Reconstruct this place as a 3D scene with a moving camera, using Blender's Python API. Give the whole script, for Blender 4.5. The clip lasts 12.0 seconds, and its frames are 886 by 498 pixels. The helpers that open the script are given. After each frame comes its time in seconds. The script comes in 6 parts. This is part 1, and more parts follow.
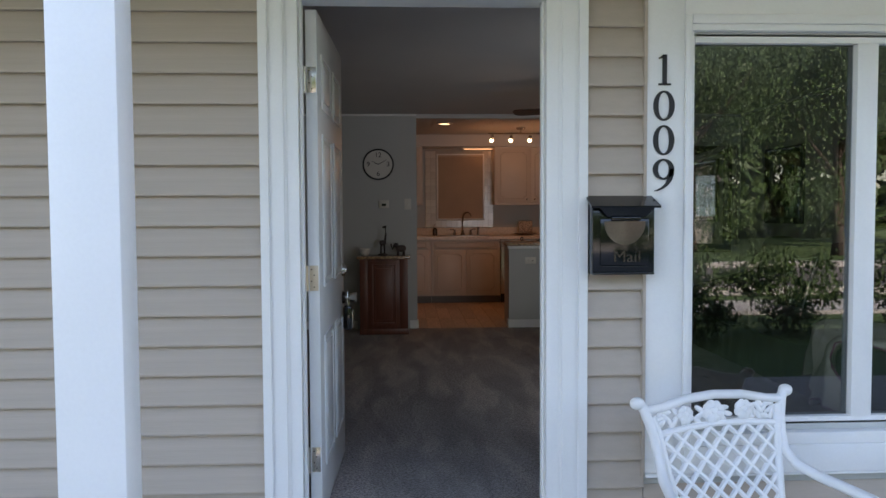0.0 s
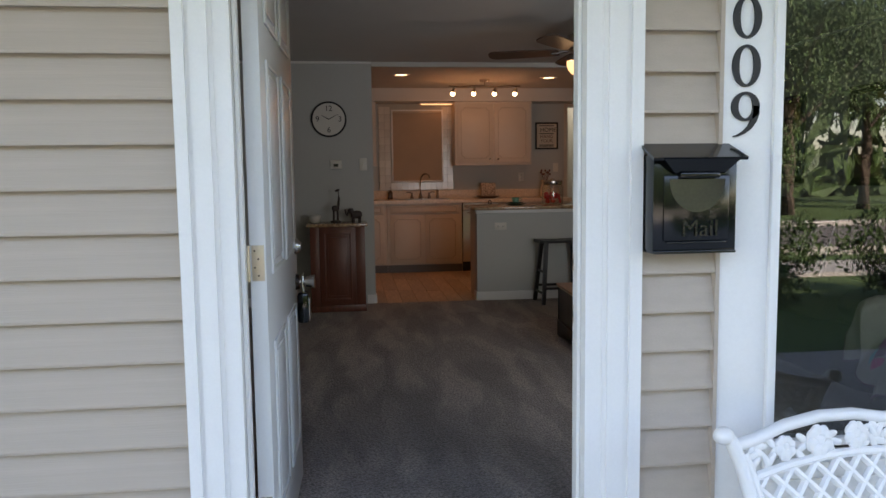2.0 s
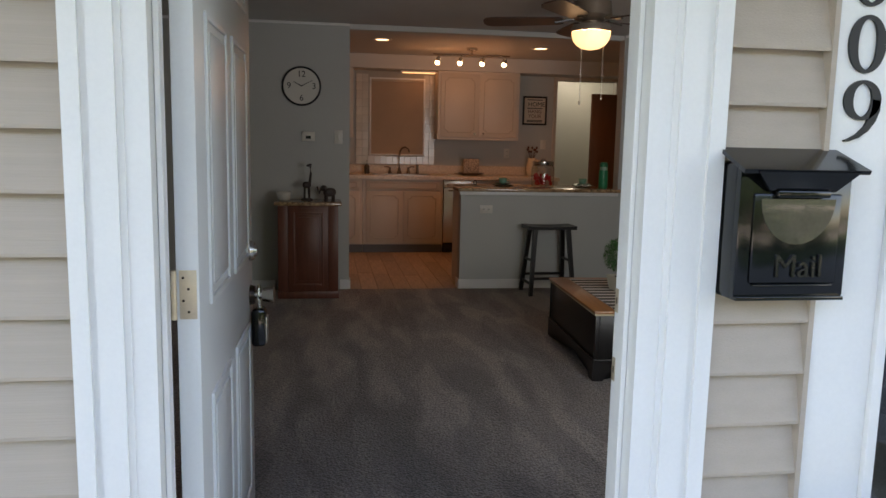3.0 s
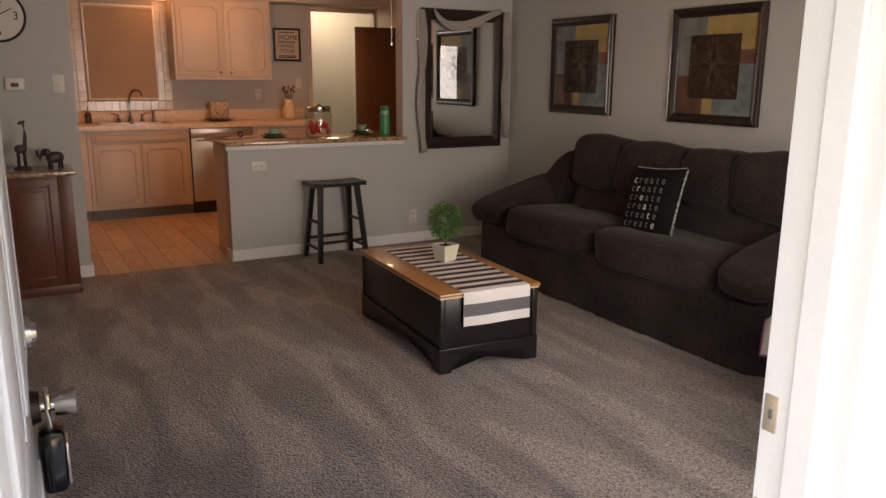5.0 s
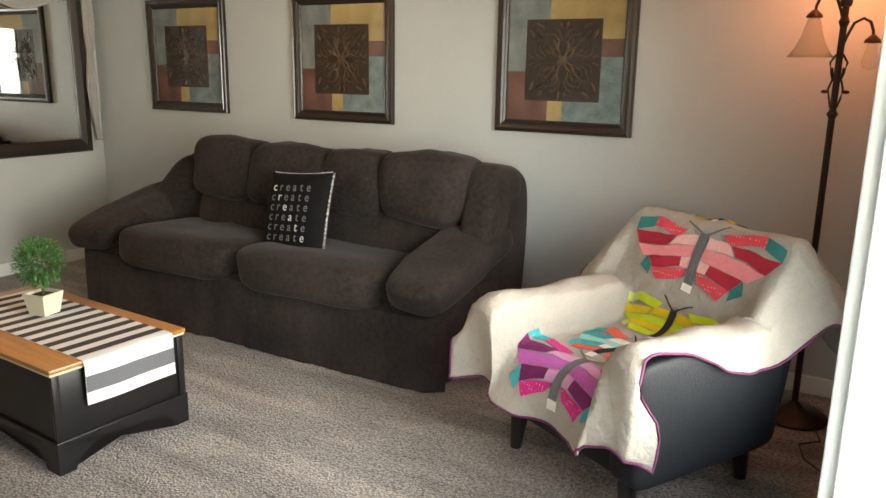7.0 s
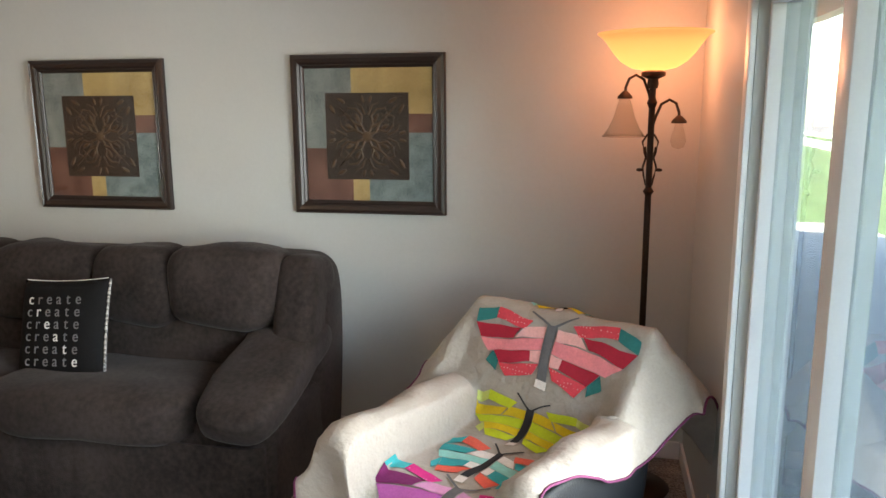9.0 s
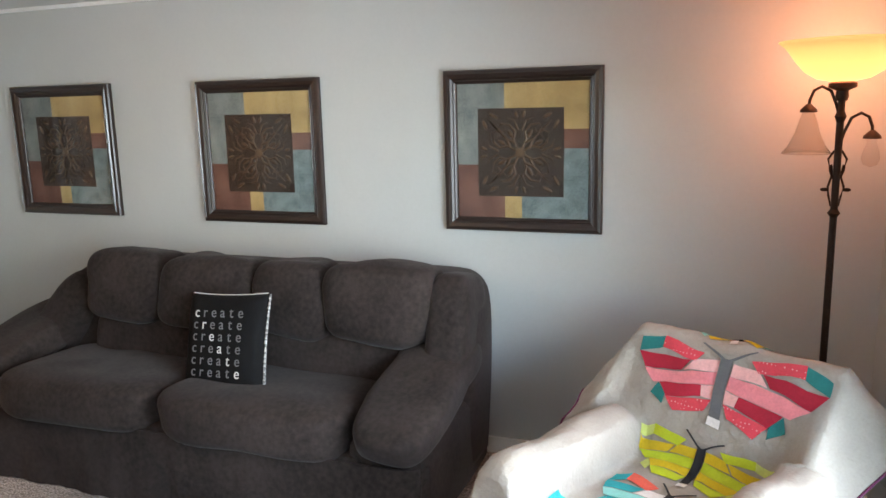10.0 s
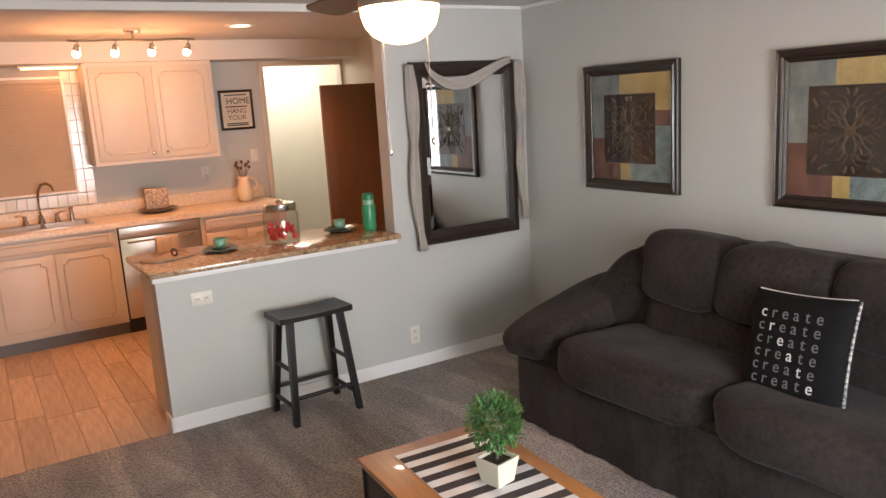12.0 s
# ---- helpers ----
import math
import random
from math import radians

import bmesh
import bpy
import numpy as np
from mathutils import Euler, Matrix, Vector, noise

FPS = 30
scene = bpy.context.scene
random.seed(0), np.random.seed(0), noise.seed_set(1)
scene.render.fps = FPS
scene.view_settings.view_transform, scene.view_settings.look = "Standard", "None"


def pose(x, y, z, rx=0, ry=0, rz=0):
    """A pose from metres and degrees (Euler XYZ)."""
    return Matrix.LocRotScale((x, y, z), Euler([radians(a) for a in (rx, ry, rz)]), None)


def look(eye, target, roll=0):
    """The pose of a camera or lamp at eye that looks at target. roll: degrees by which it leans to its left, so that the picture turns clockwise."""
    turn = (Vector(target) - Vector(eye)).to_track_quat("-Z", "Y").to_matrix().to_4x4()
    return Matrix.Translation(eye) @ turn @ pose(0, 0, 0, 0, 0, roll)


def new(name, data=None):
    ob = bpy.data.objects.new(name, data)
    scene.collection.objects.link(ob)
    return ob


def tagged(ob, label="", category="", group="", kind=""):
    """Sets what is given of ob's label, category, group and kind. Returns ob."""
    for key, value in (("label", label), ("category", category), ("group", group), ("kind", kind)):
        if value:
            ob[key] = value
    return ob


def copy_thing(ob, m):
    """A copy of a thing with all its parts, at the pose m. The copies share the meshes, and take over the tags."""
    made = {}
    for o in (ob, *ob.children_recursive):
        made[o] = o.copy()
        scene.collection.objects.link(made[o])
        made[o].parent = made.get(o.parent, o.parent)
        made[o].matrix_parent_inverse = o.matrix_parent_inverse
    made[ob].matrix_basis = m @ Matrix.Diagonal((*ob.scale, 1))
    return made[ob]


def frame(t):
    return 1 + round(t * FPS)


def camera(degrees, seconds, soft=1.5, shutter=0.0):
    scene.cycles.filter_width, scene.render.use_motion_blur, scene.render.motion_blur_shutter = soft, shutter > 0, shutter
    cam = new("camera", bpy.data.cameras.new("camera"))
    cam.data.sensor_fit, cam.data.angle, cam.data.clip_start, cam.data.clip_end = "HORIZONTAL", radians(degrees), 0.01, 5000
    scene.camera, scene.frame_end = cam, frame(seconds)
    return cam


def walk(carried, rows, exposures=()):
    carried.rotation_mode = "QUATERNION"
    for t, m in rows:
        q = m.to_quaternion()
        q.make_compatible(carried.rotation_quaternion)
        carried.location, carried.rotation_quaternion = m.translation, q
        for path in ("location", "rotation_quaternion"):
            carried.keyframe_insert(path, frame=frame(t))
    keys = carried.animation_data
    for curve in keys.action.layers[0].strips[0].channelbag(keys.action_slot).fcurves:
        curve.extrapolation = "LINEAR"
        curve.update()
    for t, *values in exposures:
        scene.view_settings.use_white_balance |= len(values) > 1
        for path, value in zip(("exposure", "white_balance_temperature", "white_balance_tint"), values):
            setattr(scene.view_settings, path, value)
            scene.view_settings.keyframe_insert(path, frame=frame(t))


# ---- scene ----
cam = camera(60.4, 12.0)
PATH = [
    (0, (-0.061, -2.9, 1.24), (0.032, -0.904, 1.145), -0.3),
    (0.5, (-0.043, -2.868, 1.23), (0.06, -0.874, 1.114), 0.2),
    (1, (-0.062, -2.7, 1.215), (0.054, -0.71, 1.053), 0.7),
    (1.5, (-0.112, -2.393, 1.224), (0.05, -0.407, 1.054), -0.6),
    (2, (-0.166, -2.042, 1.223), (0.068, -0.065, 1.03), -0.7),
    (2.5, (-0.143, -1.721, 1.239), (0.121, 0.248, 1.01), 0.3),
    (2.7, (-0.141, -1.615, 1.260), (0.137, 0.351, 1.018), 0.8),
    (4.3, (-0.323, -0.786, 1.407), (0.276, 1.068, 0.954), 0.0),
    (4.5, (-0.338, -0.709, 1.406), (0.357, 1.111, 0.952), -0.0),
    (5, (-0.375, -0.513, 1.402), (0.587, 1.184, 0.959), 0.4),
    (5.5, (-0.366, -0.325, 1.401), (0.863, 1.187, 0.95), 0.1),
    (6, (-0.329, -0.161, 1.394), (1.136, 1.119, 0.932), 0.1),
    (6.5, (-0.217, -0.032, 1.395), (1.329, 1.149, 0.931), 0.9),
    (7, (-0.107, 0.097, 1.418), (1.572, 1.083, 0.961), 0.9),
    (7.5, (-0.032, 0.254, 1.448), (1.815, 0.876, 1.0), 1.0),
    (7.7, (-0.000, 0.320, 1.463), (1.891, 0.811, 1.034), 1.1),
    (9.3, (0.153, 0.553, 1.655), (2.077, 0.951, 1.280), -0.5),
    (9.5, (0.165, 0.585, 1.666), (2.069, 1.075, 1.298), -0.5),
    (10, (0.19, 0.676, 1.696), (2.026, 1.376, 1.323), -1.4),
    (10.5, (0.202, 0.797, 1.69), (1.969, 1.662, 1.328), -2.3),
    (11, (0.186, 0.913, 1.689), (1.784, 2.054, 1.312), -3.5),
    (11.5, (0.208, 1.007, 1.683), (1.591, 2.396, 1.291), -3.4),
    (12, (0.273, 1.064, 1.708), (1.301, 2.737, 1.325), -3.5),
]
walk(cam, [(t, look(eye, target, roll)) for t, eye, target, roll in PATH],
     [(0, 2.3, 7000, 22), (1.0, 2.25, 6950, 20), (2.0, 2.65, 7400, 22), (2.7, 2.7, 7500, 22), (4.3, 3.2, 8700, 28), (5.0, 3.75, 9300, 34), (5.5, 4.2, 9300, 32), (6.0, 4.4, 8300, 20), (6.5, 4.6, 8300, 18), (7.0, 5.0, 8400, 16), (7.7, 5.1, 8600, 16), (9.5, 4.85, 6900, 17), (10.0, 5.3, 6700, 16), (10.5, 5.5, 6900, 15), (11.0, 5.4, 7300, 17), (11.5, 5.35, 7500, 20), (12, 5.1, 7400, 26)])

# ---- world, sun, large lights ----
world = bpy.data.worlds.new("world")
scene.world = world
world.use_nodes = True
wn = world.node_tree.nodes
sky = wn.new("ShaderNodeTexSky")
sky.sky_type = 'NISHITA'
sky.sun_disc = False
sky.sun_elevation = radians(33)
sky.sun_rotation = radians(20)
wn["Background"].inputs["Strength"].default_value = 0.15
world.node_tree.links.new(sky.outputs["Color"], wn["Background"].inputs["Color"])

sun_lamp = new("sun", bpy.data.lights.new("sun", 'SUN'))
sun_lamp.data.energy = 5.0
sun_lamp.data.angle = radians(0.5)
sun_lamp.data.color = (1.0, 0.94, 0.85)
sun_lamp.matrix_world = look((3.4, 9.4, 6.5), (0, 0, 0))


def point_lamp(name, place, watts, colour, radius):
    ob = new(name, bpy.data.lights.new(name, 'POINT'))
    ob.data.energy, ob.data.color, ob.data.shadow_soft_size = watts, colour, radius
    ob.location = place
    return ob


def spot_lamp(name, place, target, watts, colour, angle, radius):
    ob = new(name, bpy.data.lights.new(name, 'SPOT'))
    ob.data.energy, ob.data.color, ob.data.shadow_soft_size = watts, colour, radius
    ob.data.spot_size, ob.data.spot_blend = radians(angle), 0.6
    ob.matrix_world = look(place, target)
    return ob


WARM = (1.0, 0.375, 0.125)
KITCHEN_BULB = 2.164
# daylight that enters through the front window
day = new("window_daylight", bpy.data.lights.new("window_daylight", 'AREA'))
day.data.shape, day.data.size, day.data.size_y = 'RECTANGLE', 1.34, 1.42
day.data.energy, day.data.color, day.data.spread = 2.0, (0.78, 0.92, 1.0), radians(112)
day.matrix_world = look((1.73, 0.076, 1.16), (1.73, 3.0, 1.16))
# lamps of the place
for place in ((0.40, 6.45, 2.31), (2.11, 6.66, 2.31)):
    spot_lamp("can_light_bulb", place, (place[0], place[1], 0), 1.6, WARM, 130, 0.05)
for i in range(4):
    point_lamp("track_bulb", (1.026 + 0.245 * i, 6.87, KITCHEN_BULB), 0.165, WARM, 0.02)
point_lamp("valance_bulb", (1.06, 7.93, 2.12), 0.02, WARM, 0.04)
point_lamp("fan_bulb", (1.43, 3.11, 1.95), 0.6, (1.0, 0.70, 0.42), 0.06)
point_lamp("torch_bulb", (3.248, 0.322, 1.845), 0.21, (1.0, 0.45, 0.25), 0.06)
# added fill with no known lamp behind it: brightens the guessed hall
point_lamp("hall_fill_light", (3.35, 8.72, 2.20), 0.6, (1.0, 0.95, 0.74), 0.08)

# ---- materials ----
def mat(name, colour, rough=0.6, metal=0.0, vary=0.08, scale=6.0, grain=120.0, bump=0.0, bump_scale=None, spread=0.0,
        second=None, stretch=None, coat=0.0, rnd=0.0):
    """A surface with two scales of variation, optional relief and optional second colour."""
    m = bpy.data.materials.new(name)
    m.use_nodes = True
    nt = m.node_tree
    nd, ln = nt.nodes, nt.links
    p = nd["Principled BSDF"]
    tc = nd.new("ShaderNodeTexCoord")
    mp = nd.new("ShaderNodeMapping")
    ln.new(tc.outputs["Object"], mp.inputs["Vector"])
    if stretch:
        mp.inputs["Scale"].default_value = stretch
    n1 = nd.new("ShaderNodeTexNoise")
    n1.inputs["Scale"].default_value, n1.inputs["Detail"].default_value = scale, 4
    n2 = nd.new("ShaderNodeTexNoise")
    n2.inputs["Scale"].default_value, n2.inputs["Detail"].default_value = grain, 3
    for n in (n1, n2):
        ln.new(mp.outputs["Vector"], n.inputs["Vector"])
    mix = nd.new("ShaderNodeMix")
    mix.data_type = 'FLOAT'
    mix.inputs[0].default_value = 0.4
    ln.new(n1.outputs["Fac"], mix.inputs[2])
    ln.new(n2.outputs["Fac"], mix.inputs[3])
    ramp = nd.new("ShaderNodeValToRGB")
    a = [max(0.0, c * (1 - vary)) for c in colour]
    b = [min(1.0, c * (1 + vary)) for c in (second or colour)]
    ramp.color_ramp.elements[0].position, ramp.color_ramp.elements[1].position = 0.32, 0.68
    ramp.color_ramp.elements[0].color, ramp.color_ramp.elements[1].color = (*a, 1), (*b, 1)
    ln.new(mix.outputs[0], ramp.inputs["Fac"])
    out = ramp.outputs["Color"]
    if rnd:
        oi = nd.new("ShaderNodeObjectInfo")
        mr = nd.new("ShaderNodeMapRange")
        mr.inputs["To Min"].default_value, mr.inputs["To Max"].default_value = 1 - rnd, 1 + rnd
        ln.new(oi.outputs["Random"], mr.inputs["Value"])
        hs = nd.new("ShaderNodeHueSaturation")
        ln.new(mr.outputs["Result"], hs.inputs["Value"])
        ln.new(out, hs.inputs["Color"])
        out = hs.outputs["Color"]
    ln.new(out, p.inputs["Base Color"])
    p.inputs["Metallic"].default_value = metal
    p.inputs["Coat Weight"].default_value = coat
    if spread:
        mr = nd.new("ShaderNodeMapRange")
        mr.inputs["To Min"].default_value, mr.inputs["To Max"].default_value = max(0.02, rough - spread), min(1, rough + spread)
        ln.new(n1.outputs["Fac"], mr.inputs["Value"])
        ln.new(mr.outputs["Result"], p.inputs["Roughness"])
    else:
        p.inputs["Roughness"].default_value = rough
    if bump:
        b3 = nd.new("ShaderNodeTexNoise")
        b3.inputs["Scale"].default_value, b3.inputs["Detail"].default_value = bump_scale or grain, 3
        ln.new(mp.outputs["Vector"], b3.inputs["Vector"])
        bp = nd.new("ShaderNodeBump")
        bp.inputs["Strength"].default_value, bp.inputs["Distance"].default_value = bump, 0.004
        ln.new(b3.outputs["Fac"], bp.inputs["Height"])
        ln.new(bp.outputs["Normal"], p.inputs["Normal"])
    return m


def glow(name, colour, strength, base=(0.9, 0.85, 0.75)):
    m = mat(name, base, 0.4, vary=0.02)
    p = m.node_tree.nodes["Principled BSDF"]
    p.inputs["Emission Color"].default_value = (*colour, 1)
    p.inputs["Emission Strength"].default_value = strength
    return m


def glass(name, tint=(1, 1, 1), rough=0.0, gloss=0.05):
    """Clear pane: see-through, with a mirror film that grows towards grazing angles."""
    m = bpy.data.materials.new(name)
    m.use_nodes = True
    nd, ln = m.node_tree.nodes, m.node_tree.links
    nd.remove(nd["Principled BSDF"])
    tr, gl, mx, lw = (nd.new("ShaderNodeBsdfTransparent"), nd.new("ShaderNodeBsdfGlossy"), nd.new("ShaderNodeMixShader"), nd.new("ShaderNodeLayerWeight"))
    pw, ml = nd.new("ShaderNodeMath"), nd.new("ShaderNodeMath")
    pw.operation, ml.operation = 'POWER', 'MULTIPLY_ADD'
    lw.inputs["Blend"].default_value = 0.5
    pw.inputs[1].default_value = 5.0
    ml.inputs[1].default_value, ml.inputs[2].default_value = 0.9 - gloss, gloss
    tr.inputs["Color"].default_value = (*tint, 1)
    gl.inputs["Roughness"].default_value = rough
    ln.new(lw.outputs["Facing"], pw.inputs[0])
    ln.new(pw.outputs[0], ml.inputs[0])
    ln.new(ml.outputs[0], mx.inputs["Fac"])
    ln.new(tr.outputs["BSDF"], mx.inputs[1])
    ln.new(gl.outputs["BSDF"], mx.inputs[2])
    ln.new(mx.outputs["Shader"], nd["Material Output"].inputs["Surface"])
    return m


def carpet_material():
    """Cut pile: tufts with relief that darken towards their edges, and soft vacuum strokes that lean two ways."""
    m = mat("carpet", (0.235, 0.198, 0.172), 0.95, vary=0.30, second=(0.44, 0.382, 0.34), scale=70, grain=190)
    nd, ln = m.node_tree.nodes, m.node_tree.links
    p = nd["Principled BSDF"]
    tc = nd.new("ShaderNodeTexCoord")

    def times(a, b):
        mx = nd.new("ShaderNodeMix")
        mx.data_type, mx.blend_type = 'RGBA', 'MULTIPLY'
        mx.inputs[0].default_value = 1.0
        ln.new(a, mx.inputs[6])
        ln.new(b, mx.inputs[7])
        return mx.outputs[2]

    def tone(fac, a, b, lo, hi):
        rp = nd.new("ShaderNodeValToRGB")
        rp.color_ramp.elements[0].position, rp.color_ramp.elements[1].position = a, b
        rp.color_ramp.elements[0].color, rp.color_ramp.elements[1].color = (lo, lo, lo, 1), (hi, hi, hi, 1)
        ln.new(fac, rp.inputs["Fac"])
        return rp.outputs["Color"]

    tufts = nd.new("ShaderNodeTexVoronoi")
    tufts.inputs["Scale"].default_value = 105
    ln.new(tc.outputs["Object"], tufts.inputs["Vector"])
    strokes = []
    for turn, scale in ((11, (5.2, 1.1, 1)), (-15, (3.8, 0.95, 1))):
        mp, ns = nd.new("ShaderNodeMapping"), nd.new("ShaderNodeTexNoise")
        mp.inputs["Rotation"].default_value = (0, 0, radians(turn))
        mp.inputs["Scale"].default_value = scale
        ns.inputs["Scale"].default_value, ns.inputs["Detail"].default_value, ns.inputs["Distortion"].default_value = 1.0, 1.5, 0.5
        ln.new(tc.outputs["Object"], mp.inputs["Vector"])
        ln.new(mp.outputs["Vector"], ns.inputs["Vector"])
        strokes.append(tone(ns.outputs["Fac"], 0.45, 0.54, 0.80, 1.11))
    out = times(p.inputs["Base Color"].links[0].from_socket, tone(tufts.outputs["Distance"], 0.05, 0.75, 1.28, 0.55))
    out = times(times(out, strokes[0]), strokes[1])
    ln.new(out, p.inputs["Base Color"])
    bp = nd.new("ShaderNodeBump")
    bp.invert = True
    bp.inputs["Strength"].default_value, bp.inputs["Distance"].default_value = 0.9, 0.012
    ln.new(tufts.outputs["Distance"], bp.inputs["Height"])
    ln.new(bp.outputs["Normal"], p.inputs["Normal"])
    p.inputs["Sheen Weight"].default_value = 0.25
    return m


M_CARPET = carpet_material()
M_WALL = mat("wall_paint", (0.49, 0.505, 0.49), 0.62, vary=0.03, scale=2.5, grain=60, bump=0.12, bump_scale=140)
M_CEIL = mat("ceiling_paint", (0.62, 0.62, 0.60), 0.8, vary=0.03, scale=3, bump=0.35, bump_scale=90)
M_WHITE = mat("white_trim_paint", (0.80, 0.80, 0.785), 0.38, vary=0.03, scale=5, bump=0.05, bump_scale=40, spread=0.08)
M_DOORW = mat("white_door_paint", (0.70, 0.72, 0.72), 0.32, vary=0.03, scale=4, bump=0.06, bump_scale=60)
M_SIDING = mat("beige_vinyl_siding", (0.44, 0.372, 0.305), 0.6, vary=0.06, scale=3, grain=40, bump=0.25, bump_scale=35, stretch=(1, 4, 14))
M_BLACKMET = mat("black_painted_metal", (0.005, 0.0055, 0.0055), 0.13, vary=0.2, bump=0.03, bump_scale=20)
# for the mailbox lettering, a little paler than the body
M_EMBOSS = mat("embossed_black_metal", (0.014, 0.0145, 0.014), 0.16, vary=0.4, scale=40)
M_IRON = mat("dark_bronze_metal", (0.035, 0.022, 0.016), 0.42, 0.6, vary=0.3, scale=20)
M_CHROME = mat("brushed_nickel", (0.62, 0.58, 0.52), 0.25, 1.0, vary=0.05)
M_BRASS = mat("primed_brass", (0.62, 0.52, 0.38), 0.45, 0.6, vary=0.1)
M_BLACKWOOD = mat("black_satin_wood", (0.009, 0.008, 0.008), 0.36, vary=0.3, scale=3, grain=70, bump=0.08, bump_scale=60, stretch=(6, 1, 1))
M_OAK = mat("honey_oak_top", (0.40, 0.17, 0.055), 0.3, vary=0.22, scale=3, grain=26, bump=0.08, stretch=(14, 1, 6), coat=0.25)
M_CHERRY = mat("reddish_brown_wood", (0.14, 0.045, 0.026), 0.4, vary=0.3, scale=3, grain=30, bump=0.06, stretch=(10, 10, 1))
M_BROWN = mat("brown_enamel", (0.165, 0.088, 0.052), 0.45, vary=0.12, scale=3, grain=40, stretch=(6, 6, 1))
M_CABINET = mat("painted_cabinet", (0.60, 0.54, 0.47), 0.42, vary=0.05, scale=4, bump=0.05)
# darker than the cabinet paint: shade around raised mouldings put into the colour
M_MOULD_SHADE = mat("shade_toned_moulding", (0.50, 0.44, 0.37), 0.45, vary=0.15, scale=20)
M_COUNTER = mat("speckled_laminate", (0.66, 0.56, 0.45), 0.3, vary=0.14, second=(0.74, 0.65, 0.54), scale=40, grain=160)
M_GRANITE = mat("brown_granite", (0.16, 0.08, 0.045), 0.16, vary=0.5, second=(0.42, 0.28, 0.16), scale=34, grain=120, coat=0.3)
M_STEEL = mat("stainless_steel", (0.56, 0.53, 0.50), 0.3, 0.9, vary=0.05, stretch=(1, 1, 30))
M_PLANK = mat("oak_look_plank", (0.40, 0.285, 0.195), 0.36, vary=0.18, second=(0.52, 0.39, 0.285), scale=3, grain=22, bump=0.08, stretch=(14, 1.4, 1), rnd=0.16)
M_TILE = mat("glazed_white_tile", (0.62, 0.60, 0.55), 0.15, vary=0.08, scale=9, rnd=0.10)
M_GROUT = mat("grout", (0.42, 0.40, 0.36), 0.85, vary=0.1)
M_SOFA = mat("charcoal_brown_plush", (0.0165, 0.0122, 0.0112), 0.92, vary=0.30, second=(0.035, 0.0265, 0.024), scale=3.2, grain=45, bump=0.3, bump_scale=190)
M_SOFA.node_tree.nodes["Principled BSDF"].inputs["Specular IOR Level"].default_value = 0.15
M_SOFA.node_tree.nodes["Principled BSDF"].inputs["Sheen Weight"].default_value = 0.08
M_SOFA.node_tree.nodes["Principled BSDF"].inputs["Sheen Roughness"].default_value = 0.4
M_LEATHER = mat("black_leather", (0.012, 0.014, 0.016), 0.56, vary=0.2, scale=8, bump=0.4, bump_scale=160)
M_LEATHER.node_tree.nodes["Principled BSDF"].inputs["Specular IOR Level"].default_value = 0.2
M_QUILT = mat("cream_quilt_cotton", (0.37, 0.33, 0.285), 0.9, vary=0.09, scale=10, bump=1.0, bump_scale=38)
M_QUILT.node_tree.nodes["Bump"].inputs["Distance"].default_value = 0.007
M_PLASTIC = mat("ivory_plastic", (0.68, 0.66, 0.60), 0.35, vary=0.02)
M_SCREEN = mat("dark_display", (0.03, 0.035, 0.03), 0.2, vary=0.05)
M_MIRROR = mat("silvered_mirror", (0.86, 0.88, 0.88), 0.01, 1.0, vary=0.0)
M_PANE = glass("window_glass", (0.5, 0.55, 0.56), gloss=0.10)
M_PICGLASS = glass("picture_glass", (0.90, 0.90, 0.90), gloss=0.045)
M_CONCRETE = mat("concrete", (0.38, 0.36, 0.33), 0.85, vary=0.12, scale=3, bump=0.3, bump_scale=60)
M_ASPHALT = mat("asphalt", (0.13, 0.118, 0.11), 0.9, vary=0.2, scale=2, bump=0.4)
M_SHINGLE = mat("grey_shingle", (0.11, 0.105, 0.10), 0.9, vary=0.3, scale=4, bump=0.5, bump_scale=30)
M_GRASS = mat("lawn", (0.055, 0.10, 0.022), 0.9, vary=0.35, scale=1.5, grain=30, bump=0.8, bump_scale=40)
M_BARK = mat("bark", (0.07, 0.05, 0.035), 0.9, vary=0.35, scale=6, bump=0.8, bump_scale=25, stretch=(4, 4, 1))
M_LEAF = mat("foliage", (0.045, 0.085, 0.02), 0.6, vary=0.45, scale=1.2, grain=9)
M_INK = mat("black_ink", (0.012, 0.012, 0.014), 0.5, vary=0.1)


# ---- mesh helpers ----
def box(bm, x0, y0, z0, x1, y1, z1, bevel=0.0):
    r = bmesh.ops.create_cube(bm, size=1.0)
    vs = r["verts"]
    bmesh.ops.scale(bm, vec=(abs(x1 - x0), abs(y1 - y0), abs(z1 - z0)), verts=vs)
    bmesh.ops.translate(bm, vec=((x0 + x1) / 2, (y0 + y1) / 2, (z0 + z1) / 2), verts=vs)
    if bevel:
        es = list({e for v in vs for e in v.link_edges})
        bmesh.ops.bevel(bm, geom=es, offset=bevel, segments=2, affect='EDGES', profile=0.5)
    return vs


def cyl(bm, p0, p1, r0, r1=None, seg=16):
    p0, p1 = Vector(p0), Vector(p1)
    r = bmesh.ops.create_cone(bm, cap_ends=True, segments=seg, radius1=r0, radius2=r0 if r1 is None else r1, depth=(p1 - p0).length)
    m = Matrix.Translation((p0 + p1) / 2) @ (p1 - p0).to_track_quat("Z", "Y").to_matrix().to_4x4()
    bmesh.ops.transform(bm, matrix=m, verts=r["verts"])
    return r["verts"]


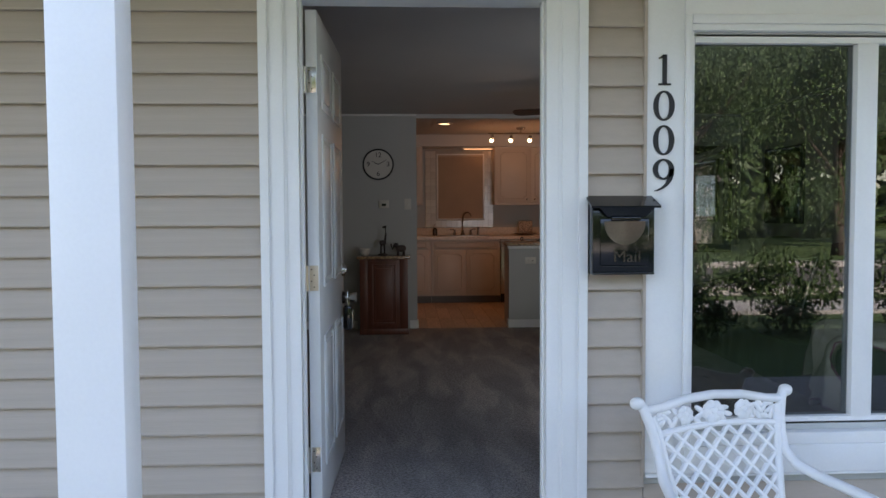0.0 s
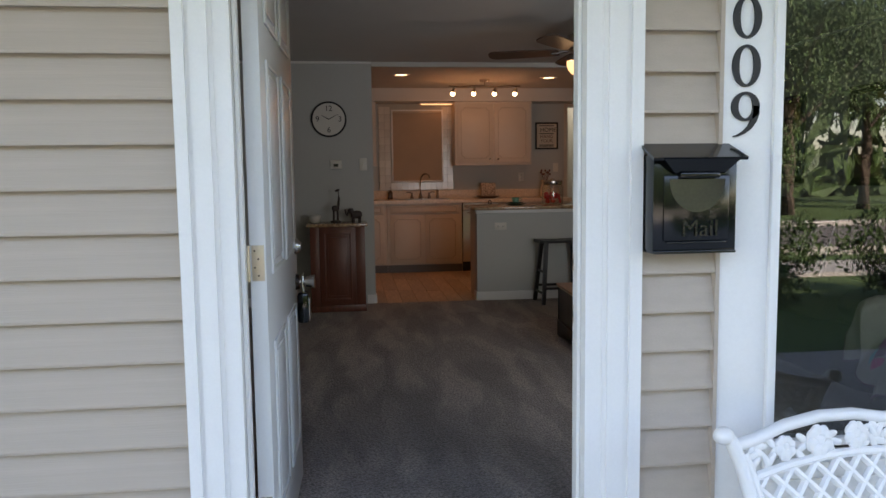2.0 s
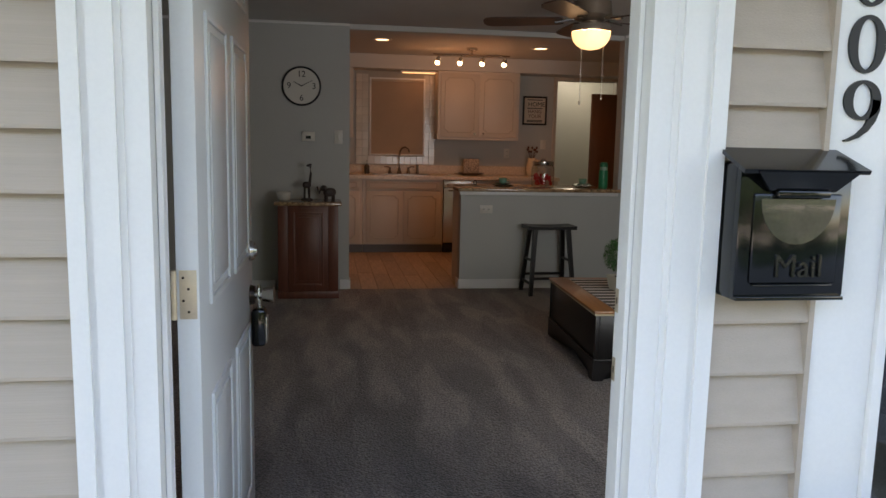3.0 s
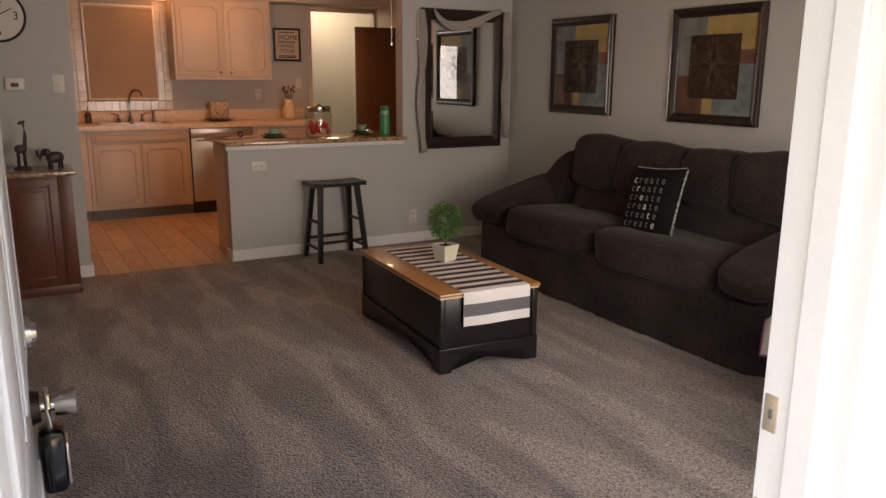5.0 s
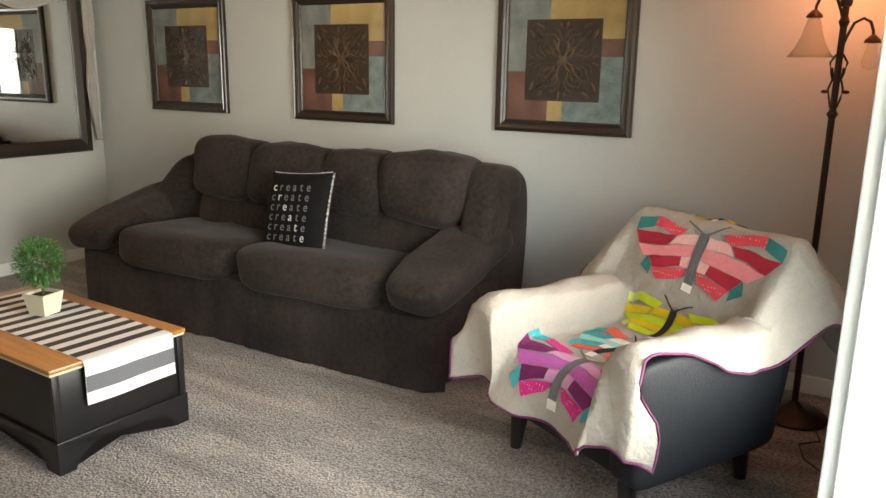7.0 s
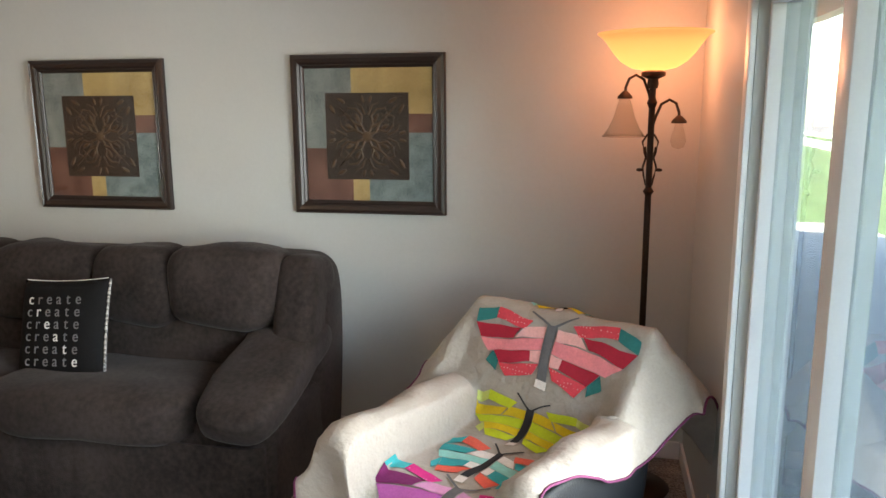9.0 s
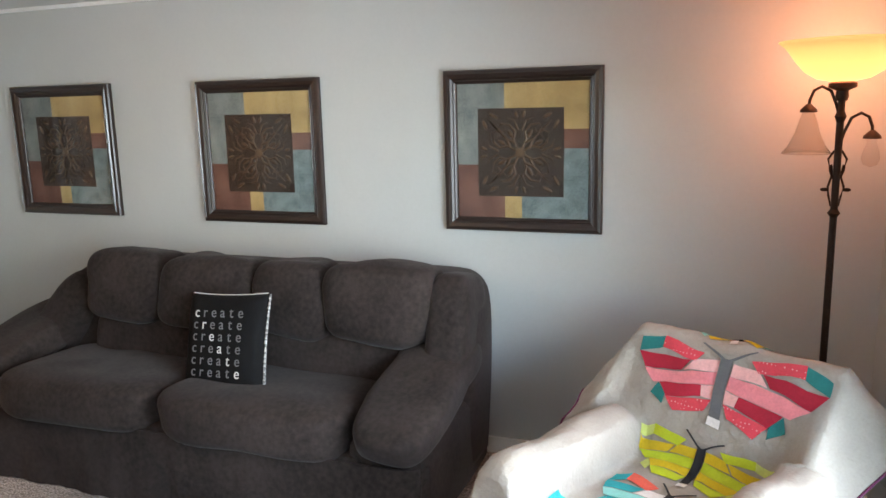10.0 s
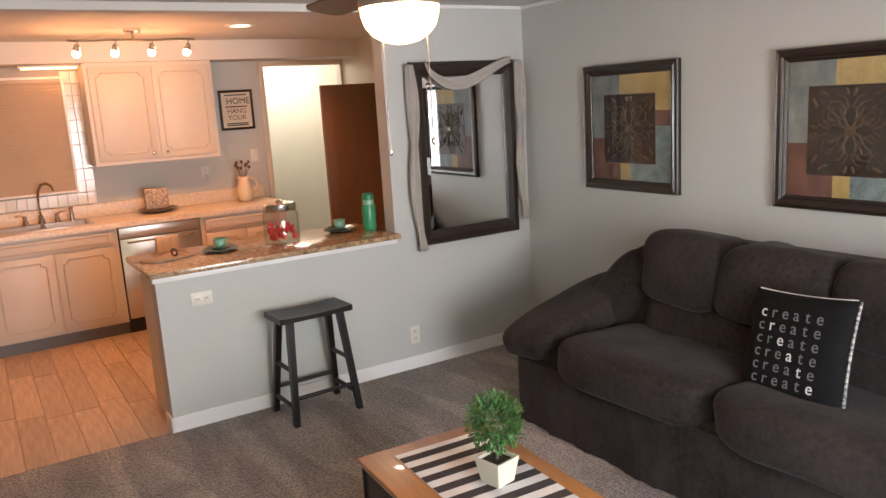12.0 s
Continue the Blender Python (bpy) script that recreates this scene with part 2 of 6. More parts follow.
def lathe(bm, profile, place=(0, 0, 0), seg=28):
    """A turned body from (radius, height) pairs."""
    rings = []
    for r, z in profile:
        if r < 1e-5:
            rings.append([bm.verts.new((place[0], place[1], place[2] + z))])
        else:
            rings.append([bm.verts.new((place[0] + r * math.cos(2 * math.pi * i / seg), place[1] + r * math.sin(2 * math.pi * i / seg), place[2] + z)) for i in range(seg)])
    for a, b in zip(rings, rings[1:]):
        for i in range(seg):
            j = (i + 1) % seg
            q = [a[i % len(a)], a[j % len(a)], b[j % len(b)], b[i % len(b)]]
            u = []
            for v in q:
                if v not in u:
                    u.append(v)
            if len(u) > 2:
                bm.faces.new(u)


def tube(bm, pts, r, seg=8, taper=1.0):
    """A round rod along a line of points."""
    pts = [Vector(p) for p in pts]
    rings = []
    n = len(pts)
    for k, p in enumerate(pts):
        d = (pts[min(k + 1, n - 1)] - pts[max(k - 1, 0)]).normalized()
        q = d.to_track_quat("Z", "Y")
        rr = r * (1 + (taper - 1) * k / max(1, n - 1))
        rings.append([bm.verts.new(p + q @ Vector((rr * math.cos(2 * math.pi * i / seg), rr * math.sin(2 * math.pi * i / seg), 0))) for i in range(seg)])
    for a, b in zip(rings, rings[1:]):
        for i in range(seg):
            bm.faces.new((a[i], a[(i + 1) % seg], b[(i + 1) % seg], b[i]))
    bm.faces.new(rings[0][::-1])
    bm.faces.new(rings[-1])


def puff(bm, centre, size, power=0.45, turn=(0, 0, 0), u=28, v=18, lump=0.0, seed=0):
    """A stuffed cushion: a superellipsoid, a little lumpy."""
    def sp(c, e):
        return math.copysign(abs(c) ** e, c)
    m = pose(*centre, *turn)
    rows = []
    for j in range(1, v):
        a = -math.pi / 2 + math.pi * j / v
        row = []
        for i in range(u):
            b = 2 * math.pi * i / u
            p = Vector((size[0] / 2 * sp(math.cos(a), power) * sp(math.cos(b), power), size[1] / 2 * sp(math.cos(a), power) * sp(math.sin(b), power), size[2] / 2 * sp(math.sin(a), power)))
            if lump:
                p += p.normalized() * lump * noise.noise(p * 5 + Vector((seed * 3.1, seed, 0)))
            row.append(bm.verts.new(m @ p))
        rows.append(row)
    lo, hi = bm.verts.new(m @ Vector((0, 0, -size[2] / 2))), bm.verts.new(m @ Vector((0, 0, size[2] / 2)))
    for a, b in zip(rows, rows[1:]):
        for i in range(u):
            bm.faces.new((a[i], a[(i + 1) % u], b[(i + 1) % u], b[i]))
    for i in range(u):
        bm.faces.new((lo, rows[0][(i + 1) % u], rows[0][i]))
        bm.faces.new((hi, rows[-1][i], rows[-1][(i + 1) % u]))


def sheet(bm, f, nu, nv, thick=0.0):
    """A grid sheet from f(u, v) with u, v in 0..1; thick gives it a back."""
    grid = [[Vector(f(i / nu, j / nv)) for j in range(nv + 1)] for i in range(nu + 1)]
    top = [[bm.verts.new(p) for p in row] for row in grid]
    for i in range(nu):
        for j in range(nv):
            bm.faces.new((top[i][j], top[i + 1][j], top[i + 1][j + 1], top[i][j + 1]))
    if thick:
        bm.normal_update()
        low = [[bm.verts.new(v.co - v.normal * thick) for v in row] for row in top]
        for i in range(nu):
            for j in range(nv):
                bm.faces.new((low[i][j + 1], low[i + 1][j + 1], low[i + 1][j], low[i][j]))
        for i in range(nu):
            bm.faces.new((top[i][0], low[i][0], low[i + 1][0], top[i + 1][0]))
            bm.faces.new((top[i + 1][nv], low[i + 1][nv], low[i][nv], top[i][nv]))
        for j in range(nv):
            bm.faces.new((top[0][j + 1], low[0][j + 1], low[0][j], top[0][j]))
            bm.faces.new((top[nu][j], low[nu][j], low[nu][j + 1], top[nu][j + 1]))


def mesh_of(name, bm, material, smooth=False):
    me = bpy.data.meshes.new(name)
    bmesh.ops.recalc_face_normals(bm, faces=bm.faces[:])
    bm.to_mesh(me)
    bm.free()
    me.materials.append(material)
    if smooth:
        me.shade_smooth()
        if smooth != "all":
            me.set_sharp_from_angle(angle=radians(38))
    return me


def part(name, bm, material, parent, label="", smooth=True):
    ob = new(name, mesh_of(name, bm, material, smooth))
    ob.parent = parent
    return tagged(ob, label)


def piece(name, mesh, parent, m):
    ob = new(name, mesh)
    ob.parent = parent
    ob.matrix_basis = m
    return ob


def thing(name, label, category, m=None, group="", kind=""):
    ob = new(name)
    ob.empty_display_size = 0.1
    if m is not None:
        ob.matrix_basis = m
    return tagged(ob, label, category, group, kind)


def solid(name, bm, material, label, category="", kind="structure", smooth=False):
    return tagged(new(name, mesh_of(name, bm, material, smooth)), label, category, "", kind)


def boxes(*specs, bevel=0.0):
    bm = bmesh.new()
    for s in specs:
        box(bm, *s, bevel=bevel)
    return bm


def lettering(name, body, size, material, parent, m, depth=0.002, label=""):
    """Raised letters in the built-in font, as a mesh."""
    cu = bpy.data.curves.new(name, 'FONT')
    cu.body, cu.size, cu.extrude, cu.align_x, cu.align_y = body, size, depth, 'CENTER', 'CENTER'
    tmp = bpy.data.objects.new(name, cu)
    me = bpy.data.meshes.new_from_object(tmp)
    bpy.data.objects.remove(tmp)
    me.materials.clear()
    me.materials.append(material)
    ob = new(name, me)
    ob.parent = parent
    ob.matrix_basis = m
    return tagged(ob, label)

# ---- the large structure ----
EAST, WEST, BACK, FRONT_IN = 3.56, -1.5, 8.10, 0.10
CEIL, KCEIL = 2.29, 2.33
DOOR_L, DOOR_R, DOOR_H = -0.465, 0.468, 2.04
WIN_L, WIN_R, WIN_B, WIN_T = 1.02, 2.44, 0.41, 1.91

solid("ground", boxes((-60, -80, -0.42, 60, 20, -0.32)), M_GRASS, "green lawn around the house and beyond the street", "lawn")
solid("road", boxes((-60, -17.5, -0.319, 60, -11.0, -0.30)), M_ASPHALT, "grey asphalt street in front of the house", "road")
solid("pavement", boxes((-60, -9.6, -0.319, 60, -8.2, -0.26), (-1.2, -8.19, -0.319, 1.4, -3.21, -0.26)), M_CONCRETE, "pale concrete pavement beside the street", "pavement")
solid("kerb", boxes((-60, -18.0, -0.319, 60, -17.5, -0.17), (-60, -11.0, -0.319, 60, -10.85, -0.17)), M_CONCRETE, "pale concrete kerbs along the street", "kerb")
solid("porch_slab", boxes((-5, -3.2, -0.32, 12, -0.02, -0.14), bevel=0.01), M_CONCRETE, "grey concrete porch slab in front of the door", "porch")
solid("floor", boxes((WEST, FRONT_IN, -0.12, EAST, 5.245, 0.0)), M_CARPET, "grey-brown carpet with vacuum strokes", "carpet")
kitchen_floor = solid("kitchen_floor", boxes((WEST, 5.246, -0.12, EAST, BACK, -0.012)), M_GROUT, "warm oak-look plank floor of the kitchen", "floor")
threshold = solid("threshold", boxes((DOOR_L, -0.04, -0.10, DOOR_R, 0.10, 0.012), bevel=0.006), M_STEEL, "metal door threshold under the open front door", "threshold")

# the unseen stretch out to x = 12 is added to keep sun off the lawn
wall_front = solid("wall_front", boxes(
    (-5, 0.0, -0.32, DOOR_L - 0.02, FRONT_IN, 3.0), (DOOR_L - 0.02, 0.0, DOOR_H + 0.02, DOOR_R + 0.02, FRONT_IN, 3.0),
    (DOOR_R + 0.02, 0.0, -0.32, WIN_L, FRONT_IN, 3.0), (WIN_L, 0.0, -0.32, WIN_R, FRONT_IN, WIN_B), (WIN_L, 0.0, WIN_T, WIN_R, FRONT_IN, 3.0),
    (WIN_R, 0.0, -0.32, 12, FRONT_IN, 3.0)), M_WALL, "front wall with painted plaster inside and siding outside", "wall")
solid("wall_east", boxes((EAST, FRONT_IN, -0.12, EAST + 0.12, BACK, 2.6)), M_WALL, "light grey painted wall behind the sofa", "wall")
solid("wall_west", boxes((WEST - 0.12, FRONT_IN, -0.12, WEST, BACK, 2.6)), M_WALL, "light grey painted plain side wall", "wall")
solid("wall_north", boxes((WEST, BACK, -0.12, 2.75, BACK + 0.12, 2.6), (2.75, BACK, 2.12, 3.54, BACK + 0.12, 2.6), (3.54, BACK, -0.12, EAST + 0.12, BACK + 0.12, 2.6)), M_WALL, "grey painted back wall of the kitchen", "wall")
solid("wall_north_1", boxes((WEST, 5.258, 0.0, 0.04, 5.37, CEIL)), M_WALL, "grey painted partition that carries the wall clock", "wall")
solid("wall_north_2", boxes((2.49, 5.236, 0.0, EAST, 5.36, CEIL)), M_WALL, "grey painted partition that carries the mirror", "wall")
solid("half_wall", boxes((1.03, 5.236, 0.0, 2.49, 5.36, 0.865)), M_WALL, "grey painted half wall under the breakfast bar", "wall")
solid("header_beam", boxes((0.042, 5.25, 2.245, 2.488, 5.36, CEIL - 0.002)), M_CEIL, "shallow painted header between kitchen and living room", "beam")
solid("ceiling", boxes((WEST, FRONT_IN, CEIL, EAST, 5.36, CEIL + 0.3)), M_CEIL, "off-white painted living room ceiling", "ceiling")
solid("kitchen_ceiling", boxes((WEST, 5.362, KCEIL, EAST, BACK, KCEIL + 0.25)), M_CEIL, "off-white painted kitchen ceiling", "ceiling")
solid("soffit", boxes((WEST, 7.74, 2.165, EAST, BACK - 0.002, KCEIL - 0.002)), M_CEIL, "painted soffit above the wall cabinets", "soffit")
# roof out of view: ridge height and width chosen to shade the near lawn
bm = bmesh.new()
gable = ((-1.85, 3.0), (-1.85, 3.14), (3.6, 4.95), (9.6, 3.14), (9.6, 3.0))
ends = [[bm.verts.new((x, y, z)) for y, z in gable] for x in (-5.4, 12.4)]
bm.faces.new(ends[0])
bm.faces.new(ends[1][::-1])
for i in range(5):
    bm.faces.new((ends[0][i], ends[1][i], ends[1][(i + 1) % 5], ends[0][(i + 1) % 5]))
solid("roof", bm, M_SHINGLE, "unseen grey gabled roof over the porch, sized to shade the lawn", "roof")
solid("porch_ceiling", boxes((-5, -1.75, 2.56, 12, -0.05, 2.62)), M_WHITE, "white panelled porch ceiling", "ceiling")
solid("porch_beam", boxes((-5, -1.53, 2.36, 12, -1.37, 2.558)), M_WHITE, "white painted porch beam", "beam")

# guessed white hall, added so that the kitchen doorway shows a bright surface
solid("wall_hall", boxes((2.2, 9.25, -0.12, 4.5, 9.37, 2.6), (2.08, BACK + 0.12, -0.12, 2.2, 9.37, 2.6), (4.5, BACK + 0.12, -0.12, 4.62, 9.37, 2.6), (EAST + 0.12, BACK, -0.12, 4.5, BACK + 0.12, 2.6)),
      mat("hall_white_paint", (0.74, 0.75, 0.71), 0.35, vary=0.03, scale=3, bump=0.05), "white walls of the hall added beyond the kitchen doorway", "wall")
solid("hall_ceiling", boxes((2.08, BACK + 0.12, 2.36, 4.62, 9.37, 2.6)), M_CEIL, "unseen off-white ceiling of the added hall", "ceiling")
solid("hall_floor", boxes((2.08, BACK, -0.12, 4.62, 9.37, -0.002)), M_CARPET, "grey-brown carpet of the added hall", "carpet")

# baseboards and ceiling moulding
solid("baseboard", boxes((1.018, 5.222, 0.0, EAST - 0.014, 5.235, 0.085), (1.016, 5.222, 0.0, 1.029, 5.36, 0.085),
      (EAST - 0.013, FRONT_IN + 0.014, 0.0, EAST - 0.001, 5.221, 0.085), (0.6, FRONT_IN + 0.001, 0.0, EAST - 0.014, FRONT_IN + 0.013, 0.085),
      (-0.04, 5.244, 0.0, 0.052, 5.257, 0.085), (0.041, 5.258, 0.0, 0.053, 5.37, 0.085), (WEST, 5.244, 0.0, -0.6, 5.257, 0.085), bevel=0.003),
      M_WHITE, "white painted baseboards along the living room walls", "baseboard")
solid("trim", boxes((EAST - 0.022, FRONT_IN, CEIL - 0.022, EAST - 0.001, 5.214, CEIL - 0.001), (2.49, 5.214, CEIL - 0.022, EAST - 0.001, 5.235, CEIL - 0.001),
      (WEST, 5.236, CEIL - 0.022, 0.04, 5.257, CEIL - 0.001), bevel=0.004), M_WHITE, "thin white moulding under the ceiling", "moulding")


def casing_profile(bm, x0, x1, z0, z1, flip=False):
    """An upright door casing with stepped bands."""
    w = x1 - x0
    bands = ((0.0, 0.22, -0.040), (0.22, 0.30, -0.030), (0.30, 0.62, -0.034), (0.62, 0.70, -0.026), (0.70, 1.0, -0.022))
    for a, b, d in bands:
        if flip:
            a, b = 1 - b, 1 - a
        box(bm, x0 + a * w, d, z0, x0 + b * w, 0.0, z1)


bm = bmesh.new()
casing_profile(bm, -0.607, DOOR_L, -0.14, DOOR_H + 0.13)
casing_profile(bm, DOOR_R, 0.623, -0.14, DOOR_H + 0.13, flip=True)
box(bm, DOOR_L, -0.034, DOOR_H, DOOR_R, 0.0, DOOR_H + 0.13)
solid("door_casing", bm, M_WHITE, "white painted stepped casing around the front door", "casing")
solid("door_jamb", boxes((DOOR_L - 0.02, -0.001, 0.0, DOOR_L, 0.103, DOOR_H), (DOOR_R, -0.001, 0.0, DOOR_R + 0.02, 0.103, DOOR_H), (DOOR_L, -0.001, DOOR_H, DOOR_R, 0.103, DOOR_H + 0.02),
      (DOOR_R - 0.012, 0.018, 0.0, DOOR_R - 0.001, 0.055, DOOR_H), (DOOR_L + 0.001, 0.018, 0.0, DOOR_L + 0.012, 0.055, DOOR_H),
      (DOOR_R + 0.014, 0.101, 0.0, DOOR_R + 0.07, 0.113, DOOR_H + 0.07), (DOOR_L - 0.07, 0.101, 0.0, DOOR_L - 0.014, 0.113, DOOR_H + 0.07), bevel=0.002),
      M_WHITE, "white painted door jamb with stop strips", "jamb")

# front window
window_1 = thing("window_1", "white vinyl front window with two large panes", "window", kind="structure")
part("window_trim", boxes((0.85, -0.030, 0.225, 0.995, 0.0, 2.12), (2.465, -0.030, 0.225, 2.61, 0.0, 2.12), (0.995, -0.030, 1.985, 2.465, 0.0, 2.12), (0.8505, -0.055, 0.215, 2.6095, 0.0, 0.2245), (0.9955, -0.055, 0.2255, 2.4645, 0.0, 0.3345), bevel=0.003), M_WHITE, window_1)
part("channel", boxes((0.838, -0.036, 0.215, 0.8495, 0.0, 2.12), (2.6105, -0.036, 0.215, 2.622, 0.0, 2.12)), M_SIDING, window_1, smooth=False)
part("outer_frame", boxes((0.995, -0.042, 0.335, 1.02, 0.0, 1.985), (2.44, -0.042, 0.335, 2.465, 0.0, 1.985), (1.02, -0.042, 1.95, 2.44, 0.0, 1.985), (1.02, -0.048, 0.335, 2.44, 0.0, 0.38), bevel=0.003), M_WHITE, window_1)
part("head_step", boxes((1.02, -0.034, 1.925, 2.44, 0.0, 1.9495), (1.02, -0.022, 0.381, 1.034, 0.0, 1.9245), (2.426, -0.022, 0.381, 2.44, 0.0, 1.9245), bevel=0.003), M_WHITE, window_1)
part("sash", boxes((1.02, 0.0, 0.40, 1.045, 0.07, 1.92), (2.415, 0.0, 0.40, 2.44, 0.07, 1.92), (1.045, 0.0, 1.885, 2.415, 0.07, 1.92), (1.045, 0.0, 0.40, 2.415, 0.07, 0.43), (1.684, -0.004, 0.43, 1.767, 0.07, 1.885), bevel=0.003), M_WHITE, window_1)
part("inner_casing", boxes((0.955, FRONT_IN + 0.001, 0.34, 1.02, FRONT_IN + 0.018, 1.98), (2.44, FRONT_IN + 0.001, 0.34, 2.505, FRONT_IN + 0.018, 1.98), (1.02, FRONT_IN + 0.001, 1.92, 2.44, FRONT_IN + 0.018, 1.98), (0.93, FRONT_IN + 0.001, 0.315, 2.53, FRONT_IN + 0.05, 0.34), bevel=0.003), M_WHITE, window_1)
for x0, x1 in ((1.045, 1.684), (1.767, 2.415)):
    pane = part("pane", boxes((x0, 0.028, 0.43, x1, 0.034, 1.885)), M_PANE, window_1)
    pane.visible_shadow = False

# porch post
post = thing("porch_post", "white painted square porch post on the slab", "post")
part("shaft", boxes((-0.727, -1.45, -0.14, -0.597, -1.365, 2.36), bevel=0.004), M_WHITE, post)
part("base_trim", boxes((-0.742, -1.465, -0.14, -0.582, -1.350, 0.02), bevel=0.004), M_WHITE, post)

# ---- porch: door, mailbox, numbers, chair ----
front_door = thing("front_door", "white six-panel steel front door standing open into the room", "door", pose(-0.453, 0.112, 0, 0, 0, 88.9))
part("slab", boxes((0.0, -0.045, 0.012, 0.905, 0.0, 2.03), bevel=0.002), M_DOORW, front_door)
for x0, x1 in ((0.115, 0.405), (0.50, 0.79)):
    for z0, z1 in ((0.20, 0.74), (0.94, 1.56), (1.66, 1.88)):
        bm = boxes((x0, -0.052, z0, x0 + 0.016, -0.044, z1), (x1 - 0.016, -0.052, z0, x1, -0.044, z1), (x0 + 0.016, -0.052, z0, x1 - 0.016, -0.044, z0 + 0.016),
                   (x0 + 0.016, -0.052, z1 - 0.016, x1 - 0.016, -0.044, z1), bevel=0.0035)
        box(bm, x0 + 0.038, -0.051, z0 + 0.038, x1 - 0.038, -0.044, z1 - 0.038, bevel=0.0065)
        part("panel", bm, M_DOORW, front_door)
for z, brass in ((0.26, False), (0.985, True), (1.76, False)):
    hinge = part("hinge", boxes((-0.002, -0.040, z - 0.05, 0.001, -0.006, z + 0.05), bevel=0.001), M_BRASS if brass else M_CHROME, front_door, "unpainted brass hinge" if brass else "")
    bm = bmesh.new()
    cyl(bm, (-0.006, 0.004, z - 0.05), (-0.006, 0.004, z + 0.05), 0.006, seg=10)
    part("hinge_pin", bm, M_BRASS if brass else M_CHROME, hinge)
    bm = bmesh.new()
    for dy, dz in ((-0.024, -0.035), (-0.014, -0.012), (-0.024, 0.012), (-0.014, 0.035)):
        cyl(bm, (-0.0035, dy, z + dz), (-0.001, dy, z + dz), 0.0028, seg=8)
    part("screw", bm, M_IRON, hinge)
for z, name in ((0.955, "deadbolt"), (0.815, "door_knob")):
    bm = bmesh.new()
    cyl(bm, (0.845, -0.045, z), (0.845, -0.060, z), 0.032, 0.028, seg=24)
    rose = part(name, bm, M_CHROME if name == "deadbolt" else M_IRON, front_door)
    bm = bmesh.new()
    if name == "deadbolt":
        cyl(bm, (0.845, -0.060, z), (0.845, -0.068, z), 0.020, 0.017, seg=20)
    else:
        cyl(bm, (0.845, -0.060, z), (0.845, -0.085, z), 0.011, seg=16)
        cyl(bm, (0.845, -0.083, z), (0.845, -0.118, z), 0.021, 0.027, seg=24)
    part("cylinder", bm, M_CHROME, rose)
lockbox = thing("lockbox", "black key lockbox hanging from the door knob", "lockbox", pose(-0.453, 0.112, 0, 0, 0, 88.9))
part("body", boxes((0.806, -0.094, 0.655, 0.872, -0.050, 0.775), bevel=0.012), M_BLACKMET, lockbox)
part("face_plate", boxes((0.813, -0.099, 0.665, 0.865, -0.093, 0.75), bevel=0.004), M_STEEL, lockbox)
bm = bmesh.new()
tube(bm, [(0.828, -0.072, 0.77), (0.828, -0.072, 0.815), (0.833, -0.072, 0.838), (0.845, -0.072, 0.846), (0.857, -0.072, 0.838), (0.862, -0.072, 0.815), (0.862, -0.072, 0.77)], 0.005)
part("shackle", bm, M_CHROME, lockbox)
for z in (0.968, 0.815):
    strike = thing("strike_plate", "small metal strike plate let into the white jamb", "strike plate")
    part("plate", boxes((DOOR_R - 0.0020, 0.078, z - 0.026, DOOR_R + 0.001, 0.098, z + 0.026), bevel=0.001), M_BRASS, strike)
    part("bolt_hole", boxes((DOOR_R - 0.0026, 0.084, z - 0.007, DOOR_R - 0.0015, 0.090, z + 0.007)), M_CHROME, strike)

mailbox = thing("mailbox", "glossy black metal wall mailbox with hinged lid", "mailbox", pose(0.742, -0.016, 0))
part("body", boxes((-0.116, -0.085, 1.012, 0.118, 0.0, 1.27), bevel=0.004), M_BLACKMET, mailbox)
bm = bmesh.new()
vs = [bm.verts.new(p) for p in ((-0.124, 0.0, 1.306), (0.128, 0.0, 1.306), (0.132, -0.118, 1.262), (-0.128, -0.118, 1.262), (-0.124, 0.0, 1.298), (0.128, 0.0, 1.298), (0.132, -0.114, 1.254), (-0.128, -0.114, 1.254))]
for f in ((0, 1, 2, 3), (7, 6, 5, 4), (0, 3, 7, 4), (1, 5, 6, 2), (3, 2, 6, 7), (0, 4, 5, 1)):
    bm.faces.new([vs[i] for i in f])
lid = part("lid", bm, M_BLACKMET, mailbox, smooth=False)
bm = bmesh.new()
vs = [bm.verts.new(p) for p in ((-0.100, -0.1185, 1.258), (0.112, -0.1185, 1.258), (0.078, -0.098, 1.222), (-0.062, -0.098, 1.222), (-0.100, -0.113, 1.256), (0.112, -0.113, 1.256), (0.078, -0.093, 1.219), (-0.062, -0.093, 1.219))]
for f in ((0, 1, 2, 3), (7, 6, 5, 4), (0, 3, 7, 4), (1, 5, 6, 2), (3, 2, 6, 7), (0, 4, 5, 1)):
    bm.faces.new([vs[i] for i in f])
part("lid_flap", bm, M_BLACKMET, lid, smooth=False)
part("finger_pull", boxes((-0.048, -0.104, 1.208, 0.062, -0.090, 1.222), bevel=0.003), M_BLACKMET, lid)
bm = boxes((-0.088, -0.090, 1.04, 0.096, -0.084, 1.215), bevel=0.004)
box(bm, -0.080, -0.0935, 1.034, 0.088, -0.086, 1.038, bevel=0.001)
front = part("front_panel", bm, M_BLACKMET, mailbox)
bm = bmesh.new()
n = 20
top = [bm.verts.new((0.004 + 0.078 * math.cos(math.pi * (1 + i / n)), -0.0915, 1.205 + 0.088 * math.sin(math.pi * (1 + i / n)))) for i in range(n + 1)]
bm.faces.new(top)
back = [bm.verts.new((v.co.x, -0.0895, v.co.z)) for v in top]
for i in range(n):
    bm.faces.new((top[i], top[i + 1], back[i + 1], back[i]))
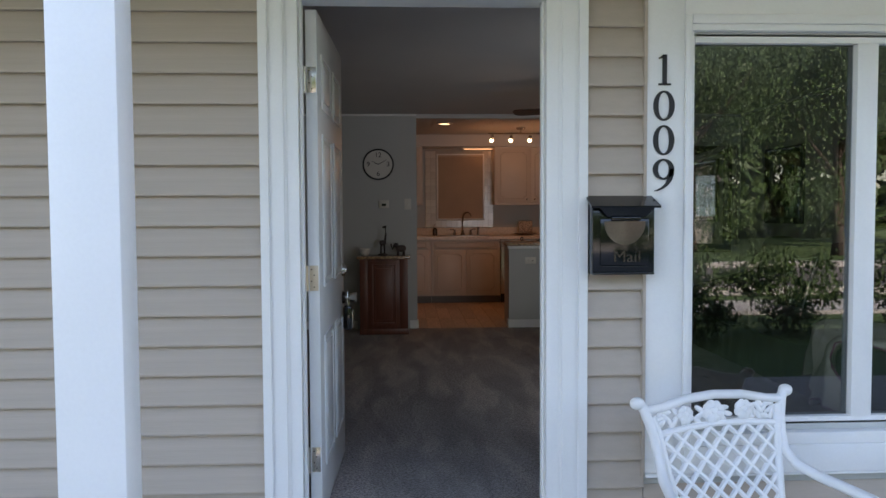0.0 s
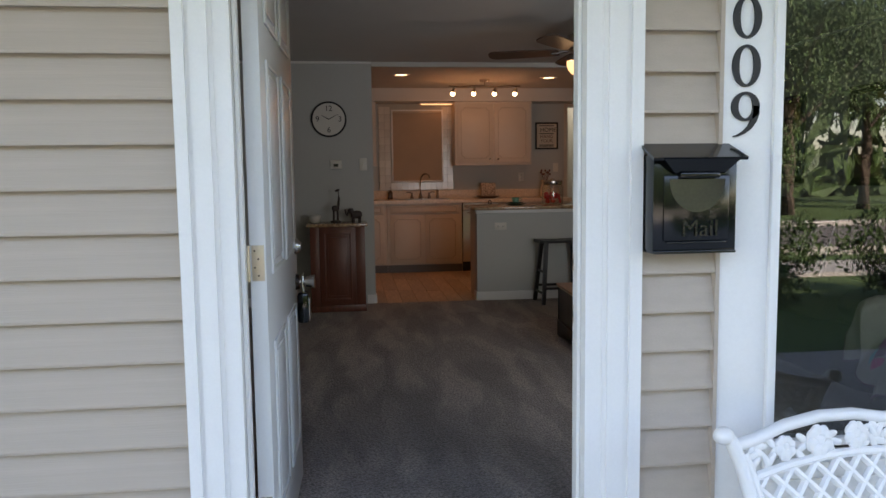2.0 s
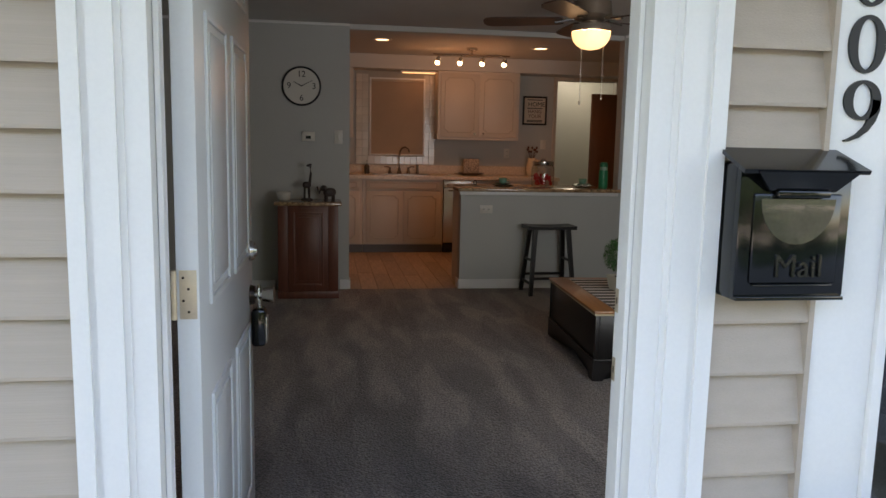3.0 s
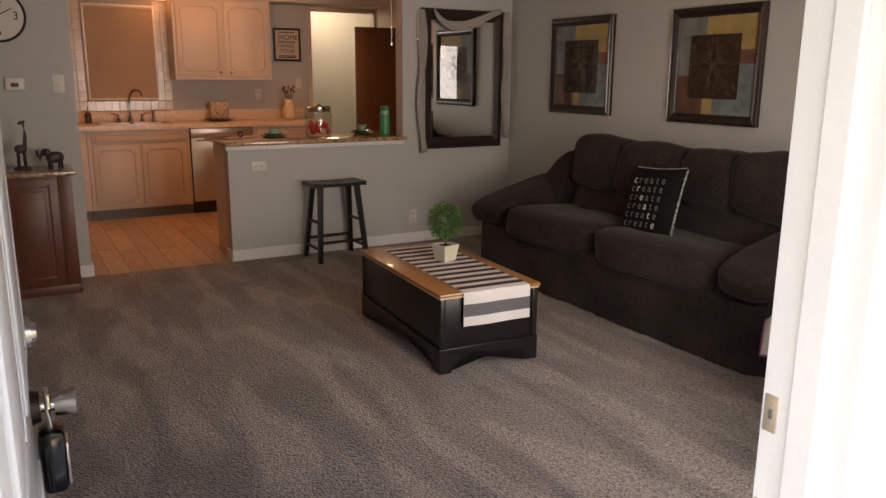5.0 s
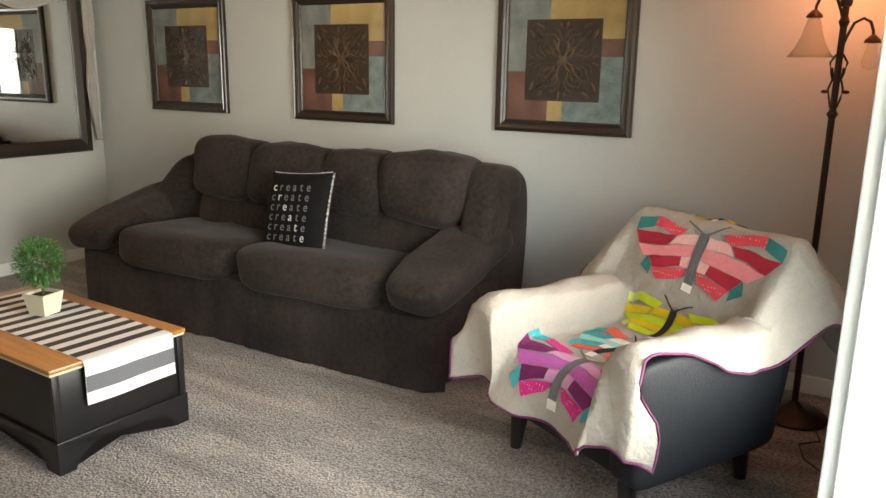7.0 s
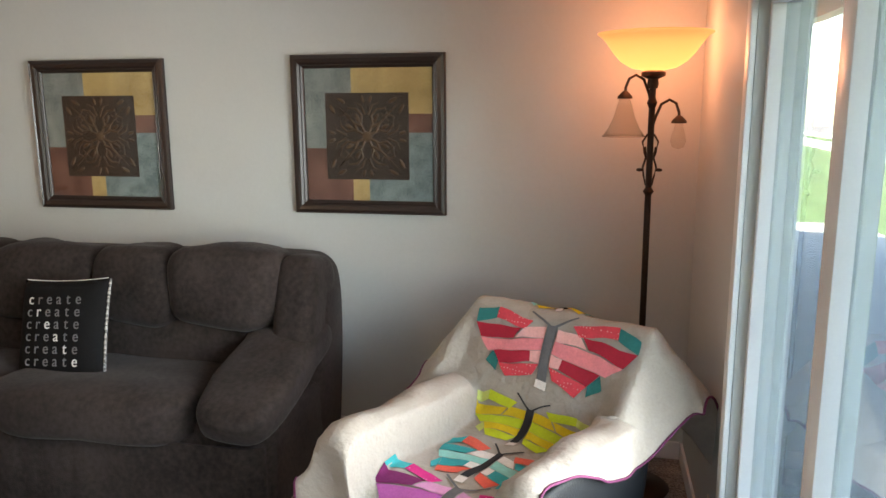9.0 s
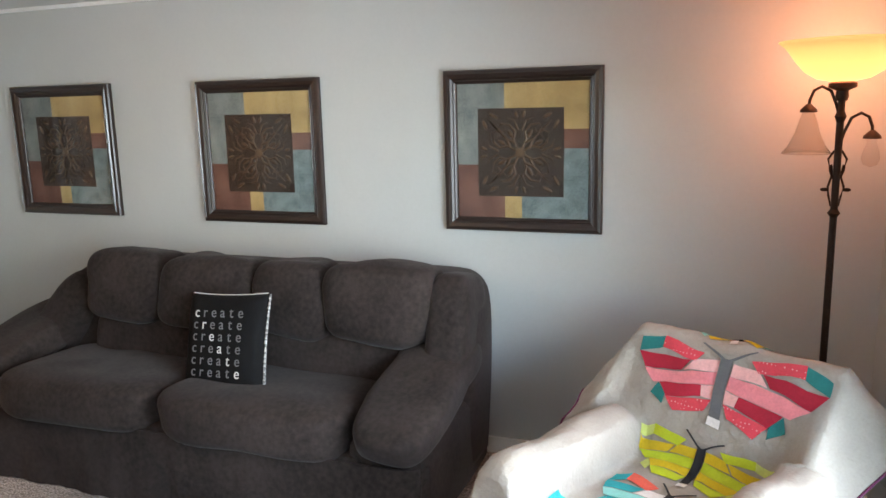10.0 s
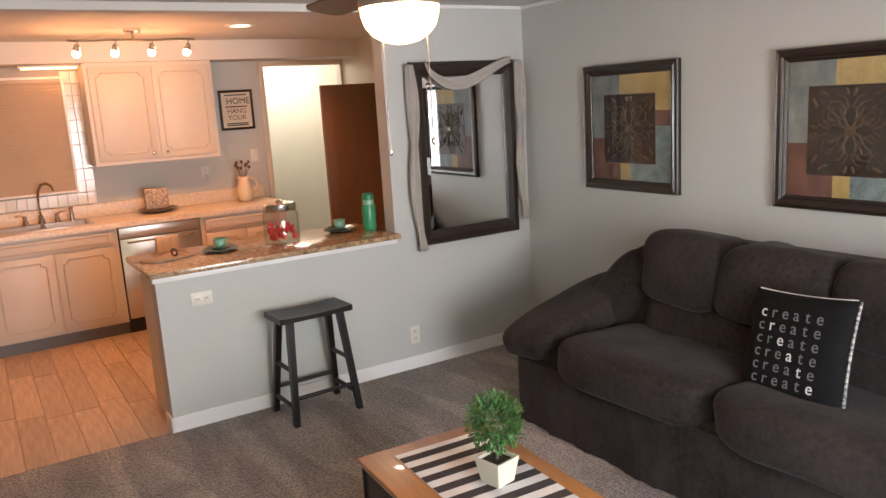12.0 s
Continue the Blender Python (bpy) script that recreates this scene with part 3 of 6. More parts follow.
part("shield", bm, mat("smoky_gloss", (0.05, 0.045, 0.035), 0.12, vary=0.2, coat=0.5), front, smooth=False)
lettering("lettering", "Mail", 0.064, M_EMBOSS, front, pose(0.012, -0.0915, 1.072, 90, 0, 0), 0.003, "embossed lettering")
part("lower_rim", boxes((-0.114, -0.092, 1.006, 0.116, -0.002, 1.014), bevel=0.002), M_BLACKMET, mailbox)



def ribbon(bm, line, depth=0.006):
    """A flat raised stroke along (x, z, width) stations, facing the street."""
    rows = []
    n = len(line)
    for k, (x, z, w) in enumerate(line):
        a, b = line[max(k - 1, 0)], line[min(k + 1, n - 1)]
        d = Vector((b[0] - a[0], 0, b[1] - a[1])).normalized()
        side = Vector((-d.z, 0, d.x)) * (w / 2)
        c = Vector((x, 0, z))
        rows.append([bm.verts.new(q) for q in (c + side, c - side, c - side - Vector((0, depth, 0)), c + side - Vector((0, depth, 0)))])
    for a, b in zip(rows, rows[1:]):
        for i in range(4):
            bm.faces.new((a[i], a[(i + 1) % 4], b[(i + 1) % 4], b[i]))
    bm.faces.new(rows[0])
    bm.faces.new(rows[-1][::-1])


def oval(cz, a, b, thick, thin):
    """Stations of a closed oval stroke, thick at its sides and thin at top and foot."""
    out = []
    for i in range(41):
        t = 2 * math.pi * i / 40
        w = thin + (thick - thin) * abs(math.cos(t)) ** 1.4
        out.append(((a - w / 2) * math.cos(t), cz + (b - w / 2) * math.sin(t), w))
    return out


for ch, zc in (("1", 1.776), ("0", 1.641), ("0", 1.511), ("9", 1.383)):
    num = thing("house_number", "black metal serif house number digit on white trim", "house number", pose(0.914, -0.031, zc), group="house number digits")
    bm = bmesh.new()
    if ch == "0":
        ribbon(bm, oval(0.0, 0.041, 0.057, 0.020, 0.007))
    elif ch == "9":
        ribbon(bm, oval(0.018, 0.041, 0.040, 0.020, 0.007))
        ribbon(bm, [(0.031, 0.020, 0.018), (0.031, 0.000, 0.019), (0.025, -0.020, 0.017), (0.013, -0.039, 0.013), (-0.004, -0.053, 0.009), (-0.024, -0.062, 0.005), (-0.034, -0.064, 0.003)])
    else:
        ribbon(bm, [(0.002, -0.054, 0.016), (0.002, 0.057, 0.016)])
        ribbon(bm, [(-0.022, -0.0545, 0.007), (0.026, -0.0545, 0.007)])
        ribbon(bm, [(-0.020, 0.043, 0.005), (-0.006, 0.049, 0.009), (0.001, 0.054, 0.007)])
    part("digit", bm, M_INK, num, smooth=False)

M_CASTWHITE = mat("white_cast_aluminium", (0.80, 0.80, 0.79), 0.42, vary=0.03, scale=12, bump=0.1, bump_scale=70)
patio_chair = thing("patio_chair", "white cast metal garden chair with lattice back", "chair", pose(1.072, -0.305, -0.14, 0, 0, 15))
# local frame: back at y = +0.1, seat reaches to y = -0.42, z from the slab


def back_at(x, h):
    """A point of the leaning backrest at height h."""
    return Vector((x * (1 + 0.10 * (h - 0.42) / 0.3), 0.02 + 0.27 * (h - 0.42), h))


for s in (-1, 1):
    # outer band: from the scrolled tip down the back, sweeping forward into the arm
    bm = bmesh.new()
    tube(bm, [back_at(s * 0.296, 0.712), back_at(s * 0.282, 0.708), back_at(s * 0.270, 0.685), back_at(s * 0.258, 0.63), back_at(s * 0.254, 0.57), (s * 0.262, 0.035, 0.505), (s * 0.280, -0.01, 0.462), (s * 0.305, -0.09, 0.440), (s * 0.320, -0.20, 0.432), (s * 0.318, -0.31, 0.430), (s * 0.305, -0.40, 0.420), (s * 0.295, -0.42, 0.395)], 0.0185, 10)
    puff(bm, back_at(s * 0.290, 0.708), (0.052, 0.046, 0.044), 0.9, u=12, v=8)
    part("armrest", bm, M_CASTWHITE, patio_chair)
    # inner upright beside the lattice
    bm = bmesh.new()
    tube(bm, [back_at(s * 0.250, 0.66), back_at(s * 0.238, 0.60), back_at(s * 0.232, 0.50), back_at(s * 0.226, 0.40), back_at(s * 0.222, 0.31)], 0.0165, 10)
    part("back_stile", bm, M_CASTWHITE, patio_chair)
    bm = bmesh.new()
    tube(bm, [(s * 0.305, -0.37, 0.425), (s * 0.275, -0.38, 0.37), (s * 0.25, -0.39, 0.31), (s * 0.26, -0.41, 0.16), (s * 0.275, -0.44, 0.02), (s * 0.28, -0.46, 0.0)], 0.016, 10)
    part("front_leg", bm, M_CASTWHITE, patio_chair)
    bm = bmesh.new()
    tube(bm, [(s * 0.218, -0.006, 0.32), (s * 0.23, 0.03, 0.18), (s * 0.25, 0.08, 0.02), (s * 0.255, 0.09, 0.0)], 0.016, 10)
    part("back_leg", bm, M_CASTWHITE, patio_chair)
bm = bmesh.new()
tube(bm, [back_at(-0.262, 0.682), back_at(-0.21, 0.686), back_at(-0.11, 0.708), back_at(0, 0.716), back_at(0.11, 0.708), back_at(0.21, 0.686), back_at(0.262, 0.682)], 0.0165, 10)
part("top_rail", bm, M_CASTWHITE, patio_chair)
bm = bmesh.new()
tube(bm, [back_at(-0.245, 0.598), back_at(-0.12, 0.612), back_at(0, 0.618), back_at(0.12, 0.612), back_at(0.245, 0.598)], 0.0125, 8)
part("mid_rail", bm, M_CASTWHITE, patio_chair)
# roses and leaves between the rails
rng = random.Random(4)
for x, r in ((-0.125, 0.029), (-0.015, 0.040), (0.105, 0.034)):
    rose = None
    for k in range(9):
        a = k * 2.4
        bm = bmesh.new()
        puff(bm, back_at(x + 0.62 * r * math.cos(a) * (k > 0), 0.656 + 0.62 * r * math.sin(a) * (k > 0)) + Vector((0, -0.006, 0)), (r * 1.1, 0.016, r * 1.0), 0.9, turn=(0, math.degrees(a), 0), u=10, v=6)
        petal = part("petal" if rose else "rose", bm, M_CASTWHITE, rose or patio_chair)
        rose = rose or petal
for x in (-0.215, -0.19, -0.165, -0.07, 0.035, 0.14, 0.165, 0.19, 0.215):
    bm = bmesh.new()
    for k in range(3):
        a = rng.uniform(-70, 70)
        puff(bm, back_at(x + rng.uniform(-0.012, 0.012), 0.648 + (k - 1) * 0.020), (0.055, 0.010, 0.020), 0.9, turn=(0, a, 0), u=10, v=6)
    part("leaf", bm, M_CASTWHITE, patio_chair)
# diagonal lattice of the back
for s in (-1, 1):
    for k in range(-6, 7):
        pts = []
        for i in range(25):
            h = 0.325 + 0.285 * i / 24
            x = k * 0.074 + s * (h - 0.5) * 1.05
            if abs(x) < 0.228:
                pts.append(back_at(x, h))
        if len(pts) > 3:
            bm = bmesh.new()
            tube(bm, [pts[0], pts[len(pts) // 2], pts[-1]], 0.0100, 6)
            part("lattice_bar", bm, M_CASTWHITE, patio_chair)
bm = boxes((-0.25, -0.42, 0.305, 0.25, -0.385, 0.33), (-0.25, -0.03, 0.305, 0.25, 0.01, 0.33), (-0.25, -0.385, 0.305, -0.215, -0.03, 0.33), (0.215, -0.385, 0.305, 0.25, -0.03, 0.33), bevel=0.006)
part("seat_frame", bm, M_CASTWHITE, patio_chair)
for k in range(11):
    x = -0.19 + 0.038 * k
    part("seat_slat", boxes((x - 0.011, -0.386, 0.31, x + 0.011, -0.029, 0.324), bevel=0.003), M_CASTWHITE, patio_chair)

# ---- street side: trees, hedge, far house ----


def leaf_mesh(name, centre, radii, count, size, seed, material):
    """A crown of many small leaves in uneven clumps."""
    rnd = random.Random(seed)
    clumps = []
    for _ in range(26):
        d = Vector((rnd.gauss(0, 1), rnd.gauss(0, 1), rnd.gauss(0, 1))).normalized() * rnd.uniform(0.35, 1.0)
        clumps.append((Vector((d.x * radii[0], d.y * radii[1], d.z * radii[2])), rnd.uniform(0.2, 0.42)))
    vs, fs = [], []
    for _ in range(count):
        c, w = rnd.choice(clumps)
        p = Vector(centre) + c + Vector((rnd.gauss(0, w * radii[0] * 0.5), rnd.gauss(0, w * radii[1] * 0.5), rnd.gauss(0, w * radii[2] * 0.5)))
        q = Euler((rnd.uniform(0, 6.3), rnd.uniform(0, 6.3), rnd.uniform(0, 6.3))).to_matrix()
        s = size * rnd.uniform(0.6, 1.3)
        i = len(vs)
        vs += [p + q @ Vector(v) for v in ((-s, 0, 0), (0, -0.4 * s, 0.1 * s), (s, 0, 0), (0, 0.4 * s, 0.1 * s))]
        fs.append((i, i + 1, i + 2, i + 3))
    me = bpy.data.meshes.new(name)
    me.from_pydata([tuple(v) for v in vs], [], fs)
    me.materials.append(material)
    return me


def tree(place, height, seed):
    rnd = random.Random(seed)
    t = thing("tree", "tall leafy tree beyond the street", "tree", pose(*place, 0, 0, rnd.uniform(0, 360)), group="street trees")
    bm = bmesh.new()
    tube(bm, [(0, 0, 0), (0.05, 0, height * 0.2), (-0.05, 0.08, height * 0.45), (0, 0, height * 0.75)], 0.26, 10, 0.3)
    for k in range(6):
        a, h = k * 1.05 + rnd.uniform(-0.3, 0.3), height * rnd.uniform(0.25, 0.5)
        tube(bm, [(0, 0, h), (math.cos(a) * height * 0.12, math.sin(a) * height * 0.12, h + height * 0.12), (math.cos(a) * height * 0.24, math.sin(a) * height * 0.24, h + height * 0.26)], 0.09, 6, 0.3)
    part("trunk", bm, M_BARK, t)
    crown = new("crown", leaf_mesh("crown", (0, 0, height * 0.58), (height * 0.34, height * 0.34, height * 0.42), 20000, 0.095, seed, M_LEAF))
    crown.parent = t
    return t


for i, (x, y, h) in enumerate(((1.5, -24, 9), (6.0, -22, 8), (10.5, -25, 10), (15, -23, 9), (20, -26, 11), (-4, -25, 10), (-10, -24, 9), (3.8, -31, 13), (9, -33, 14), (26, -28, 12), (-16, -28, 12), (14, -36, 14))):
    tree((x, y, -0.33), h, 10 + i)
for i, (x, y, r) in enumerate(((3.2, -6.2, 0.7), (4.8, -6.6, 0.8), (6.4, -6.1, 0.75), (8.0, -6.5, 0.8), (2.0, -6.4, 0.45))):
    sh = thing("shrub", "dark green leafy shrub on the front lawn", "shrub", pose(x, y, -0.33), group="front shrubs")
    crown = new("foliage", leaf_mesh("foliage", (0, 0, r * 0.75), (r, r, r * 0.75), 3500, 0.04, 60 + i, M_LEAF))
    crown.parent = sh
    bm = bmesh.new()
    cyl(bm, (0, 0, 0), (0, 0, r * 0.8), 0.04, 0.02, 8)
    part("stem", bm, M_BARK, sh)
hedge = new("backdrop", leaf_mesh("backdrop", (6, -42, 4.5), (44, 3.0, 7.0), 34000, 1.0, 99, M_LEAF))
tagged(hedge, "dense dark green woods far beyond the street", "woods", kind="backdrop")
house = thing("neighbour_house", "small pale house behind the street trees", "house", pose(11.0, -37, -0.33))
part("wall", boxes((-4, -3, 0, 4, 3, 3)), mat("pale_siding", (0.6, 0.57, 0.5), 0.7), house)
bm = bmesh.new()
vs = [bm.verts.new(p) for p in ((-4.4, -3.4, 3), (4.4, -3.4, 3), (4.4, 3.4, 3), (-4.4, 3.4, 3), (-4.4, 0, 4.8), (4.4, 0, 4.8))]
for f in ((0, 1, 5, 4), (2, 3, 4, 5), (0, 4, 3), (1, 2, 5), (0, 3, 2, 1)):
    bm.faces.new([vs[i] for i in f])
part("roof", bm, M_ASPHALT, house, smooth=False)
for x in (-2.4, 2.0):
    part("window", boxes((x - 0.6, 2.98, 1.0, x + 0.6, 3.04, 2.2)), M_SCREEN, house)
part("door", boxes((-0.45, 2.98, 0.0, 0.45, 3.03, 2.05)), M_CHERRY, house)

# ---- living room ----
sofa = thing("sofa", "charcoal brown plush two-seat sofa with pillow back", "sofa", pose(3.03, 2.97, 0))
part("base", boxes((-0.40, -1.25, 0.015, 0.46, 1.25, 0.36), bevel=0.03), M_SOFA, sofa)


def skirt_at(u, v):
    y = -1.27 + 2.54 * u
    fold = 0.012 * noise.noise(Vector((y * 7, 0, v * 1.5))) + 0.008 * noise.noise(Vector((y * 19, 3, v)))
    curl = max(0.0, abs(y) - 1.17) / 0.10
    return (-0.425 - 0.012 * v + fold * (0.4 + v) + 0.075 * curl * curl, y, 0.345 - 0.34 * v)


bm = bmesh.new()
sheet(bm, skirt_at, 110, 10, 0.012)
part("skirt", bm, M_SOFA, sofa)
for y, sd in ((-0.47, 1), (0.47, 2)):
    bm = bmesh.new()
    puff(bm, (-0.10, y, 0.398), (0.76, 0.955, 0.24), 0.42, (0, 4, 0), 44, 26, 0.025, sd)
    part("seat_cushion", bm, M_SOFA, sofa, smooth="all")
bm = bmesh.new()
outline = ((-1.27, 0.10), (-1.29, 0.50), (-1.285, 0.84), (-1.24, 0.92), (-1.15, 0.955), (-0.6, 0.945), (0.0, 0.948), (0.70, 0.945), (0.84, 0.925), (0.97, 0.86), (1.08, 0.75), (1.18, 0.64), (1.26, 0.50), (1.27, 0.10))
for _ in range(2):
    # cut the corners twice to round the shell
    rounder = [outline[0]]
    for a, b in zip(outline, outline[1:]):
        rounder += [(a[0] * 0.75 + b[0] * 0.25, a[1] * 0.75 + b[1] * 0.25), (a[0] * 0.25 + b[0] * 0.75, a[1] * 0.25 + b[1] * 0.75)]
    outline = rounder + [outline[-1]]
rings = []
for dx, k in ((0.13, 0.97), (0.16, 0.99), (0.22, 1.0), (0.40, 1.0), (0.45, 0.985), (0.475, 0.96)):
    rings.append([bm.verts.new((dx + 0.04 * (z - 0.5), y * k, 0.5 + (z - 0.5) * k)) for y, z in outline])
for a, b in zip(rings, rings[1:]):
    for i in range(len(outline)):
        bm.faces.new((a[i], a[(i + 1) % len(outline)], b[(i + 1) % len(outline)], b[i]))
bm.faces.new(rings[0][::-1])
bm.faces.new(rings[-1])
bmesh.ops.triangulate(bm, faces=[f for f in bm.faces if len(f.verts) > 4])
part("back_shell", bm, M_SOFA, sofa, smooth="all")
for k, (y0, y1) in enumerate(((-1.10, -0.60), (-0.605, -0.22), (-0.23, 0.325), (0.315, 0.775))):
    bm = bmesh.new()
    puff(bm, (0.180 + 0.01 * (k % 2), (y0 + y1) / 2, 0.826 - 0.008 * (k % 3)), (0.33, y1 - y0 + 0.03, 0.375), 0.50, (0, 9, 0), 40, 28, 0.03, 5 + k)
    part("back_pillow", bm, M_SOFA, sofa, smooth="all")
for k in range(2):
    bm = bmesh.new()
    puff(bm, (0.205, -0.63 + 0.95 * k, 0.555), (0.28, 0.96, 0.25), 0.40, (0, 8, 0), 36, 20, 0.02, 11 + k)
    part("lumbar_pad", bm, M_SOFA, sofa, smooth="all")
for s in (-1, 1):
    part("arm_base", boxes((-0.395, 0.93, 0.012, 0.42, 1.264, 0.43) if s > 0 else (-0.395, -1.264, 0.012, 0.42, -0.93, 0.43), bevel=0.05), M_SOFA, sofa)
    bm = bmesh.new()
    puff(bm, (-0.065, s * 1.125, 0.530), (0.86, 0.36, 0.185), 0.52, (0, -15, 0), 52, 32, 0.03, 21 + s)
    part("arm_pad", bm, M_SOFA, sofa, smooth="all")
    bm = bmesh.new()
    puff(bm, (0.20, 0.97 if s > 0 else -1.185, 0.64 if s > 0 else 0.71), (0.34, 0.26 if s > 0 else 0.20, 0.50 if s > 0 else 0.52), 0.6 if s > 0 else 0.5, (36 if s > 0 else 0, 14, 0), 30, 20, 0.012, 31 + s)
    part("wing", bm, M_SOFA, sofa, smooth="all")

# throw pillow with printed rows of one word
M_CASEBLACK = mat("black_cotton", (0.007, 0.007, 0.0075), 0.9, vary=0.2, scale=15, bump=0.4, bump_scale=300)
M_CASEBLACK.node_tree.nodes["Principled BSDF"].inputs["Specular IOR Level"].default_value = 0.15
M_PRINTGREY = mat("grey_print", (0.15, 0.15, 0.155), 0.8, vary=0.2)
M_PRINTWHITE = mat("white_print", (0.72, 0.72, 0.70), 0.8, vary=0.05)
pillow = thing("throw_pillow", "black throw pillow printed with rows of grey and white words", "pillow", pose(2.905, 2.760, 0.668, -17, -5, -97))
bm = bmesh.new()


def pillow_side(sign):
    def f(u, v):
        x, z = (u - 0.5) * 2, (v - 0.5) * 2
        th = 0.062 * ((1 - x ** 4) * (1 - z ** 4)) ** 0.6
        k = 1 - 0.045 * (1 - z * z) * abs(x) ** 3
        k2 = 1 - 0.045 * (1 - x * x) * abs(z) ** 3
        return (x * 0.236 * k, sign * th, z * 0.226 * k2)
    return f


sheet(bm, pillow_side(-1), 26, 26)
sheet(bm, pillow_side(1), 26, 26)
bmesh.ops.remove_doubles(bm, verts=bm.verts[:], dist=0.0004)
part("cushion", bm, M_CASEBLACK, pillow, smooth="all")
bm = bmesh.new()
tube(bm, [(0.238 - 0.010 * (1 - z * z), 0, z * 0.222) for z in [k / 10 - 1 for k in range(21)]], 0.007, 8, 0.6)
part("side_band", bm, mat("grey_fleck_band", (0.02, 0.02, 0.02), 0.85, vary=0.3, second=(0.25, 0.25, 0.25), scale=80, grain=120), pillow, "black and white flecked side band", smooth="all")
bm = bmesh.new()
rnd_band = random.Random(8)
z = -0.21
while z < 0.21:
    ln = rnd_band.uniform(0.006, 0.022)
    zm = (z + ln / 2) / 0.222
    tube(bm, [(0.2385 - 0.010 * (1 - zm * zm), -0.002, z), (0.2385 - 0.010 * (1 - zm * zm), -0.002, z + ln)], rnd_band.uniform(0.0048, 0.0068), 8, rnd_band.uniform(0.4, 1.0))
    z += ln + rnd_band.uniform(0.003, 0.014)
part("fleck", bm, mat("pale_fleck", (0.42, 0.42, 0.40), 0.85, vary=0.4, scale=50), pillow, "white flecks on the side band")
bm = bmesh.new()
tube(bm, [(x * 0.223, 0, 0.226 - 0.010 * (1 - x * x)) for x in (-1, -0.6, -0.2, 0.2, 0.6, 1)], 0.0026, 6)
part("top_piping", bm, M_PRINTWHITE, pillow, "white top piping")
WORD = "create"
for row in range(6):
    for col, ch in enumerate(WORD):
        x, z = -0.132 + 0.0515 * col, 0.133 - 0.0525 * row
        d = pillow_side(-1)(x / 0.472 + 0.5, z / 0.452 + 0.5)[1]
        lettering("letter", ch, 0.066, M_PRINTWHITE if row == col else M_PRINTGREY, pillow, pose(x, d - 0.004, z, 90, 0, 0), 0.0008, "white printed letter" if row == col else "")

# trunk table
trunk = thing("trunk_table", "black wooden trunk coffee table with honey oak top", "coffee table", pose(1.612, 2.995, 0, 0, 0, -3))
TX, TY = 0.265, 0.52
part("body", boxes((-TX, -TY, 0.105, TX, TY, 0.372), bevel=0.004), M_BLACKWOOD, trunk)


def bracket(length, along_x, off):
    """A scalloped apron with bracket feet under one side."""
    bm = bmesh.new()
    h = length / 2
    prof = [(-h, 0.0), (-h + 0.060, 0.0), (-h + 0.072, 0.028), (-h + 0.095, 0.055), (-h + 0.14, 0.078), (h - 0.14, 0.078), (h - 0.095, 0.055), (h - 0.072, 0.028), (h - 0.060, 0.0), (h, 0.0), (h, 0.115), (-h, 0.115)]
    sides = []
    for d in (-0.010, 0.010):
        sides.append([bm.verts.new((p, off + d, z) if along_x else (off + d, p, z)) for p, z in prof])
    bm.faces.new(sides[0])
    bm.faces.new(sides[1][::-1])
    for i in range(len(prof)):
        j = (i + 1) % len(prof)
        bm.faces.new((sides[0][i], sides[1][i], sides[1][j], sides[0][j]))
    bmesh.ops.triangulate(bm, faces=[f for f in bm.faces if len(f.verts) > 4])
    return bm


for s in (-1, 1):
    part("apron", bracket(2 * TX + 0.02, True, s * TY), M_BLACKWOOD, trunk, smooth=False)
    part("apron", bracket(2 * TY - 0.022, False, s * (TX - 0.001)), M_BLACKWOOD, trunk, smooth=False)
    part("base_bead", boxes((-TX - 0.012, s * (TY + 0.006) - 0.006, 0.112, TX + 0.012, s * (TY + 0.006) + 0.006, 0.124), bevel=0.003), M_BLACKWOOD, trunk)
    part("base_bead", boxes((s * (TX + 0.006) - 0.006, -TY, 0.112, s * (TX + 0.006) + 0.006, TY, 0.124), bevel=0.003), M_BLACKWOOD, trunk)
    for q in (-1, 1):
        part("corner_stile", boxes((q * TX - 0.022, s * TY - 0.008, 0.124, q * TX + 0.006, s * TY + 0.006, 0.372) if q > 0 else (-TX - 0.006, s * TY - 0.008, 0.124, -TX + 0.022, s * TY + 0.006, 0.372), bevel=0.002), M_BLACKWOOD, trunk)
part("edge_strip", boxes((-TX - 0.012, -TY - 0.012, 0.3725, TX + 0.012, TY + 0.012, 0.382), bevel=0.002), mat("cream_edge", (0.62, 0.52, 0.34), 0.5), trunk)
part("top", boxes((-TX - 0.017, -TY - 0.018, 0.3825, TX + 0.017, TY + 0.018, 0.400), bevel=0.006), M_OAK, trunk, "honey oak top board")

runner = thing("table_runner", "black and white striped cloth runner hanging over the trunk end", "table runner", pose(1.612, 2.995, 0, 0, 0, -3))


def runner_at(u, s, lift=0.0):
    """u across, s along the cloth from the far end; it turns down at the near end."""
    x = 0.025 + (u - 0.5) * 0.37
    flat = 1.00
    wave = 0.0015 * noise.noise(Vector((x * 9, s * 7, 0)))
    if s < flat:
        return Vector((x, 0.46 - s, 0.4025 + lift + abs(wave)))
    d = s - flat
    return Vector((x + 0.02 * d, -0.542 - 0.010 * min(1, d / 0.02) - lift - 0.012 * noise.noise(Vector((x * 6, d * 3, 1))), 0.4025 - max(0, d - 0.004)))


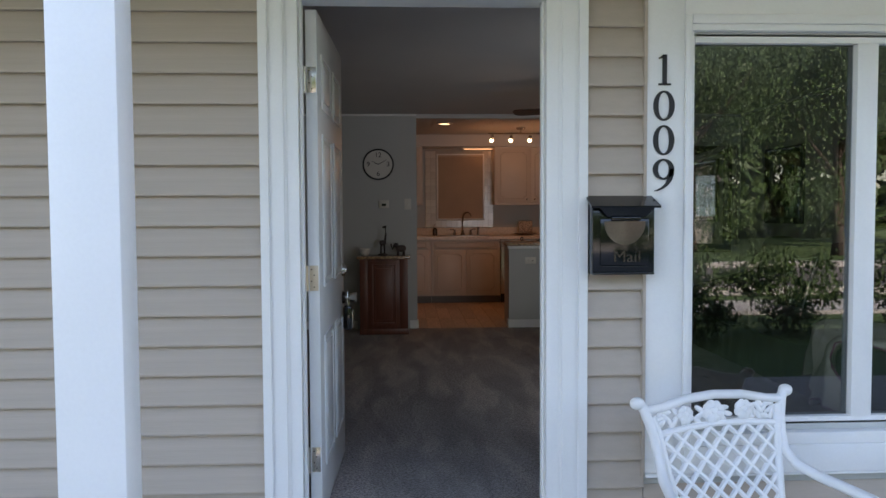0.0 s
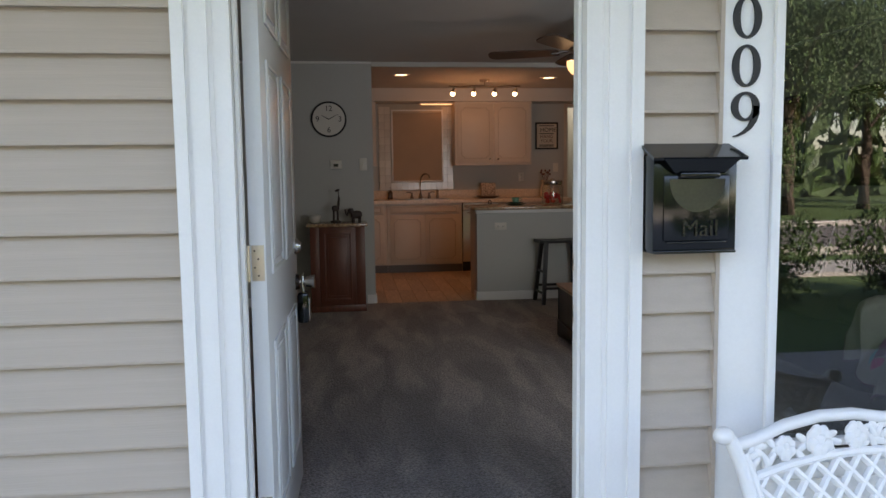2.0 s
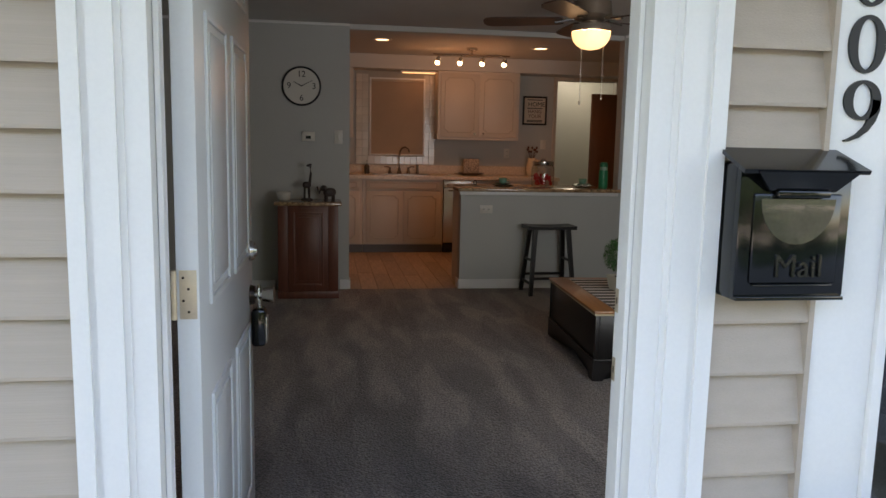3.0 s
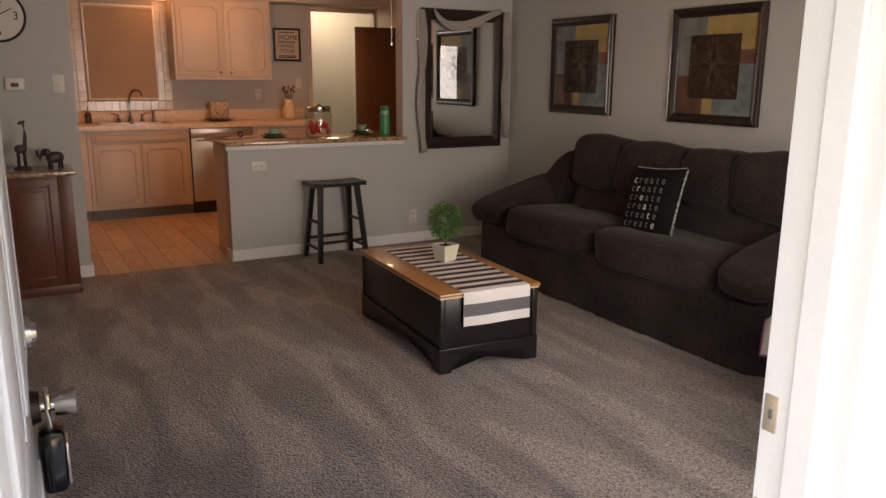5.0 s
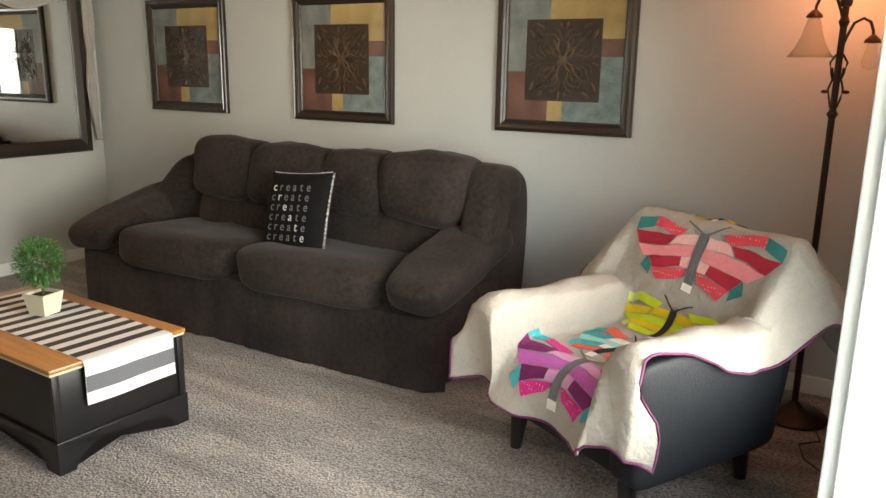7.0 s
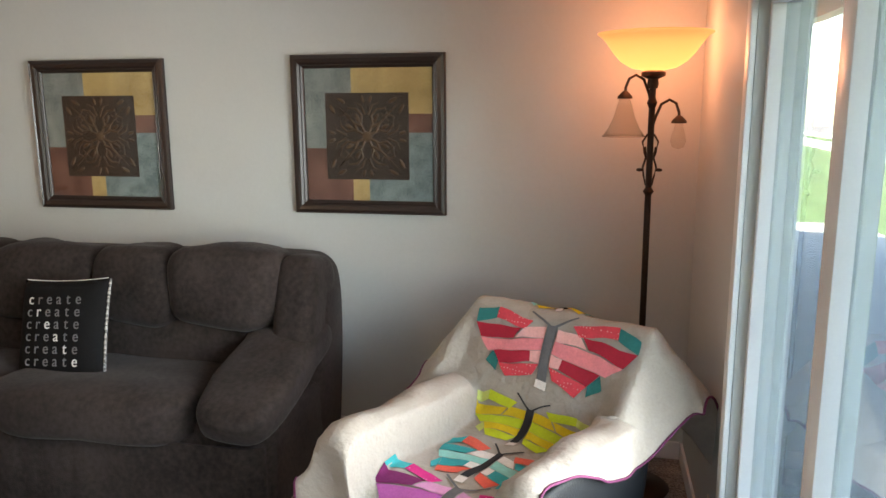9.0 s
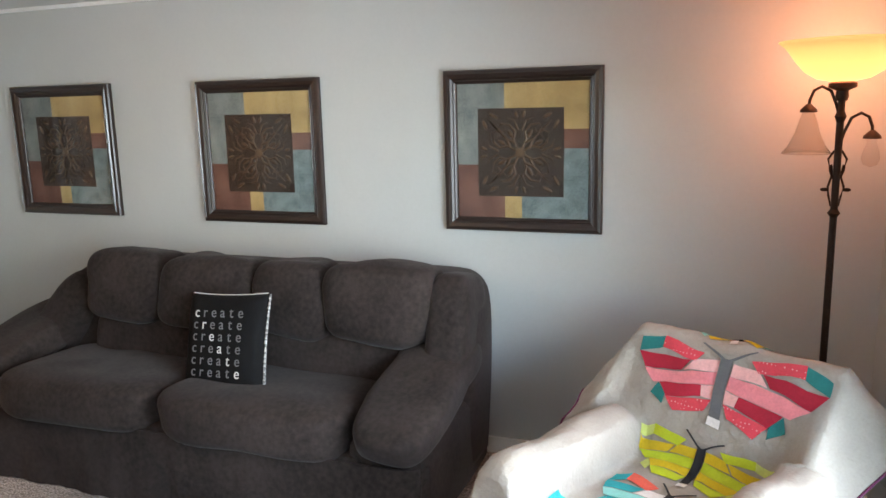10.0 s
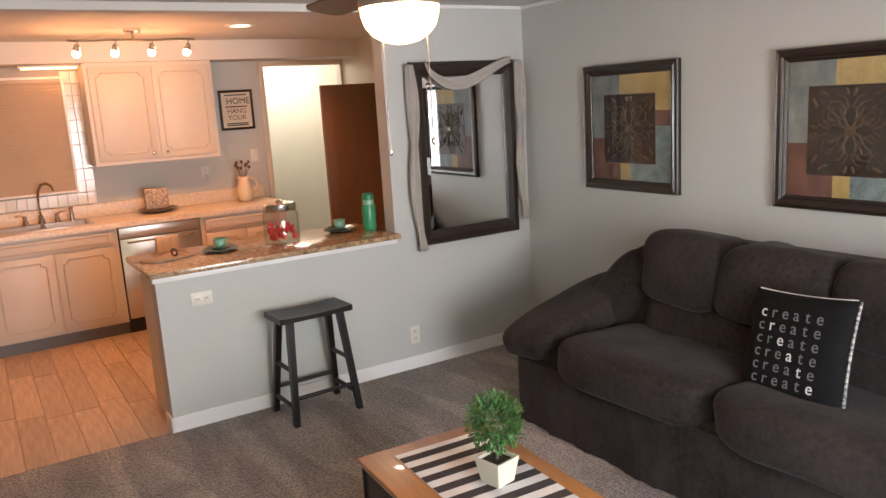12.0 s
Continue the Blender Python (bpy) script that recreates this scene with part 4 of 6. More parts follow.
bm = bmesh.new()
sheet(bm, lambda u, v: runner_at(u, v * 1.175), 12, 70, -0.0012)
part("cloth", bm, mat("white_cotton", (0.74, 0.72, 0.70), 0.9, vary=0.04, bump=0.5, bump_scale=500), runner)
M_STRIPE = mat("dark_stripe", (0.045, 0.036, 0.036), 0.9, vary=0.2, bump=0.4, bump_scale=500)
M_STRIPE2 = mat("grey_stripe", (0.13, 0.13, 0.14), 0.9, vary=0.1, bump=0.4, bump_scale=500)
for k in range(11):
    a = 0.035 + 0.088 * k
    bm = bmesh.new()
    sheet(bm, lambda u, v: runner_at(u * 0.996 + 0.002, a + 0.044 * v, 0.0010), 12, 4)
    part("stripe", bm, M_STRIPE, runner)
bm = bmesh.new()
sheet(bm, lambda u, v: runner_at(u * 0.996 + 0.002, 1.065 + 0.062 * v, 0.0015), 12, 6)
part("stripe", bm, M_STRIPE2, runner, "wide grey stripe")

plant = thing("potted_plant", "small artificial green topiary in a cream square pot", "potted plant", pose(1.668, 3.065, 0.4038, 0, 0, 12))
bm = bmesh.new()
r0 = [bm.verts.new((sx * 0.040, sy * 0.040, 0.0)) for sx, sy in ((-1, -1), (1, -1), (1, 1), (-1, 1))]
r1 = [bm.verts.new((sx * 0.055, sy * 0.055, 0.092)) for sx, sy in ((-1, -1), (1, -1), (1, 1), (-1, 1))]
r2 = [bm.verts.new((sx * 0.047, sy * 0.047, 0.092)) for sx, sy in ((-1, -1), (1, -1), (1, 1), (-1, 1))]
r3 = [bm.verts.new((sx * 0.044, sy * 0.044, 0.076)) for sx, sy in ((-1, -1), (1, -1), (1, 1), (-1, 1))]
bm.faces.new(r0[::-1])
for a, b in ((r0, r1), (r1, r2), (r2, r3)):
    for i in range(4):
        bm.faces.new((a[i], a[(i + 1) % 4], b[(i + 1) % 4], b[i]))
bm.faces.new(r3)
part("pot", bm, mat("cream_ceramic", (0.68, 0.64, 0.50), 0.4, vary=0.04), plant, smooth=False)
part("soil", boxes((-0.043, -0.043, 0.0765, 0.043, 0.043, 0.082), bevel=0.002), mat("dark_moss", (0.045, 0.035, 0.02), 0.95, vary=0.5, scale=60, bump=1), plant)
bm = bmesh.new()
tube(bm, [(0, 0, 0.08), (0.004, 0, 0.12), (0, 0.003, 0.17)], 0.007, 8)
part("stem", bm, M_BARK, plant)
rnd = random.Random(3)
vs, fs = [], []
for _ in range(1500):
    d = Vector((rnd.gauss(0, 1), rnd.gauss(0, 1), rnd.gauss(0, 1))).normalized()
    p = Vector((0, 0, 0.222)) + Vector((d.x * 0.086, d.y * 0.086, d.z * 0.090)) * rnd.uniform(0.55, 1.12)
    q = (d + Vector((rnd.uniform(-0.8, 0.8), rnd.uniform(-0.8, 0.8), rnd.uniform(-0.5, 0.9)))).to_track_quat("X", "Z")
    s = rnd.uniform(0.008, 0.014)
    i = len(vs)
    vs += [tuple(p + q @ Vector(v)) for v in ((0, 0, 0), (s * 0.9, -s * 0.45, 0.002), (s * 1.9, 0, 0), (s * 0.9, s * 0.45, 0.002))]
    fs.append((i, i + 1, i + 2, i + 3))
me = bpy.data.meshes.new("leaves")
me.from_pydata(vs, [], fs)
me.materials.append(mat("boxwood_leaf", (0.03, 0.10, 0.025), 0.45, vary=0.4, second=(0.07, 0.20, 0.06), scale=60, grain=200))
lv = new("leaves", me)
lv.parent = plant
tagged(lv, kind="stuff")

# three framed pictures
M_FRAME = mat("espresso_wood_frame", (0.022, 0.013, 0.010), 0.35, vary=0.25, scale=6, grain=60, coat=0.05)
M_ARTBLUE = mat("art_slate_blue", (0.16, 0.21, 0.23), 0.7, vary=0.3, second=(0.30, 0.33, 0.30), scale=9)
M_ARTGOLD = mat("art_gold", (0.50, 0.35, 0.13), 0.7, vary=0.2, second=(0.62, 0.46, 0.20), scale=8)
M_ARTRED = mat("art_rust", (0.15, 0.06, 0.045), 0.7, vary=0.3, second=(0.22, 0.11, 0.08), scale=8)
M_ARTTEAL = mat("art_teal", (0.15, 0.23, 0.25), 0.7, vary=0.35, second=(0.28, 0.36, 0.35), scale=10)
M_ARTBROWN = mat("art_dark_brown", (0.045, 0.028, 0.02), 0.6, vary=0.3, scale=14)
M_ARTRELIEF = mat("art_bronze_relief", (0.098, 0.064, 0.038), 0.45, 0.25, vary=0.45, scale=20)


def mitred(bm, w, h, width, steps):
    """A rectangular frame of mitred bars; steps are (inset, depth) across the bar."""
    loops = []
    for inset, depth in steps:
        x, z = w / 2 - inset * width, h / 2 - inset * width
        loops.append([bm.verts.new(p) for p in ((-x, -depth, -z), (x, -depth, -z), (x, -depth, z), (-x, -depth, z))])
    for a, b in zip(loops, loops[1:]):
        for i in range(4):
            bm.faces.new((a[i], a[(i + 1) % 4], b[(i + 1) % 4], b[i]))


def picture(m):
    p = thing("framed_picture", "square abstract print with scroll medallion in dark wooden frame", "picture", m, group="pictures over the sofa")
    bm = bmesh.new()
    mitred(bm, 0.732, 0.732, 0.062, ((0, 0), (0, 0.022), (0.08, 0.030), (0.30, 0.034), (0.55, 0.030), (0.72, 0.022), (0.80, 0.024), (0.93, 0.018), (1.0, 0.012), (1.0, 0)))
    part("frame", bm, M_FRAME, p, smooth=False)
    w = 0.612
    def art(x0, x1, z0, z1, material, name="art_block", d=0.008):
        part(name, boxes((-w / 2 + x0 * w, -d, w / 2 - z1 * w, -w / 2 + x1 * w, 0.0, w / 2 - z0 * w)), material, p, smooth=False)
    art(0.0, 0.37, 0.0, 0.60, M_ARTBLUE)
    art(0.37, 1.0, 0.0, 0.34, M_ARTGOLD)
    art(0.37, 1.0, 0.34, 0.48, M_ARTRED)
    art(0.50, 1.0, 0.48, 1.0, M_ARTTEAL)
    art(0.0, 0.37, 0.60, 1.0, M_ARTRED)
    art(0.37, 0.50, 0.48, 1.0, M_ARTGOLD)
    art(0.165, 0.815, 0.185, 0.835, M_ARTBROWN, "medallion_panel", 0.010)
    # scrollwork, four-fold
    c = Vector((-0.006, -0.011, -0.006))
    for k in range(4):
        for s in (-1, 1):
            bm = bmesh.new()
            a0 = math.pi / 2 * k
            def rot(x, z):
                return c + Vector((x * math.cos(a0) - z * math.sin(a0), 0, x * math.sin(a0) + z * math.cos(a0)))
            tube(bm, [rot(s * 0.012, 0.02), rot(s * 0.03, 0.06), rot(s * 0.022, 0.095), rot(s * 0.05, 0.125), rot(s * 0.09, 0.13), rot(s * 0.10, 0.105), rot(s * 0.08, 0.092), rot(s * 0.068, 0.106)], 0.007, 6, 0.6)
            tube(bm, [rot(s * 0.02, 0.045), rot(s * 0.06, 0.06), rot(s * 0.10, 0.10), rot(s * 0.145, 0.145)], 0.008, 6, 0.4)
            tube(bm, [rot(s * 0.008, 0.10), rot(s * 0.028, 0.145), rot(s * 0.06, 0.155)], 0.006, 6, 0.5)
            part("scroll", bm, M_ARTRELIEF, p)
            for lx, lz, wide, tall, lean in ((0.045, 0.085, 0.020, 0.046, 28), (0.125, 0.165, 0.018, 0.050, 62), (0.018, 0.170, 0.016, 0.036, 18)):
                bm = bmesh.new()
                puff(bm, rot(s * lx, lz), (wide, 0.012, tall), 0.9, turn=(0, s * lean - 90 * k, 0), u=10, v=6)
                part("leaf_relief", bm, M_ARTRELIEF, p, smooth="all")
    bm = bmesh.new()
    puff(bm, c, (0.05, 0.014, 0.05), 0.8, u=12, v=8)
    part("rosette", bm, M_ARTRELIEF, p)
    g = part("glazing", boxes((-0.305, -0.0165, -0.305, 0.305, -0.0145, 0.305)), M_PICGLASS, p, smooth=False)
    g.visible_shadow = False
    return p


first = picture(pose(EAST - 0.001, 4.258, 1.487, 0, 0, -90))
copy_thing(first, pose(EAST - 0.001, 2.951, 1.477, 0, 0, -90))
copy_thing(first, pose(EAST - 0.001, 1.566, 1.480, 0, 0, -90))

# mirror with a sheer scarf
mirror = thing("wall_mirror", "tall wall mirror with wide dark wooden surround", "mirror", pose(3.056, 5.234, 1.372))
bm = bmesh.new()
mitred(bm, 0.80, 1.15, 0.092, ((0, 0), (0, 0.020), (0.12, 0.032), (0.5, 0.034), (0.88, 0.024), (1.0, 0.016), (1.0, 0)))
part("frame", bm, M_FRAME, mirror, smooth=False)
bm = bmesh.new()
mitred(bm, 0.620, 0.970, 0.026, ((0, 0.0105), (1, 0.0145)))
x, z = 0.284, 0.459
bm.faces.new([bm.verts.new(p) for p in ((-x, -0.0145, -z), (x, -0.0145, -z), (x, -0.0145, z), (-x, -0.0145, z))])
part("mirror_glass", bm, M_MIRROR, mirror, smooth=False)

M_SHEER = mat("sheer_grey_voile", (0.37, 0.345, 0.315), 0.8, vary=0.1, scale=12, bump=0.5, bump_scale=120)
scarf = thing("scarf", "sheer grey scarf swagged over the mirror frame", "scarf", pose(3.056, 5.20, 1.372))


def swag(u, v):
    x = 0.36 - 0.66 * u
    zc = 0.572 - 0.58 * (u ** 1.5) * (1 - u) ** 0.75
    w = 0.020 + 0.020 * math.sin(math.pi * u)
    return (x, -0.008 - 0.012 * abs(math.sin(9 * v + 3 * u)), zc + (v - 0.5) * 2 * w)


def tail(side, top, bottom, lean):
    def f(u, v):
        z = top + (bottom - top) * u
        x = side + lean * u * u + 0.012 * math.sin(7 * u)
        w = 0.018 + 0.018 * abs(math.sin(6.5 * u + 0.4)) + 0.012 * u
        return (x + (v - 0.5) * 2 * w, -0.012 + 0.014 * math.sin(10 * v + 5 * u), z)
    return f


bm = bmesh.new()
sheet(bm, swag, 30, 10, 0.001)
part("swag", bm, M_SHEER, scarf, smooth="all")
bm = bmesh.new()
sheet(bm, tail(-0.415, 0.56, -0.60, 0.02), 40, 10, 0.001)
part("tail", bm, M_SHEER, scarf, smooth="all")
bm = bmesh.new()
sheet(bm, tail(0.42, 0.57, -0.50, 0.02), 40, 10, 0.001)
part("tail", bm, M_SHEER, scarf, smooth="all")

# stool
stool = thing("bar_stool", "black wooden saddle-seat stool in front of the half wall", "stool", pose(1.785, 5.012, 0, 0, 0, 2))
bm = bmesh.new()


def saddle(top):
    def f(u, v):
        x, y = (u - 0.5) * 2, (v - 0.5) * 2
        return (x * 0.218, y * 0.118, (0.606 + 0.016 * (x * x - 1) * (1 - 0.5 * y * y)) if top else 0.574)
    return f


sheet(bm, saddle(True), 16, 8)
sheet(bm, saddle(False), 16, 8)
bmesh.ops.bridge_loops(bm, edges=[e for e in bm.edges if len(e.link_faces) == 1])
part("seat", bm, M_BLACKWOOD, stool)
LEGS = {}
for sx in (-1, 1):
    for sy in (-1, 1):
        a, b = Vector((sx * 0.150, sy * 0.078, 0.585)), Vector((sx * 0.195, sy * 0.150, 0.0))
        LEGS[sx, sy] = (a, b)
        bm = bmesh.new()
        vs = []
        for p, w in ((b, 0.016), (a, 0.019)):
            vs.append([bm.verts.new(p + Vector((dx * w, dy * w, 0))) for dx, dy in ((-1, -1), (1, -1), (1, 1), (-1, 1))])
        bm.faces.new(vs[0][::-1])
        bm.faces.new(vs[1])
        for i in range(4):
            bm.faces.new((vs[0][i], vs[0][(i + 1) % 4], vs[1][(i + 1) % 4], vs[1][i]))
        part("leg", bm, M_BLACKWOOD, stool, smooth=False)


def on_leg(k, h):
    a, b = LEGS[k]
    return b + (a - b) * (h / 0.585)


for k1, k2, h in (((-1, -1), (1, -1), 0.15), ((-1, 1), (1, 1), 0.15), ((-1, -1), (-1, 1), 0.10), ((1, -1), (1, 1), 0.10), ((-1, -1), (-1, 1), 0.30), ((1, -1), (1, 1), 0.30)):
    bm = bmesh.new()
    tube(bm, [on_leg(k1, h), on_leg(k2, h)], 0.0125, 8)
    part("rung", bm, M_BLACKWOOD, stool)

# armchair in the corner
CHAIR = pose(2.505, 0.81, 0, 0, 0, -118)
armchair = thing("armchair", "black leather tub armchair with tapered wooden feet", "armchair", CHAIR)
bm = bmesh.new()
box(bm, -0.335, -0.345, 0.155, 0.335, 0.30, 0.36, bevel=0.035)
part("base", bm, M_LEATHER, armchair)
bm = bmesh.new()
puff(bm, (0, -0.08, 0.385), (0.50, 0.60, 0.13), 0.35, lump=0.006)
part("seat_cushion", bm, M_LEATHER, armchair, smooth="all")
for s in (-1, 1):
    bm = bmesh.new()
    puff(bm, (s * 0.318, -0.02, 0.365), (0.125, 0.70, 0.43), 0.20, u=40, v=26)
    part("arm", bm, M_LEATHER, armchair, smooth="all")
bm = bmesh.new()
puff(bm, (0, 0.345, 0.505), (0.72, 0.17, 0.70), 0.32, (-9, 0, 0), 36, 24)
part("backrest", bm, M_LEATHER, armchair, smooth="all")
for sx in (-1, 1):
    for sy in (-1, 1):
        bm = bmesh.new()
        cyl(bm, (sx * 0.295, sy * 0.285 - 0.02, 0.0), (sx * 0.285, sy * 0.275 - 0.02, 0.16), 0.022, 0.036, 14)
        part("foot", bm, M_BLACKWOOD, armchair)

# quilt draped over the armchair
quilt = thing("quilt", "cream patchwork quilt with bright butterflies draped over the armchair", "quilt", CHAIR)
SPINE = ((0.50, 0.56), (0.47, 0.80), (0.41, 0.882), (0.34, 0.885), (0.275, 0.74), (0.225, 0.60), (0.165, 0.485), (0.07, 0.462), (-0.28, 0.458), (-0.37, 0.445), (-0.40, 0.40), (-0.418, 0.32), (-0.43, 0.245))
LENS = [0.0]
for (a, b), (c2, d2) in zip(SPINE, SPINE[1:]):
    LENS.append(LENS[-1] + math.hypot(c2 - a, d2 - b))
TOTAL = LENS[-1]


def smooth(a, b, x):
    t = min(1, max(0, (x - a) / (b - a)))
    return t * t * (3 - 2 * t)


def spine(d):
    d = min(max(d, 0), TOTAL - 1e-6)
    for i in range(len(SPINE) - 1):
        if d <= LENS[i + 1]:
            k = (d - LENS[i]) / (LENS[i + 1] - LENS[i])
            return (SPINE[i][0] + (SPINE[i + 1][0] - SPINE[i][0]) * k, SPINE[i][1] + (SPINE[i + 1][1] - SPINE[i][1]) * k)


def soft_spine(d):
    pts = [spine(d + o) for o in (-0.035, -0.018, 0, 0.018, 0.035)]
    return sum(p[0] for p in pts) / 5, sum(p[1] for p in pts) / 5


D_SEAT, D_EDGE = LENS[6], LENS[9]
ARM_TOP = 0.60


def drape(u, d):
    """u metres across, d metres along the quilt: its place over back, seat, arms and front."""
    y, z = soft_spine(d)
    s, sg = abs(u), (1 if u > 0 else -1)
    # over the back: flat, then falling off the shoulders
    e = max(0.0, s - 0.355)
    low = smooth(LENS[3], LENS[5], d)
    if sg > 0:
        back = Vector((min(s, 0.355) + 0.68 * e, y + (0.10 + 0.30 * low) * e, z - 0.72 * e * (1 - 0.9 * low)))
    else:
        back = Vector((-(min(s, 0.355) + 0.62 * e), y - 0.45 * e, z - 0.95 * e * (1 - 0.5 * low)))
    # over the seat and arms
    z0 = z if d < D_EDGE else 0.445
    rise = max(0.02, ARM_TOP - z0)
    if s < 0.225:
        ax, az = s, z0
    elif s < 0.225 + rise:
        ax, az = 0.235 + 0.02 * (s - 0.225) / rise, z0 + (s - 0.225)
    elif s < 0.225 + rise + 0.15:
        k = (s - 0.225 - rise) / 0.15
        ax, az = 0.255 + 0.14 * k, ARM_TOP + 0.022 * math.sin(math.pi * k)
    else:
        k = s - 0.225 - rise - 0.15
        fall = smooth(D_EDGE - 0.03, D_EDGE + 0.12, d)
        ax, az = 0.395 + (0.10 + 0.55 * fall) * k, ARM_TOP - k * (1 - 0.75 * fall)
    wrap = 0.0
    if sg > 0 and s > 0.375 + rise:
        wrap = 0.85 * fall * k
        ax -= 0.48 * fall * k
    elif sg < 0 and s > 0.375 + rise:
        ax -= 0.15 * fall * k
    drop = max(0.0, 0.445 - z) if d >= D_EDGE else 0.0
    lift = smooth(0.20, 0.40, s)
    seat = Vector((sg * ax, y - (0.025 if sg > 0 else 0.085) * lift * smooth(D_EDGE - 0.05, D_EDGE + 0.03, d) * (1 - 0.6 * smooth(D_EDGE, TOTAL, d)), az - drop * (1 + 0.62 * lift)))
    seat.y += wrap
    w = smooth(D_SEAT - 0.20, D_SEAT - 0.02, d)
    p = back.lerp(seat, w)
    hang = smooth(D_EDGE, TOTAL, d)
    p.y += 0.007 * noise.noise(Vector((u * 11, d * 9, 9))) + 0.034 * hang * math.sin(u * 13 + 1.0) - 0.02 * hang
    p.z += 0.016 * noise.noise(Vector((u * 5, d * 5, 2))) + 0.008 * noise.noise(Vector((u * 13, d * 13, 4)))
    p.x += 0.016 * noise.noise(Vector((u * 5, d * 5, 7)))
    # a slack fold where the back meets the arm
    p += Vector((0.0, -0.035, 0.02)) * math.exp(-((u - 0.33) / 0.05) ** 2 - ((d - LENS[5]) / 0.14) ** 2)
    return p


def extent(d):
    """How far the quilt reaches to each side at that length."""
    y = soft_spine(d)[0]
    left = 0.64 + (0.80 - 0.64) * smooth(D_SEAT - 0.25, D_SEAT + 0.15, d) - 0.15 * smooth(D_EDGE - 0.12, TOTAL, d)
    right = 0.64 - 0.125 * smooth(LENS[4] - 0.05, D_SEAT, d) + 0.11 * math.exp(-((y - 0.06) / 0.19) ** 2) * smooth(LENS[5], D_SEAT, d) + 0.175 * smooth(D_EDGE - 0.05, D_EDGE + 0.17, d)
    return -left, right


def quilt_at(u, v):
    a, b = extent(v * TOTAL)
    return drape(a + (b - a) * u, v * TOTAL)


bm = bmesh.new()
sheet(bm, quilt_at, 90, 100, -0.007)
part("cloth", bm, M_QUILT, quilt, smooth="all")
bm = bmesh.new()
edge = [quilt_at(0, i / 60) for i in range(61)] + [quilt_at(i / 50, 1) for i in range(1, 51)] + [quilt_at(1, 1 - i / 60) for i in range(1, 61)]
tube(bm, edge, 0.0045, 6)
part("binding", bm, mat("purple_binding", (0.13, 0.022, 0.075), 0.85, vary=0.15), quilt, "purple edge binding", smooth="all")


def patch(corners, u0, d0, material, name="patch", lift=0.004):
    """A sewn patch: a quad in the quilt's own plane, laid on its surface."""
    def f(u, v):
        a = Vector(corners[0]).lerp(Vector(corners[1]), u)
        b = Vector(corners[3]).lerp(Vector(corners[2]), u)
        q = a.lerp(b, v)
        uu, dd = u0 + q.x, d0 - q.y
        p = drape(uu, dd)
        n = (drape(uu + 0.01, dd) - drape(uu - 0.01, dd)).cross(drape(uu, dd - 0.01) - drape(uu, dd + 0.01))
        return p + n.normalized() * lift
    bm = bmesh.new()
    sheet(bm, f, 6, 6)
    part(name, bm, material, quilt, smooth="all")


def cotton(name, c):
    return mat(name, c, 0.85, vary=0.10, scale=30, bump=0.5, bump_scale=90)


def polka(name, c, dot):
    m = cotton(name, c)
    nd, ln = m.node_tree.nodes, m.node_tree.links
    p = nd["Principled BSDF"]
    tc, vo, rp, mx = nd.new("ShaderNodeTexCoord"), nd.new("ShaderNodeTexVoronoi"), nd.new("ShaderNodeMath"), nd.new("ShaderNodeMix")
    vo.inputs["Scale"].default_value, vo.inputs["Randomness"].default_value = 75, 0.3
    rp.operation, mx.data_type = 'LESS_THAN', 'RGBA'
    rp.inputs[1].default_value = 0.22
    ln.new(tc.outputs["Object"], vo.inputs["Vector"])
    ln.new(vo.outputs["Distance"], rp.inputs[0])
    ln.new(rp.outputs[0], mx.inputs[0])
    ln.new(p.inputs["Base Color"].links[0].from_socket, mx.inputs[6])
    mx.inputs[7].default_value = (*dot, 1)
    ln.new(mx.outputs[2], p.inputs["Base Color"])
    return m


Q_TEAL, Q_GREY, Q_NAVY, Q_WHITE = cotton("teal_cotton", (0.01, 0.17, 0.16)), cotton("grey_cotton", (0.13, 0.13, 0.135)), cotton("black_cotton_body", (0.015, 0.016, 0.02)), cotton("white_patch", (0.75, 0.7, 0.66))
Q_REDDOT, Q_RED, Q_PINK, Q_LIGHT = polka("red_polka", (0.72, 0.06, 0.085), (0.8, 0.35, 0.35)), cotton("crimson_cotton", (0.42, 0.012, 0.035)), cotton("coral_pink", (0.80, 0.24, 0.26)), cotton("light_pink", (0.82, 0.42, 0.40))
Q_LIME, Q_YELLOW, Q_OLIVE = cotton("lime_cotton", (0.50, 0.58, 0.02)), cotton("yellow_cotton", (0.66, 0.46, 0.01)), cotton("pale_lime", (0.55, 0.60, 0.16))
Q_AQUA, Q_TURQ, Q_CORAL = cotton("aqua_cotton", (0.25, 0.60, 0.55)), cotton("turquoise_cotton", (0.01, 0.32, 0.34)), cotton("coral_cotton", (0.75, 0.12, 0.08))
Q_MAG, Q_PLUM, Q_ORCHID, Q_PALEOR = polka("magenta_polka", (0.62, 0.02, 0.20), (0.75, 0.3, 0.45)), cotton("plum_cotton", (0.16, 0.008, 0.09)), cotton("orchid_cotton", (0.46, 0.10, 0.36)), cotton("pale_orchid", (0.62, 0.28, 0.48))


